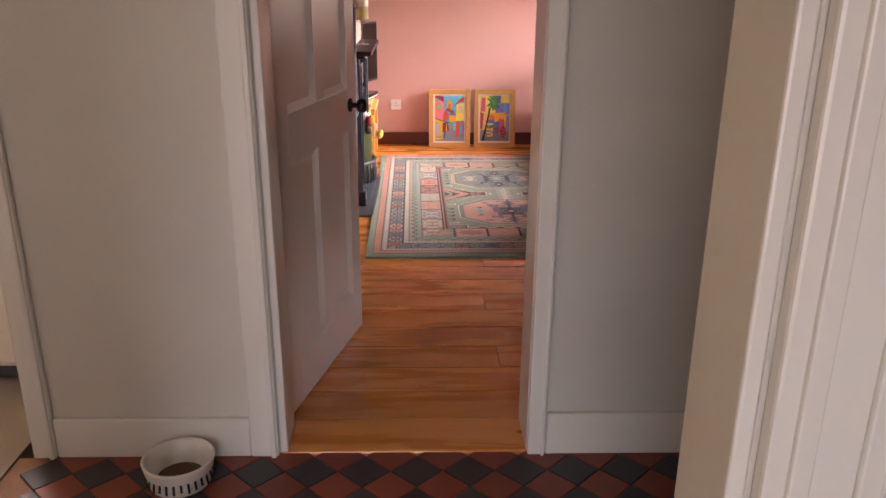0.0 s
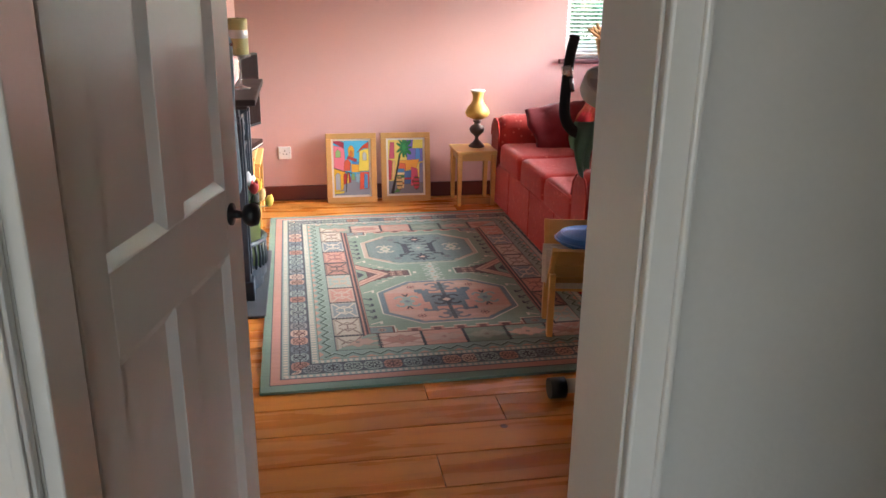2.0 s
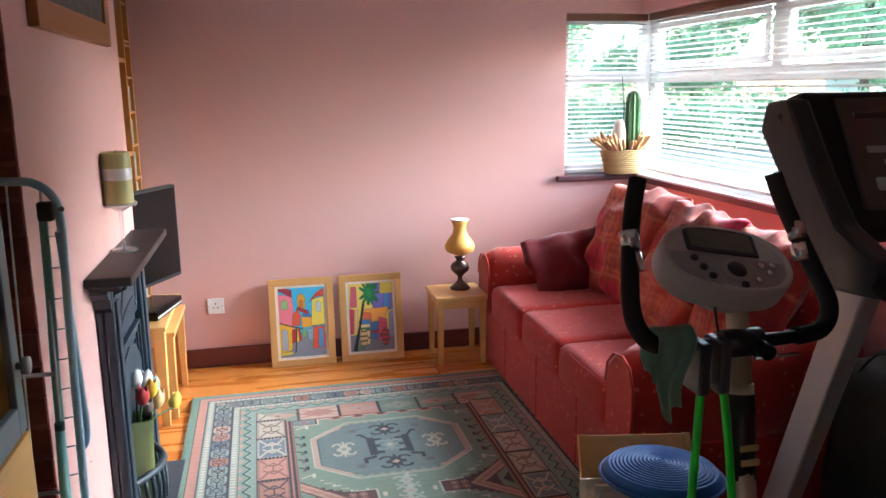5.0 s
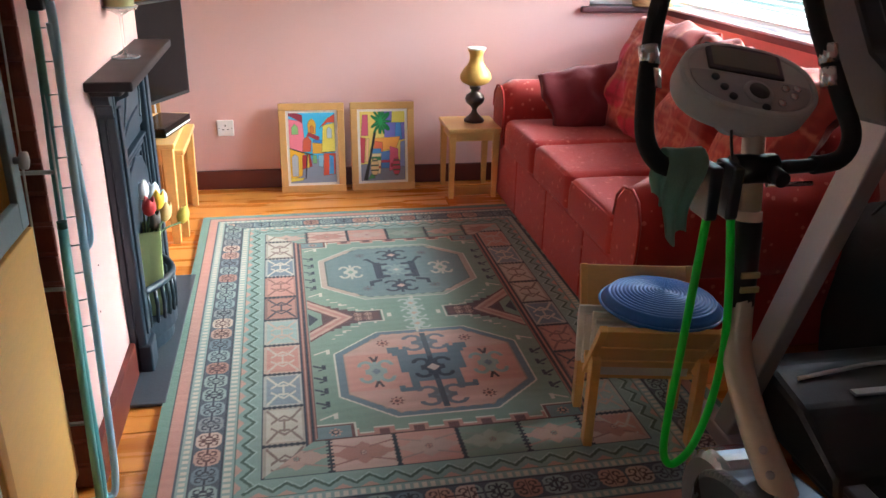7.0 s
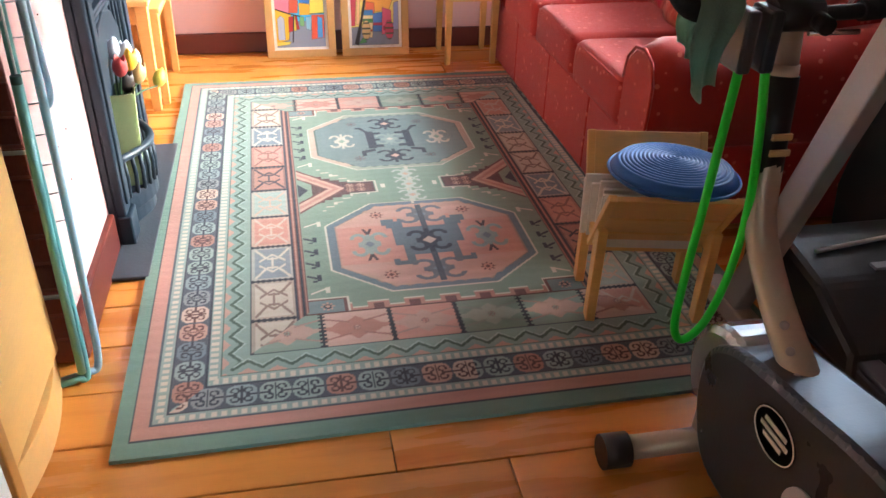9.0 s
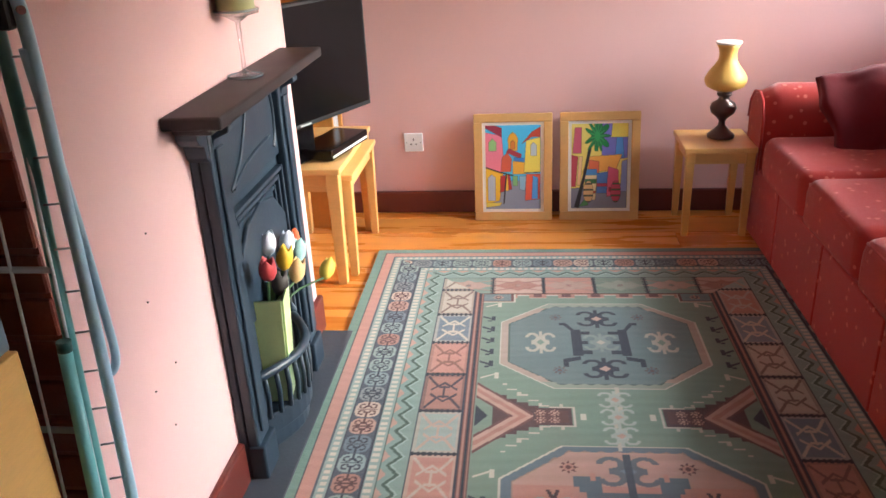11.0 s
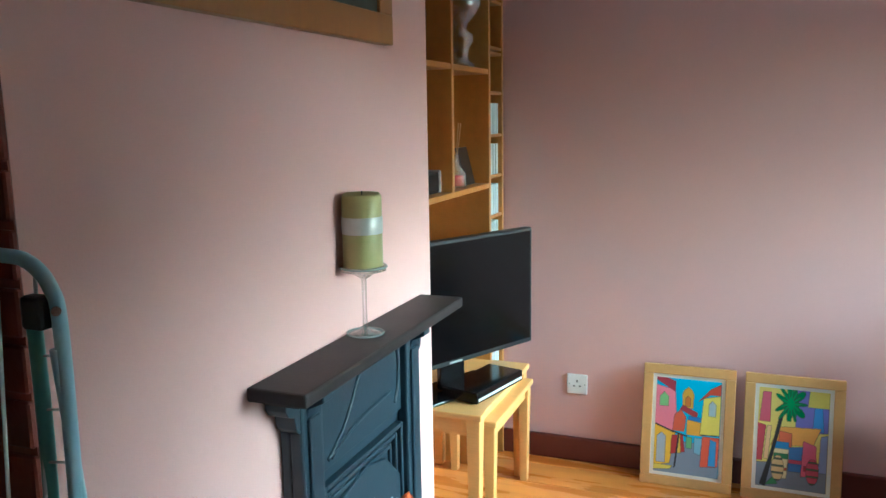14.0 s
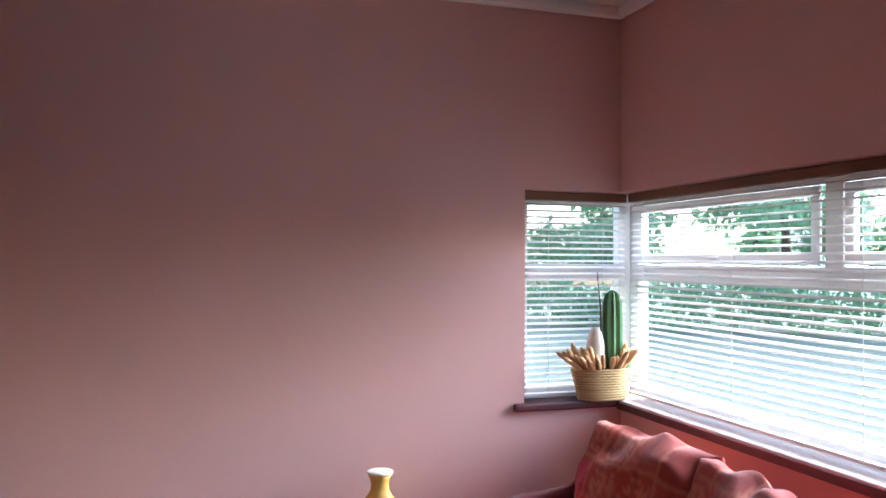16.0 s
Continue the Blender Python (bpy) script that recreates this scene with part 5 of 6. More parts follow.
    put((np.abs(x - 0.010 * np.sign(np.sin(y * 60))) < 0.006) & (ay < 0.15), CR * 0.85)
    for k in (-1, 0, 1):
        curls(x, y - 0.085 * k, 0.046, LB * 0.6 + CR * 0.35, PK * 0.6 + CR * 0.3, 1.1)
    # worn, uneven dye
    wear = 1 + 0.04 * np.sin(v * 160 + 3 * np.sin(u * 5)) * np.sin(v * 23) + 0.04 * np.sin(u * 7 + v * 3)
    grey = c.mean(-1, keepdims=True)
    return ((c * 0.80 + grey * 0.20) * 0.72 + np.array([0.024, 0.023, 0.020])) * wear[..., None]


rug = tagged(new("rug", sheet("rug", RW, RL, 0.0033, rug_colour, "rug", 0.011, lambda u, v: 0.0006 * np.sin(u * 900) * np.sin(v * 820))),
             "sage green and coral woven rug with two octagons on the floorboards", "rug")
rug.matrix_world = pose(-0.335, 3.92, 0.001, 0, 0, 0.7)

# ---- sofa ----
sofa = thing("sofa", (1.19, 4.70, 0.004), "red woven three-seat sofa with loose cushions under the window", "sofa")
SL = 1.96
part("base", soft_box((0.02, 0.02, 0.03), (0.90, SL - 0.02, 0.27), 0.02, 2), "sofa", sofa)
for k in range(4):
    y0, y1 = 0.012 + k * (SL - 0.024) / 4, 0.012 + (k + 1) * (SL - 0.024) / 4 - 0.004
    bm = bm_box((0.0, y0, 0.01), (0.022, y1, 0.30), 0.006, 2)
    part("skirt_panel", bm, "sofa", sofa)
part("skirt_panel", bm_box((0.02, 0.0, 0.01), (0.9, 0.022, 0.30), 0.006, 2), "sofa", sofa)
for k in range(3):
    y0, y1 = 0.225 + k * 0.5, 0.225 + (k + 1) * 0.5
    cu = part("seat_cushion", soft_box((0.0 if k != 2 else -0.005, y0 + 0.004, 0.27), (0.70, y1 - 0.004, 0.455), 0.045, 4, 0.008, 3, k * 7), "sofa", sofa)
    part("piping", bm_tube(smooth_path([(0.012, y0 + 0.03, 0.432), (0.010, (y0 + y1) / 2, 0.434), (0.012, y1 - 0.03, 0.432)], 5), 0.005, 6), "sofa", cu)
for y in (0.0, SL - 0.215):
    prof = [(y + 0.012, 0.28), (y + 0.0, 0.42), (y + 0.0, 0.54), (y + 0.03, 0.605), (y + 0.085, 0.63), (y + 0.15, 0.62), (y + 0.20, 0.575), (y + 0.215, 0.5), (y + 0.21, 0.28)]
    bm = bmesh.new()
    rings = []
    for i, x in enumerate(np.linspace(-0.005, 0.86, 12)):
        lift = 0.0 if x < 0.6 else (x - 0.6) * 0.1
        drop = 0.035 * (1 - min(1, x / 0.08)) ** 2
        cy = y + 0.1075
        rings.append([bm.verts.new((x, cy + (p - cy) * (1 - drop * 0.8), z - drop * (z > 0.45) + lift * (z > 0.45) + 0.004 * noise.noise((x * 6, p * 9, z * 7)))) for p, z in prof])
    for a, b in zip(rings, rings[1:]):
        for k in range(len(prof)):
            bm.faces.new((a[k], a[(k + 1) % len(prof)], b[(k + 1) % len(prof)], b[k])).smooth = True
    bm.faces.new(rings[0][::-1]), bm.faces.new(rings[-1])
    bmesh.ops.recalc_face_normals(bm, faces=bm.faces)
    arm = part("arm", bm, "sofa", sofa)
    part("arm_front_piping", bm_tube([(-0.006, p, z - 0.028 * (z > 0.45)) for p, z in prof[:-1]], 0.006, 6), "sofa", arm)
part("back", soft_box((0.70, 0.16, 0.27), (0.90, SL - 0.16, 0.775), 0.06, 4, 0.006, 3), "sofa", sofa)
for k in range(3):
    y0 = 0.215 + k * 0.51
    bm = turn_bm(soft_box((-0.10, 0.004, 0.0), (0.10, 0.502, 0.42), 0.07, 4, 0.01, 3, 20 + k), pose(0.66, y0, 0.44, 0, 14, 0))
    part("back_cushion", bm, "sofa", sofa)


def check_colour(seed):
    """Faded check with woven squares, as on the loose cushions."""
    base, pale, deep = np.array(lin(176, 72, 58)), np.array(lin(206, 128, 98)), np.array(lin(126, 40, 40))
    rose = np.array(lin(196, 44, 74))

    def fn(p):
        a, b = p.x + 0.03 * seed + 0.008 * math.sin(p.y * 17), p.y + 0.008 * math.sin(p.x * 15)
        ka, kb = math.floor(a / 0.17), math.floor(b / 0.17)
        fa, fb = (a / 0.17) % 1, (b / 0.17) % 1
        k = (ka * 3 + kb * 5 + seed) % 8
        col = rose if k in (0, 6) and 0.12 < fa < 0.88 else base * 0.45 + deep * 0.55 if k in (2, 5) else base
        if k in (1, 4) and 0.15 < fa < 0.85 and 0.15 < fb < 0.85 and (int(fa * 9) % 2 or int(fb * 9) % 2):
            col = col * 0.4 + pale * 0.6
        if 0.30 < fa < 0.42 or 0.55 < fb < 0.67:
            col = col * 0.5 + deep * 0.5
        if fa < 0.09 or fb < 0.09:
            col = col * 0.5 + pale * 0.5
        return tuple(col)
    return fn


def loose_cushion(at, rot, w, d, h, material, label, seed):
    c = thing("cushion", at, label, "cushion", "sofa cushions")
    c.matrix_world = pose(*at, *rot)
    bm = puff(w, d, h, 44, 2.4, 0.034, seed)
    if material == "patch":
        tint(bm, check_colour(seed))
    part("cover", bm, material, c)
    return c


loose_cushion((1.84, 6.12, 0.70), (0, -64, 8), 0.60, 0.62, 0.22, "patch", "large pinkish red checked cushion leaning on the sofa back", 1)
loose_cushion((1.83, 5.58, 0.69), (0, -62, -5), 0.60, 0.62, 0.20, "patch", "large pinkish red checked cushion leaning on the sofa back", 4)
loose_cushion((1.84, 5.08, 0.68), (0, -60, -3), 0.58, 0.50, 0.20, "patch", "large faded red checked cushion slumped on the sofa back", 9)
loose_cushion((1.60, 6.33, 0.575), (54, -10, 2), 0.46, 0.33, 0.15, "wine", "dark wine-red cushion propped against the sofa arm", 6)

# ---- lamp on the small table ----
lamp = thing("oil_lamp", (1.074, 6.648, 0.39), "oil-style table lamp with amber glass shade and pewter base", "lamp")
part("base", bm_lathe([(0.001, 0), (0.055, 0), (0.056, 0.01), (0.046, 0.02), (0.03, 0.034), (0.016, 0.05), (0.013, 0.068), (0.022, 0.082), (0.048, 0.105), (0.054, 0.125), (0.046, 0.145), (0.024, 0.16), (0.02, 0.172), (0.03, 0.178), (0.03, 0.188), (0.001, 0.19)], 26), "bronze", lamp)
outer = [(0.03, 0.196), (0.052, 0.204), (0.075, 0.216), (0.084, 0.236), (0.083, 0.252), (0.070, 0.276), (0.050, 0.300), (0.037, 0.322), (0.034, 0.345), (0.038, 0.368), (0.050, 0.390)]
part("shade", bm_lathe(outer + [(r - 0.004, z) for r, z in reversed(outer)], 32), "amber", lamp, "amber glass shade")
part("rim", bm_lathe([(0.044, 0.388), (0.050, 0.388), (0.051, 0.396), (0.044, 0.397)], 30), "mount", lamp, "white rim")

# ---- dried plants on the sill ----
bk = thing("plant_basket", (2.11, 6.80, WZ0 - 0.001), "pale woven basket of cacti and dried seed heads on the sill", "plant basket")
def oval(r, z, seg=26):
    return [(1.35 * r * math.cos(2 * math.pi * k / seg), 0.62 * r * math.sin(2 * math.pi * k / seg), z) for k in range(seg)]
for k in range(12):
    r = 0.080 + 0.0022 * k
    pts = [(x * (1 + 0.035 * (-1) ** (i + k)), y * (1 + 0.035 * (-1) ** (i + k)), z) for i, (x, y, z) in enumerate(oval(r, 0.008 + k * 0.0115, 44))]
    part("weave", bm_tube(pts, 0.0075, 6, True), "basket", bk)
part("soil", bm_prism([(x, y) for x, y, z in oval(0.083, 0)], "z", 0.0, 0.125), "bark", bk)
col = bmesh.new()
rings = []
for z, r in ((0.05, 0.034), (0.15, 0.04), (0.30, 0.041), (0.38, 0.038), (0.415, 0.026), (0.43, 0.006)):
    rings.append([col.verts.new((0.055 + r * (1 + 0.13 * (-1) ** k) * math.cos(2 * math.pi * k / 20), 0.012 + r * (1 + 0.13 * (-1) ** k) * math.sin(2 * math.pi * k / 20), z + 0.05)) for k in range(20)])
for a, b in zip(rings, rings[1:]):
    for k in range(20):
        col.faces.new((a[k], a[(k + 1) % 20], b[(k + 1) % 20], b[k]))
col.faces.new(rings[-1])
bmesh.ops.recalc_face_normals(col, faces=col.faces)
part("column_cactus", col, "cactus", bk, "ribbed green column cactus")
part("gourd", bm_lathe([(0.01, 0.08), (0.032, 0.11), (0.04, 0.17), (0.04, 0.24), (0.03, 0.29), (0.016, 0.315), (0.002, 0.32)], 18, at=(-0.035, 0.0, 0)), "gourd", bk, "pale egg-shaped cactus")
part("short_cactus", bm_lathe([(0.02, 0.06), (0.032, 0.1), (0.034, 0.15), (0.024, 0.19), (0.003, 0.2)], 14, at=(0.105, -0.01, 0)), "cactus", bk)
part("spike", bm_tube([(0.0, 0.01, 0.1), (-0.004, 0.01, 0.40), (-0.02, 0.012, 0.56)], [0.005, 0.004, 0.002], 6), "bronze", bk, "thin dark dried stalk")
for k in range(78):
    a, e = random.uniform(0, 2 * math.pi), random.uniform(0.7, 1.42)
    d = Vector((math.cos(a) * math.cos(e) * 1.35 - 0.12, math.sin(a) * math.cos(e) * 0.7 - 0.10, math.sin(e)))
    p0 = Vector((0.085 * math.cos(a), 0.036 * math.sin(a), 0.115))
    ln = random.uniform(0.07, 0.145)
    part("seed_head", bm_tube([p0, p0 + d * ln * 0.5, p0 + d * ln * 0.9, p0 + d * ln], [0.005, 0.0115, 0.010, 0.003], 7), "straw", bk)

# ---- magazine stool with the balance cushion ----
ms = thing("magazine_rack", (1.055, 4.315, 0.012), "pale wood slatted magazine rack stool full of papers", "magazine rack", turn=-11)
for x in (-0.15, 0.15):
    for y in (-0.075, 0.125):
        bm = bm_prism([(y - 0.022, 0.0), (y + 0.022, 0.0), (y + 0.026, 0.29), (y - 0.026, 0.29)], "x", x - 0.013, x + 0.013, 0.003)
        part("leg", bm, "pine", ms)
    part("side_rail", bm_prism([(-0.05, 0.215), (0.10, 0.215), (0.10, 0.245), (-0.05, 0.245)], "x", x - 0.010, x + 0.010, 0.003), "pine", ms)
for sgn, y0, y1, z1 in ((-1, 0.0, -0.17, 0.425), (1, 0.05, 0.185, 0.455)):
    ln, tilt = math.hypot(y1 - y0, z1 - 0.2), math.degrees(math.atan2(-(y1 - y0), z1 - 0.2))
    for lo, hi in (((0.0, 0.085), (0.092, 0.175), (0.182, ln)) if sgn < 0 else ((0.0, ln),)):
        part("side_slat", turn_bm(bm_box((-0.165, -0.008, lo), (0.165, 0.008, hi), 0.003), pose(0, y0, 0.2, tilt)), "pine_h", ms)
    for x in (-0.157, 0.157):
        part("slat_post", turn_bm(bm_box((x - 0.011, -0.010, 0.0), (x + 0.011, 0.010, ln + 0.002), 0.003), pose(0, y0, 0.2, tilt)), "pine", ms)
part("bottom_board", bm_box((-0.15, -0.02, 0.185), (0.15, 0.07, 0.199), 0.003), "pine_h", ms)
for k in range(8):
    f = (k - 3.5) / 3.5
    mg = thing("magazine", (1.05 + 0.008 * math.sin(k * 5) - 0.005, 4.338 + 0.0125 * (k - 3.5), 0.214), "magazine standing in the rack", "magazine", "magazines in the rack", -11)
    part("paper_block", turn_bm(bm_box((-0.142 + 0.012 * math.sin(k * 7), -0.006, 0.0), (0.135, 0.006, 0.165 + 0.012 * math.sin(k * 3.3)), 0.002), pose(0, 0, 0, -9 * f)), "paper", mg)
disc = thing("balance_cushion", (1.08, 4.295, 0.405), "round blue rubber balance cushion with concentric ribs on the rack", "balance cushion")
disc.matrix_world = pose(1.08, 4.295, 0.405, -2, 2, 0)
prof = [(0.001, 0.0), (0.11, 0.0), (0.152, 0.015), (0.166, 0.032), (0.156, 0.048)]
for k in range(14):
    r = 0.15 - k * 0.0105
    z = 0.052 + 0.022 * (1 - (r / 0.16) ** 2)
    prof += [(r, z), (r - 0.003, z + 0.0035), (r - 0.007, z + 0.0035), (r - 0.0095, z)]
prof += [(0.001, 0.075)]
part("body", bm_lathe(prof, 48), "blue", disc)
part("seam", bm_tube([(0.169 * math.cos(2 * math.pi * k / 40), 0.169 * math.sin(2 * math.pi * k / 40), 0.032) for k in range(40)], 0.004, 6, True), "blue", disc)

# ---- exercise bike ----
bike = thing("exercise_bike", (0.995, 3.5, 0), "champagne and charcoal upright exercise bike with padded grips", "exercise bike")
def BP(x, y, z):
    return (x - 1.03, y - 3.5, z)
side_line = [(3.745, 0.20), (3.735, 0.315), (3.66, 0.378), (3.55, 0.408), (3.44, 0.428), (3.30, 0.455), (3.14, 0.460), (3.02, 0.41), (2.95, 0.32), (2.93, 0.2), (2.98, 0.10), (3.2, 0.065), (3.55, 0.05), (3.68, 0.075)]
hous = bm_prism([(q.x, q.y) for q in smooth_path([(a, b, 0) for a, b in side_line], 5, True)], "x", -0.075, 0.075, 0.016)
turn_bm(hous, Matrix.Translation((0, -3.5, 0)))
for f in hous.faces:
    f.smooth = False
part("housing", hous, "dgrey", bike, "charcoal plastic housing")
cov = bm_prism([(3.690 + 0.131 * math.cos(a), 0.250 + 0.133 * math.sin(a)) for a in np.linspace(-0.9, 2.4, 22)], "x", -0.062, 0.062, 0.02)
part("flywheel_cover", turn_bm(cov, Matrix.Translation((0, -3.5, 0))), "clear", bike, "shiny silver flywheel cover")
ov = bmesh.new()
bmesh.ops.create_circle(ov, cap_ends=True, segments=32, radius=1)
for v in ov.verts:
    v.co = Vector((-0.0765, 0.066 * v.co.x, 0.052 * v.co.y))
bmesh.ops.recalc_face_normals(ov, faces=ov.faces)
sticker = part("oval_sticker", turn_bm(bmesh.ops.extrude_face_region(ov, geom=ov.faces[:]) and ov, pose(0, -0.022, 0.322)), "black", bike, "black oval sticker")
part("sticker_ring", bm_tube([(-0.078, -0.022 + 0.061 * math.cos(a), 0.322 + 0.047 * math.sin(a)) for a in np.linspace(0, 2 * math.pi, 28)[:-1]], 0.0015, 5, True), "paper", sticker)
for z, w in ((0.340, 0.034), (0.324, 0.042), (0.308, 0.028)):
    part("lettering_bar", bm_box((-0.0785, -0.022 - w, z - 0.006), (-0.0768, -0.022 + w, z + 0.003)), "paper", sticker)
part("frame_post", bm_tube(smooth_path([BP(1.03, 3.47, 0.34), BP(1.03, 3.56, 0.40), BP(1.03, 3.68, 0.48), BP(1.03, 3.775, 0.58), BP(1.035, 3.81, 0.70), BP(1.042, 3.845, 0.88)], 6), [0.036 - 0.00032 * i for i in range(31)], 16), "champagne", bike, "champagne metallic steering post")
part("post_sticker", bm_tube([BP(1.034, 3.805, 0.665), BP(1.041, 3.842, 0.86)], 0.0300, 16), "black", bike, "black sticker on the post")
for z, y in ((0.76, 3.789), (0.73, 3.784)):
    part("lettering_bar", bm_box(BP(1.015, y - 0.003, z - 0.006), BP(1.055, y + 0.003, z + 0.006)), "basket", bike)
part("inner_post", bm_tube([BP(1.042, 3.845, 0.88), BP(1.036, 3.875, 1.08)], 0.023, 14), "champagne", bike)
for k in range(3):
    part("bolt", turn_bm(bm_lathe([(0.001, 0), (0.009, 0), (0.008, 0.006), (0.001, 0.008)], 10), pose(-0.024, 0.03 + 0.035 * k, 0.405 + 0.033 * k, 40, -50, 0)), "steel", bike)
bar = [BP(0.868, 4.00, 1.30), BP(0.845, 3.975, 1.22), BP(0.815, 3.91, 1.10), BP(0.805, 3.865, 1.03), BP(0.835, 3.845, 0.985), BP(0.90, 3.84, 0.975), BP(1.03, 3.84, 0.972),
       BP(1.16, 3.84, 0.975), BP(1.225, 3.845, 0.985), BP(1.255, 3.865, 1.03), BP(1.245, 3.91, 1.10), BP(1.215, 3.975, 1.22), BP(1.192, 4.00, 1.30)]
hb = part("handlebar", bm_tube(smooth_path(bar, 5), 0.014, 12), "black", bike, "black curved handlebar")
for sl in (bar[:6], bar[-6:]):
    part("grip", bm_tube(smooth_path(sl, 6), 0.019, 12), "foam", hb, "black foam grip")
for x0, x1, y0, y1, z0, z1 in ((0.826, 0.838, 3.935, 3.958, 1.145, 1.19), (1.222, 1.234, 3.935, 3.958, 1.145, 1.19)):
    for dz in (-0.022, 0.022):
        part("pulse_plate", bm_tube([BP((x0 + x1) / 2, (y0 + y1) / 2 - 0.012 + 0.45 * dz, 1.155 + dz - 0.018), BP((x0 + x1) / 2, (y0 + y1) / 2 - 0.012 + 0.45 * dz + 0.016, 1.155 + dz + 0.018)], 0.0205, 12), "chrome", hb, "metal pulse plate")
part("clamp", bm_tube([BP(0.985, 3.84, 0.972), BP(1.075, 3.84, 0.972)], 0.03, 14), "black", bike)
kn = part("clamp_knob", bm_tube([BP(1.06, 3.82, 0.97), BP(1.06, 3.78, 0.965)], 0.016, 12), "black", bike)
part("bottle_bolt", bm_tube([BP(1.05, 3.815, 0.945), BP(1.15, 3.815, 0.945)], 0.005, 8), "chrome", kn)
egg = [(0.142 * math.copysign(abs(math.cos(k)) ** 0.8, math.cos(k)), (0.094 if math.sin(k) > 0 else 0.090) * math.copysign(abs(math.sin(k)) ** 0.85, math.sin(k))) for k in np.linspace(0, 2 * math.pi, 41)[:-1]]
con = bm_prism(egg, "z", -0.040, 0.024, 0.010)
CT = Matrix.Translation(BP(1.018, 3.90, 1.12)) @ pose(0, 0, 0, 34, 9, -8)
console = part("console", turn_bm(con, CT), "mgrey", bike, "pale grey console with buttons")
part("raised_rim", turn_bm(bm_tube([(0.95 * x, 0.94 * y, 0.024) for x, y in egg], 0.006, 8, True), CT), "mgrey", console)
part("neck_cowl", turn_bm(bm_lathe([(0.030, -0.085), (0.046, -0.06), (0.075, -0.038), (0.001, -0.036)], 24, at=(0.0, -0.02, 0)), CT), "mgrey", console)
part("control_panel", turn_bm(bm_prism([(0.88 * x, 0.86 * y if y < 0 else 0.08 * y) for x, y in egg], "z", 0.022, 0.0265, 0.001), CT), "steel", console, "silver control panel")
part("display", turn_bm(bm_box((-0.075, 0.022, 0.026), (0.065, 0.078, 0.0295), 0.002), CT), "lcd", console, "unlit grey display")
part("display_bezel", turn_bm(bm_box((-0.085, 0.012, 0.022), (0.075, 0.088, 0.0285), 0.004), CT), "dgrey", console)
part("round_dial", turn_bm(bm_lathe([(0.001, 0.02), (0.03, 0.026), (0.03, 0.030), (0.022, 0.032), (0.001, 0.0315)], 24, at=(0.01, -0.035, 0)), CT), "steel", console, "silver selector ring")
part("dial_face", turn_bm(bm_lathe([(0.001, 0.03), (0.021, 0.0315), (0.020, 0.0335), (0.001, 0.0335)], 24, at=(0.01, -0.035, 0)), CT), "dgrey", console)
for x, y in ((-0.075, -0.012), (-0.06, -0.036), (-0.045, -0.058), (0.07, -0.012), (0.085, -0.03), (0.055, -0.055), (0.02, -0.073), (0.095, -0.008)):
    part("button", turn_bm(bm_lathe([(0.001, 0.02), (0.0085, 0.026), (0.0085, 0.031), (0.005, 0.033), (0.001, 0.033)], 12, at=(x, y, 0)), CT), "chrome" if x > 0.05 else "dgrey", console)
part("console_cable", bm_tube(smooth_path([BP(0.99, 3.875, 1.09), BP(0.975, 3.85, 1.05), BP(0.985, 3.85, 1.0), BP(1.0, 3.85, 0.96)], 5), 0.003, 6), "black", bike)
part("front_stabiliser", bm_tube([BP(0.82, 3.745, 0.045), BP(1.30, 3.745, 0.045)], 0.028, 14), "champagne", bike)
part("rear_stabiliser", bm_tube([BP(0.82, 2.80, 0.045), BP(1.30, 2.80, 0.045)], 0.028, 14), "champagne", bike)
for x in (0.765, 1.295):
    for y in (3.745, 2.80):
        part("foot_cap", bm_tube([BP(x, y, 0.042), BP(x + 0.06, y, 0.042)], 0.04, 14), "black", bike, "black rubber end cap")
part("frame_bracket", bm_box(BP(0.985, 3.69, 0.03), BP(1.075, 3.77, 0.12), 0.008), "champagne", bike)
part("rear_beam", bm_box(BP(1.0, 2.80, 0.04), BP(1.06, 3.05, 0.11), 0.01), "champagne", bike)
part("seat_post", bm_tube([BP(1.03, 3.13, 0.34), BP(1.03, 3.05, 0.79)], 0.026, 12), "steel", bike)
part("seat_boot", bm_tube([BP(1.03, 3.14, 0.33), BP(1.03, 3.10, 0.52)], 0.036, 12), "black", bike)
sd = bmesh.new()
rings = []
for y, w, z0, z1 in ((3.365, 0.015, 0.815, 0.840), (3.34, 0.032, 0.805, 0.850), (3.24, 0.042, 0.800, 0.850), (3.14, 0.075, 0.800, 0.845), (3.06, 0.115, 0.805, 0.860), (2.99, 0.125, 0.815, 0.885), (2.94, 0.10, 0.835, 0.890), (2.92, 0.05, 0.850, 0.880)):
    ring = []
    for k in range(16):
        a = 2 * math.pi * k / 16
        zz = (z0 + z1) / 2 + (z1 - z0) / 2 * math.sin(a) - (0.012 * math.sin(a) if abs(math.cos(a)) < 0.3 and y < 3.2 else 0)
        ring.append(sd.verts.new(BP(1.03 + w * math.cos(a), y, zz)))
    rings.append(ring)
for a, b in zip(rings, rings[1:]):
    for k in range(16):
        sd.faces.new((a[k], a[(k + 1) % 16], b[(k + 1) % 16], b[k])).smooth = True
sd.faces.new(rings[0]), sd.faces.new(rings[-1][::-1])
bmesh.ops.recalc_face_normals(sd, faces=sd.faces)
part("saddle", sd, "vinyl", bike, "moulded black saddle")
part("crank_disc", turn_bm(bm_lathe([(0.001, 0), (0.055, 0), (0.055, 0.006), (0.02, 0.014), (0.001, 0.016)], 28), Matrix.Translation((-0.076, -0.145, 0.245)) @ pose(0, 0, 0, 0, -90, 0)), "mgrey", bike, "grey crank disc")
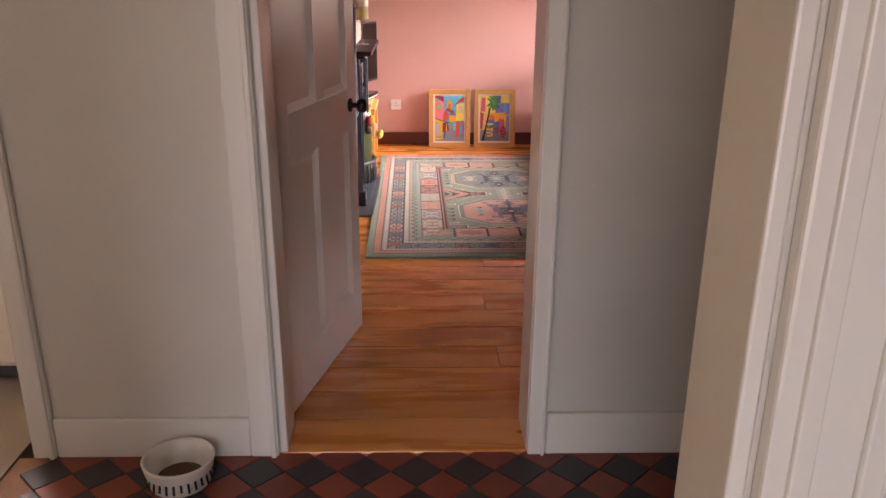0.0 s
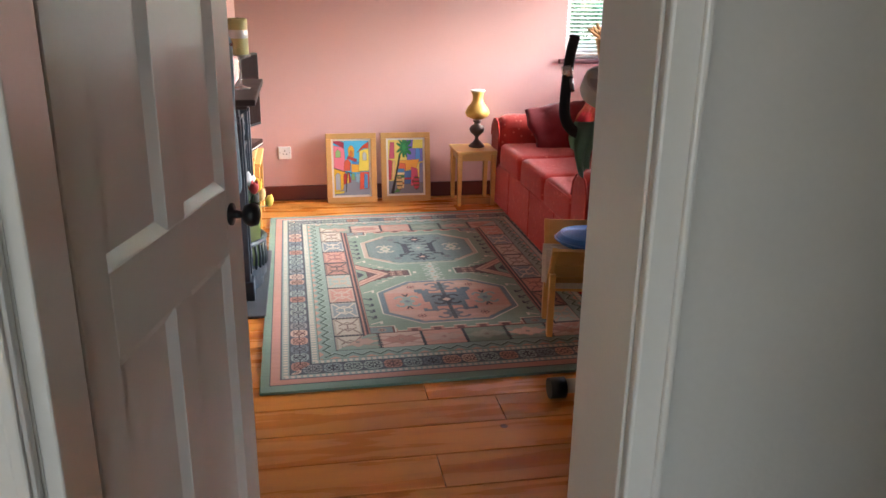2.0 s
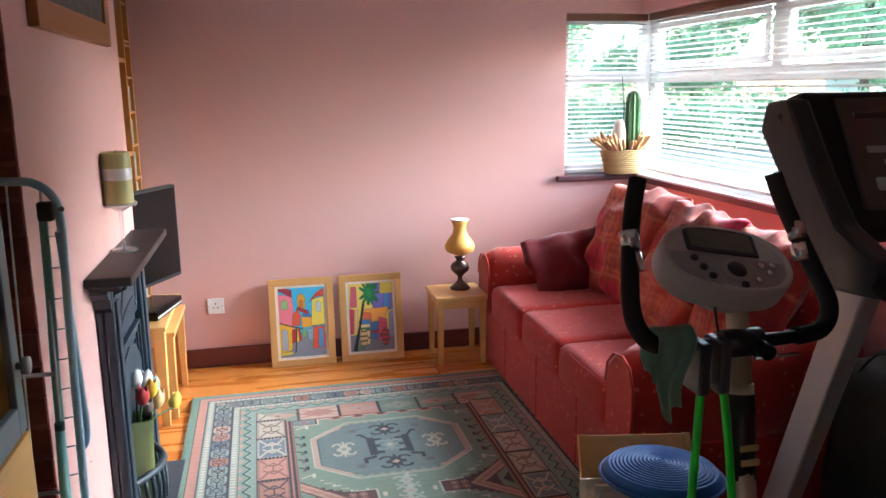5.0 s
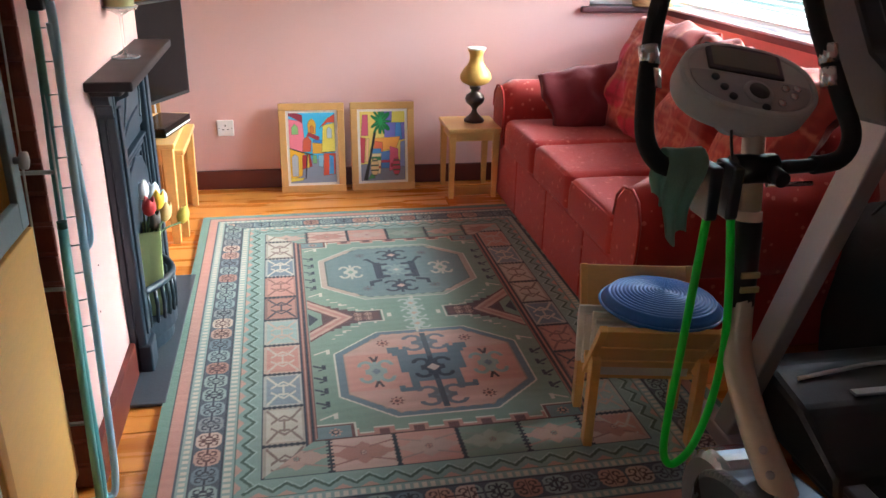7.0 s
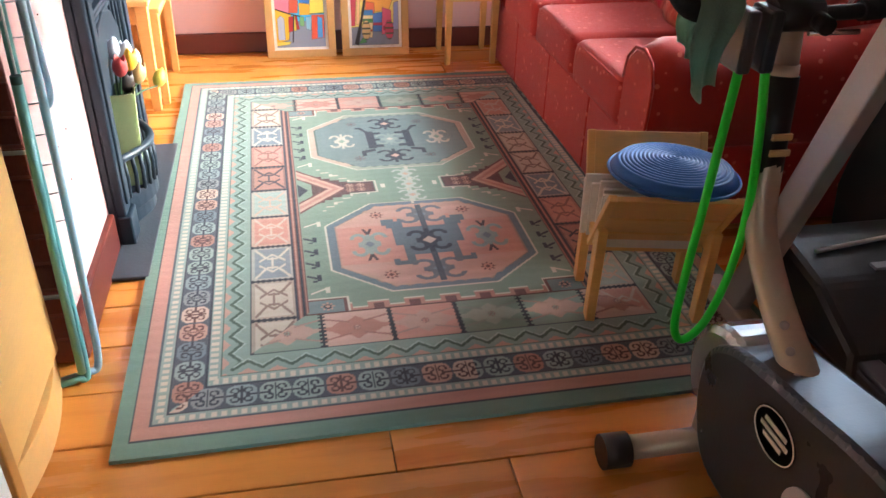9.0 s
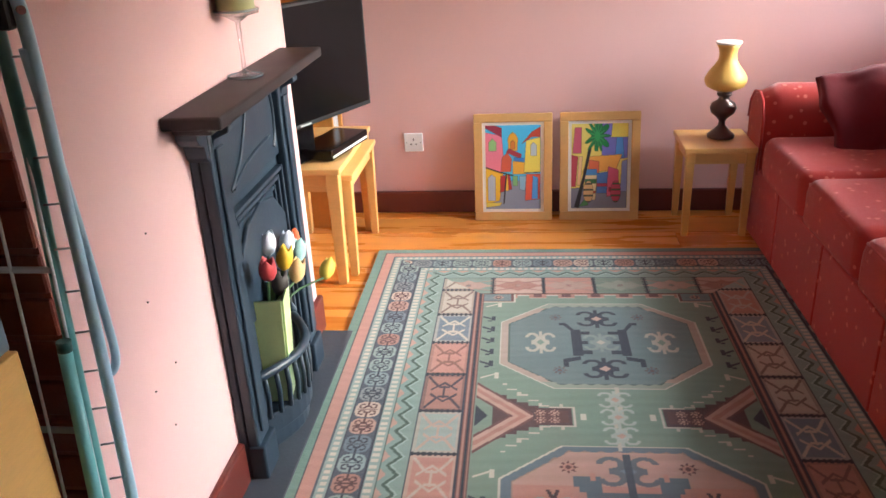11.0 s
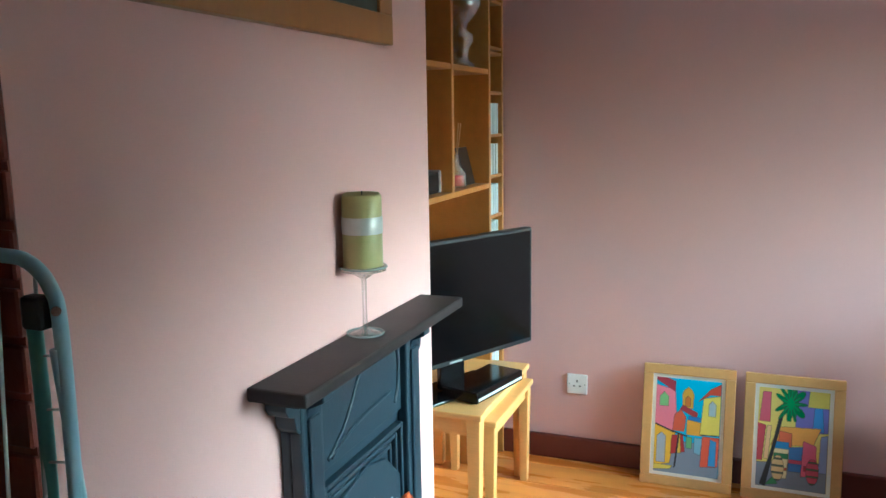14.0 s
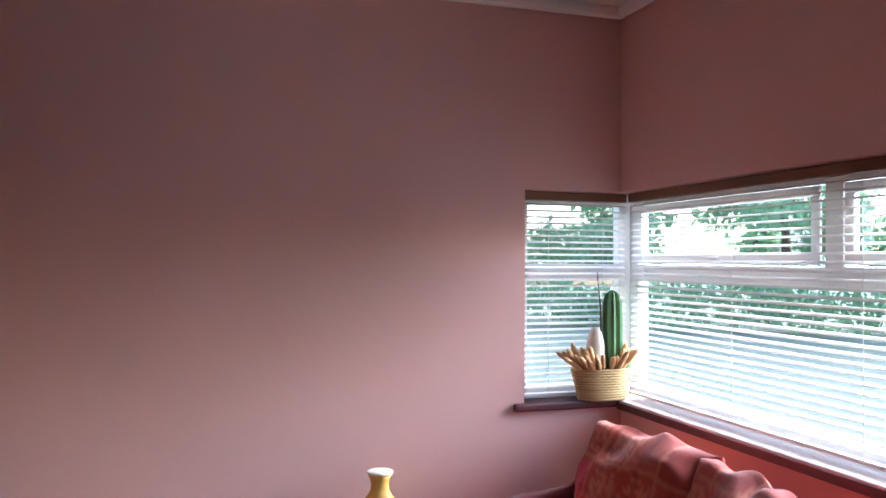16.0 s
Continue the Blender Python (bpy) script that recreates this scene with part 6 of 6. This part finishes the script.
for x, dy, dz in ((-0.1, 0.06, -0.13), (0.088, -0.06, 0.13)):
    ey, ez = -0.145 + dy, 0.245 + dz
    cr = part("crank", bm_tube([(x, -0.145, 0.245), (x, ey, ez)], 0.012, 8), "steel", bike)
    px = x + (-0.055 if x < 0 else 0.055)
    part("pedal", bm_box((px - 0.045, ey - 0.04, ez - 0.014), (px + 0.045, ey + 0.04, ez + 0.014), 0.008), "mgrey", cr, "pale grey pedal")
    part("pedal_strap", bm_tube(smooth_path([(px - 0.05, ey, ez), (px - 0.03, ey, ez + 0.07), (px + 0.03, ey, ez + 0.07), (px + 0.05, ey, ez)], 4), 0.006, 6, flat=3), "black", cr)

band = thing("resistance_band", (0.915, 3.80, 0.95), "neon green rubber exercise tube looped over the handlebar", "resistance band")
part("tube", bm_tube(smooth_path([(0.024, 0.01, -0.03), (0.040, -0.005, -0.18), (0.052, -0.012, -0.33), (0.046, -0.014, -0.48), (0.018, -0.014, -0.60), (-0.022, -0.014, -0.645), (-0.048, -0.014, -0.615), (-0.052, -0.014, -0.52), (-0.042, -0.010, -0.32), (-0.030, 0.0, -0.15), (-0.020, 0.01, -0.03)], 7), 0.0088, 10), "green_tube", band)
for x in (-0.02, 0.024):
    part("strap", bm_box((x - 0.013, -0.006, -0.07), (x + 0.013, 0.066, 0.04), 0.006), "dgrey", band, "dark grey webbing strap")
tw = thing("towel", (0.838, 3.838, 1.0), "sage green towel draped over the handlebar", "towel")
bm = bmesh.new()
grid = []
for i in range(15):
    f = i / 14 - 0.5
    row = []
    for j in range(33):
        s = (j - 16) / 16
        q = abs(s)
        hang = 0.165 if s < 0 else 0.105
        wide = 0.078 - 0.022 * q + 0.012 * math.sin(q * 5)
        x = f * wide - 0.020 * q + 0.006 * math.sin(q * 7)
        y = 0.024 * math.copysign(min(1, q * 6), s) + 0.012 * q * math.sin(f * 13 + 2 * s) - 0.010 * q * (s < 0)
        z = 0.020 - 0.006 * q * 3 - max(0, q - 0.06) * hang - 0.016 * q * math.cos(f * 7)
        row.append(bm.verts.new((x, y, z)))
    grid.append(row)
for i in range(14):
    for j in range(32):
        bm.faces.new((grid[i][j], grid[i + 1][j], grid[i + 1][j + 1], grid[i][j + 1])).smooth = True
bmesh.ops.solidify(bm, geom=bm.faces[:], thickness=0.007)
part("cloth", bm, "towel", tw)

# ---- treadmill ----
tm = thing("treadmill", (1.66, 3.6, 0), "black and silver folding treadmill with a large console", "treadmill")
def TP(x, y, z):
    return (x - 1.66, y - 3.6, z)
part("deck", bm_box(TP(1.36, 2.5, 0.10), TP(1.98, 4.0, 0.16), 0.01), "black", tm)
part("belt", bm_box(TP(1.43, 2.52, 0.158), TP(1.91, 3.85, 0.166), 0.003), "foam", tm, "black running belt")
for x in (1.36, 1.925):
    part("side_rail", bm_box(TP(x, 2.5, 0.155), TP(x + 0.06, 3.82, 0.175), 0.006), "dgrey", tm)
hood = bm_prism([(3.78, 0.12), (4.30, 0.12), (4.31, 0.2), (4.26, 0.27), (4.15, 0.30), (3.98, 0.27), (3.80, 0.19)], "x", 1.345, 1.985, 0.02)
hd = part("motor_hood", turn_bm(hood, Matrix.Translation((-1.66, -3.6, 0))), "black", tm, "rounded black motor hood")
part("hood_stripe", bm_tube(smooth_path([TP(1.40, 4.085, 0.296), TP(1.52, 4.10, 0.301), TP(1.66, 4.115, 0.304), TP(1.80, 4.11, 0.302)], 5), 0.006, 6), "mgrey", hd, "pale stripe")
part("lettering_bar", bm_box(TP(1.52, 4.005, 0.278), TP(1.76, 4.03, 0.286)), "steel", hd, "plain maker's lettering bar")
for x in (1.305, 1.995):
    part("base_rail", bm_box(TP(x - 0.03, 3.5, 0.0), TP(x + 0.03, 4.36, 0.06), 0.008), "steel", tm)
    up = bm_prism([(4.27, 0.02), (4.19, 0.02), (3.83, 1.07), (3.915, 1.08)], "x", x - 0.024, x + 0.024, 0.006)
    part("upright", turn_bm(up, Matrix.Translation((-1.66, -3.6, 0))), "steel", tm, "silver leaning upright")
    arm = bm_prism([(3.80, 1.05), (3.93, 1.04), (4.03, 1.10), (4.12, 1.24), (4.24, 1.38), (4.22, 1.45), (4.13, 1.46), (4.02, 1.30), (3.93, 1.19), (3.80, 1.13)], "x", x - 0.03, x + 0.03, 0.012)
    part("console_arm", turn_bm(arm, Matrix.Translation((-1.66, -3.6, 0))), "dgrey", tm)
    part("handrail", bm_tube(smooth_path([TP(x, 3.88, 1.09), TP(x, 3.72, 1.07), TP(x, 3.48, 1.05)], 4), 0.03, 12), "foam", tm, "black foam handrail")
cons = bm_prism([(4.23, 1.46), (4.17, 1.475), (4.00, 1.16), (4.02, 1.12), (4.10, 1.12), (4.26, 1.36)], "x", 1.335, 1.965, 0.012)
cs = part("console", turn_bm(cons, Matrix.Translation((-1.66, -3.6, 0))), "black", tm, "black console with a row of buttons")
ang = math.degrees(math.atan2(0.315, 0.17))
PT = Matrix.Translation(TP(1.65, 4.0, 1.165)) @ pose(0, 0, 0, ang, 0, 0)
part("display_panel", turn_bm(bm_box((-0.235, 0.04, 0.0), (0.235, 0.33, 0.012), 0.006), PT), "taupe", cs, "brownish grey display panel")
for k, (y, w, m_) in enumerate(((0.28, 0.2, "black"), (0.235, 0.12, "mgrey"), (0.19, 0.19, "steel"), (0.155, 0.15, "mgrey"))):
    part("button_strip", turn_bm(bm_box((-w, y - 0.009, 0.010), (w, y + 0.009, 0.016), 0.003), PT), m_, cs)
for x in (-0.14, 0.0, 0.14):
    part("button", turn_bm(bm_box((x - 0.05, 0.085, 0.010), (x + 0.05, 0.118, 0.018), 0.005), PT), "mgrey" if x else "t_red", cs)
part("cross_bar", bm_tube([TP(1.31, 3.93, 1.085), TP(1.99, 3.93, 1.085)], 0.022, 10), "foam", tm)

bag = thing("holdall", (2.0, 4.42, 0), "black nylon bag standing against the wall by the sofa", "bag")
part("body", soft_box((-0.17, -0.2, 0.0), (0.17, 0.2, 0.62), 0.08, 4, 0.03, 3, 5), "cloth_black", bag)
part("strap", bm_tube(smooth_path([(-0.15, -0.1, 0.55), (-0.10, -0.05, 0.66), (-0.10, 0.05, 0.66), (-0.15, 0.1, 0.55)], 5), 0.014, 8, flat=0.4), "cloth_black", bag)

# ---- alcove by the door: cabinet and clothes airer ----
cab = thing("glazed_cabinet", (-0.495, 3.79, 0), "pale wood cabinet with a grey-framed glass door above a solid door", "cabinet")
CW = 0.435
part("carcass", bm_box((-0.42, 0.0, 0.10), (0.0, CW, 0.80), 0.003), "pine", cab)
for lo, hi, nm in (((-0.42, CW - 0.02, 0.80), (0.0, CW, 1.62), "side_panel"), ((-0.42, 0.0, 0.80), (0.0, 0.02, 1.62), "side_panel"), ((-0.42, 0.02, 0.80), (-0.41, CW - 0.02, 1.62), "back_panel"),
                   ((-0.42, 0.0, 1.62), (0.0, CW, 1.645), "top_board"), ((-0.40, 0.02, 1.2), (-0.03, CW - 0.02, 1.215), "shelf")):
    part(nm, bm_box(lo, hi, 0.002), "pine", cab)
bow = [(-0.40, 0.0), (-0.40, CW)] + [(0.003 + 0.030 * math.sin(math.pi * k / 10), CW - CW * k / 10) for k in range(11)]
part("curved_plinth", bm_prism(bow, "z", 0.0, 0.098, 0.002), "pine_h", cab)
part("lower_door", bm_box((0.001, 0.006, 0.105), (0.018, CW - 0.006, 0.775), 0.003), "pine", cab)
g = part("glass_door", bm_box((0.001, 0.006, 0.785), (0.018, 0.066, 1.60), 0.003), "cab_grey", cab, "grey framed glass door")
for lo, hi in (((0.001, CW - 0.066, 0.785), (0.018, CW - 0.02, 1.60)), ((0.001, 0.066, 0.785), (0.018, CW - 0.066, 0.85)), ((0.001, 0.066, 1.53), (0.018, CW - 0.066, 1.60))):
    part("door_bar", bm_box(lo, hi, 0.003), "cab_grey", g)
part("pane", bm_box((0.008, 0.066, 0.85), (0.012, CW - 0.066, 1.53)), "pane", g)
part("knob", turn_bm(bm_lathe([(0.001, 0), (0.008, 0), (0.008, 0.012), (0.019, 0.014), (0.019, 0.026), (0.001, 0.028)], 18), pose(0.018, CW - 0.045, 0.935, 0, 90, 0)), "steel", g, "round brushed steel knob")
for k in range(3):
    copy_thing(gv2, pose(-0.66 - 0.06 * (k % 2), 3.88 + 0.12 * k, 1.216))
wc = thing("white_cupboard", (-0.445, 3.16, 0), "white cupboard with a golden wood front edge beside the cabinet", "cupboard")
part("body", bm_box((-0.48, 0.0, 0.0), (-0.03, 0.60, 0.95), 0.004), "mount", wc)
part("front_edge", bm_box((-0.03, 0.575, 0.0), (0.0, 0.612, 0.95), 0.004), "oak", wc, "golden wood edge")
part("cupboard_door", bm_box((-0.03, 0.01, 0.04), (-0.008, 0.572, 0.94), 0.004), "mount", wc)

air = thing("clothes_airer", (-0.44, 4.262, 0), "folded pale blue and teal clothes airer leaning beside the chimney breast", "clothes airer")
part("outer_frame", bm_tube(smooth_path([(-0.055, -0.05, 0.010), (0.0, -0.022, 0.010), (0.032, 0.0, 0.03), (0.038, 0.016, 0.3), (0.043, 0.030, 0.7), (0.048, 0.032, 1.0), (0.054, 0.028, 1.22), (0.044, 0.028, 1.275), (0.01, 0.030, 1.305), (-0.04, 0.030, 1.312), (-0.2, 0.030, 1.312), (-0.46, 0.030, 1.312)], 6), 0.0095, 12), "airer", air)
part("inner_frame", bm_tube(smooth_path([(-0.055, -0.065, 0.012), (-0.01, -0.045, 0.012), (0.008, -0.03, 0.03), (0.008, -0.008, 0.4), (0.010, 0.018, 0.85), (0.016, 0.024, 1.05), (0.022, 0.018, 1.245)], 6), 0.0095, 12), "airer_teal", air)
part("wing", bm_tube(smooth_path([(0.048, 0.022, 1.2), (0.052, 0.040, 0.95), (0.056, 0.046, 0.78), (0.056, 0.046, 0.71), (0.046, 0.042, 0.685), (0.034, 0.036, 0.69)], 6), 0.007, 10), "airer", air)
part("lower_leg", bm_tube([(0.014, -0.012, 0.757), (0.006, -0.03, 0.4), (0.002, -0.045, 0.03)], 0.0105, 12), "airer_teal", air)
part("leg_cap", bm_tube([(0.0142, -0.0115, 0.755), (0.0146, -0.0105, 0.772)], 0.0112, 12), "green_cap", air, "dark green end cap")
part("pivot_cap", bm_box((0.012, 0.006, 1.225), (0.046, 0.030, 1.268), 0.006), "black", air, "black plastic pivot cap")
part("rivet", bm_tube([(0.058, 0.020, 1.25), (0.062, 0.016, 1.25)], 0.006, 10), "chrome", air)
for x in (0.019, -0.047, -0.11, -0.175, -0.24, -0.305):
    part("line_rod", bm_tube([(x, 0.030, 1.305), (x - 0.014, -0.035, 0.02)], 0.0026, 8), "wire", air)
for z, d in ((0.24, -0.02), (0.60, 0.0), (0.88, 0.012)):
    part("cross_bar", bm_tube([(0.010, d, z), (-0.44, d, z)], 0.0055, 8), "steel", air)
for k in range(12):
    part("short_rod", bm_tube([(0.012, 0.016, 0.42 + 0.07 * k), (0.044, 0.026, 0.42 + 0.07 * k)], 0.0018, 6), "steel", air)

# ---- hall ----
bw = thing("pet_bowl", (-0.755, 2.0, 0.001), "white ceramic pet bowl with dark lettering on the tiles", "bowl")
body = part("body", bm_lathe([(0.001, 0), (0.088, 0), (0.09, 0.006), (0.104, 0.075), (0.106, 0.082), (0.099, 0.084), (0.094, 0.076), (0.082, 0.012), (0.001, 0.01)], 36), "bowl", bw)
for k in range(30):
    a = 2 * math.pi * k / 30
    h = 0.020 + 0.004 * math.sin(k * 2.3)
    part("lettering_bar", turn_bm(bm_box((-0.0035, -0.0012, -h), (0.0035, 0.0012, h * 0.7)), Matrix.Translation((0.0985 * math.cos(a), 0.0985 * math.sin(a), 0.04)) @ pose(0, 0, 0, 0, 0, math.degrees(a) + 90) @ pose(0, 0, 0, -10)), "black", body)
part("food", bm_lathe([(0.001, 0.03), (0.05, 0.024), (0.07, 0.016), (0.001, 0.012)], 20), "kibble", bw, "brown dry food")
painted_picture("framed_picture", 0.34, 0.44, 0.045, 0.02, lambda u, v: np.tile(np.array(lin(60, 52, 50)), (*u.shape, 1)) * (0.8 + 0.4 * v[..., None]), (0.822, HALL - 0.020, 1.415),
                "wood framed dark print hanging on the hall wall", thick=0.019)
cup = thing("low_cupboard", (-1.75, 2.62, 0), "white painted low cupboard in the side room", "cupboard")
part("carcass", bm_box((-0.30, 0.0, 0.06), (0.38, 0.42, 0.60), 0.005), "gloss", cup)
part("plinth", bm_box((-0.29, 0.03, 0.0), (0.37, 0.42, 0.06)), "slate", cup)
part("worktop", bm_box((-0.31, -0.02, 0.60), (0.39, 0.42, 0.635), 0.005), "gloss", cup)
for x in (-0.295, 0.045):
    part("cupboard_door", bm_box((x, -0.018, 0.08), (x + 0.33, 0.0, 0.59), 0.004), "gloss", cup)

# ---- outside ----
structure("ground", bm_box((RIGHT + 0.26, -30, -0.5), (60, 60, -0.25)), "patio", "dark grey-green concrete yard running to the hedge", "ground")
structure("ground_north", bm_box((-40, FAR + 0.26, -0.5), (RIGHT + 0.255, 60, -0.25)), "patio", "dark grey-green concrete yard", "ground")


def leaf_cloud(name, blobs, count, size, parent=None, label="", category=""):
    """Many small leaves scattered over and in rough clumps."""
    rng = np.random.default_rng(len(blobs) * 31 + count)
    ctr, rad = np.array([b[:3] for b in blobs]), np.array([b[3:] for b in blobs])
    pick = rng.integers(0, len(blobs), count)
    d = rng.normal(size=(count, 3))
    d /= np.linalg.norm(d, axis=1)[:, None]
    p = ctr[pick] + d * rad[pick] * (rng.random((count, 1)) ** 0.4) * (0.75 + 0.35 * rng.random((count, 1)))
    a, b = rng.normal(size=(count, 3)), rng.normal(size=(count, 3))
    a /= np.linalg.norm(a, axis=1)[:, None]
    b -= a * (a * b).sum(1)[:, None]
    b /= np.linalg.norm(b, axis=1)[:, None]
    s = size * (0.6 + 0.8 * rng.random((count, 1)))
    co = np.stack([p - a * s, p + b * s * 0.45, p + a * s, p - b * s * 0.45], 1).reshape(-1, 3)
    me = bpy.data.meshes.new(name)
    me.from_pydata(co.tolist(), [], np.arange(4 * count).reshape(-1, 4).tolist())
    me.materials.append(M["foliage"])
    ob = new(name, me)
    if parent:
        ob.parent = parent
    return tagged(ob, label, category)


hedge = []
for k in range(34):
    f = k / 33
    hedge.append((2.0 + 27.0 * f, 32.0 - 24.0 * f + random.uniform(-0.3, 0.3), 0.4 + random.uniform(-0.1, 0.2), 1.1, 1.1, 0.75 + random.uniform(-0.1, 0.2)))
tagged(leaf_cloud("hedge", hedge, 16000, 0.11, label="dense green garden hedge beyond the yard", category="hedge"), kind="stuff")
for k, (x, y, h) in enumerate(((2.0, 36.0, 9.0), (6.0, 33.0, 8.4), (10.0, 30.5, 8.8), (14.0, 27.0, 8.0), (18.0, 24.0, 9.0), (22.0, 20.0, 8.2), (26.0, 16.0, 8.6), (30.0, 12.0, 8.0))):
    tr = thing("tree", (x, y, -0.25), "leafy green garden tree behind the hedge", "tree", "garden trees")
    trunk = part("trunk", bm_tube(smooth_path([(0, 0, 0), (0.05, 0.03, h * 0.25), (-0.04, 0.05, h * 0.45), (0.05, 0, h * 0.7)], 4), [0.2 - 0.012 * i for i in range(13)], 10), "bark", tr)
    for j in range(5):
        a = j * 1.3 + k
        part("limb", bm_tube(smooth_path([(0, 0, h * (0.3 + 0.06 * j)), (0.6 * math.cos(a), 0.6 * math.sin(a), h * (0.42 + 0.06 * j)), (1.4 * math.cos(a), 1.4 * math.sin(a), h * (0.5 + 0.07 * j))], 4), [0.07 - 0.006 * i for i in range(9)], 7), "bark", trunk)
    blobs = [(random.uniform(-2.3, 2.3), random.uniform(-2.3, 2.3), h * random.uniform(0.2, 0.95), 1.1, 1.1, 0.8) for _ in range(30)]
    leaf_cloud("crown", blobs, 6500, 0.17, tr)
gw = thing("outbuilding", (20.0, 26.0, -0.25), "white rendered garden outbuilding beyond the hedge", "building")
part("wall", bm_box((-1.2, -0.8, 0), (1.2, 0.8, 2.5)), "render_wall", gw)
part("roof", bm_prism([(-1.0, 2.5), (1.0, 2.5), (0.0, 3.2)], "x", -1.35, 1.35), "slate", gw)

# ---- floor pieces ----
random.seed(7)
y, k = NEAR + 0.002, 0
meshes = {}
while y < FAR:
    w = min(0.1825, FAR - y)
    cuts = [LEFT, RIGHT] if k % 3 == 0 else [LEFT, random.uniform(0.2, 1.6), RIGHT]
    for a, b in zip(cuts, cuts[1:]):
        bm = bm_box((a + 0.001, y + 0.0019, -0.022), (b - 0.001, y + w - 0.0019, 0.0 - random.choice((0, 0.0004, 0.0008))), 0.0016, 1)
        part("floorboard", bm, "board", room_floor)
    y += 0.1825
    k += 1
TS = 0.1135
r2 = TS * math.sqrt(2) / 2
tile_mesh = {}
for key in ("red_tile", "black_tile"):
    tile_mesh[key] = mesh_of("tile", turn_bm(bm_box((-TS / 2 + 0.0015, -TS / 2 + 0.0015, -0.012), (TS / 2 - 0.0015, TS / 2 - 0.0015, 0.0), 0.0015, 1), pose(0, 0, 0, 0, 0, 45)), M[key])
rows = int((HALL - 1.15) / r2)
for i in range(rows + 1):
    yy = HALL - 0.02 - i * r2
    for j in range(-8, 9):
        xx = 0.03 + (2 * j + (i % 2)) * r2
        if -1.28 + r2 < xx < 1.4 and yy - r2 > 0.31 and yy < HALL - 0.004:
            t = new("tile", tile_mesh["black_tile" if i % 2 else "red_tile"])
            t.parent = hall_floor
            t.location = (xx, yy, 0)
# painted brick return of the chimney breast
z, k = 0.0, 0
brick_mesh = [mesh_of("brick", bm_box((-w / 2, -0.008, 0.0), (w / 2, 0.004, 0.064), 0.003, 1), M["brick"]) for w in (0.212, 0.152, 0.045, 0.096)]
face = structure("breast_return", bm_box((LEFT, B0 - 0.003, 0), (BREAST - 0.001, B0 + 0.001, TOP)), "joint", "dark red painted brick side of the chimney breast", "wall")
while z < TOP - 0.08:
    x = LEFT - 0.105
    for j, w in enumerate((0, 0, 1) if k % 2 else (2, 0, 0, 3)):
        ww = (0.212, 0.152, 0.045, 0.096)[w]
        if x + ww > BREAST + 0.002 or x < LEFT - 0.2:
            break
        b = new("brick", brick_mesh[w])
        b.parent = face
        b.location = (x + ww / 2, B0 - 0.003, z + 0.004)
        x += ww + 0.010
    z += 0.075
    k += 1
# old nails in the plaster of the chimney breast
nail = mesh_of("nail", turn_bm(bm_lathe([(0.001, 0), (0.0022, 0), (0.002, 0.002), (0.001, 0.003)], 8), pose(0, 0, 0, 0, 90, 0)), M["bronze"])
for yy, zz in ((4.618, 0.796), (4.572, 0.671), (4.63, 0.5), (4.531, 0.494), (4.577, 0.382)):
    n = new("nail", nail)
    n.parent = breast
    n.location = (BREAST, yy, zz)
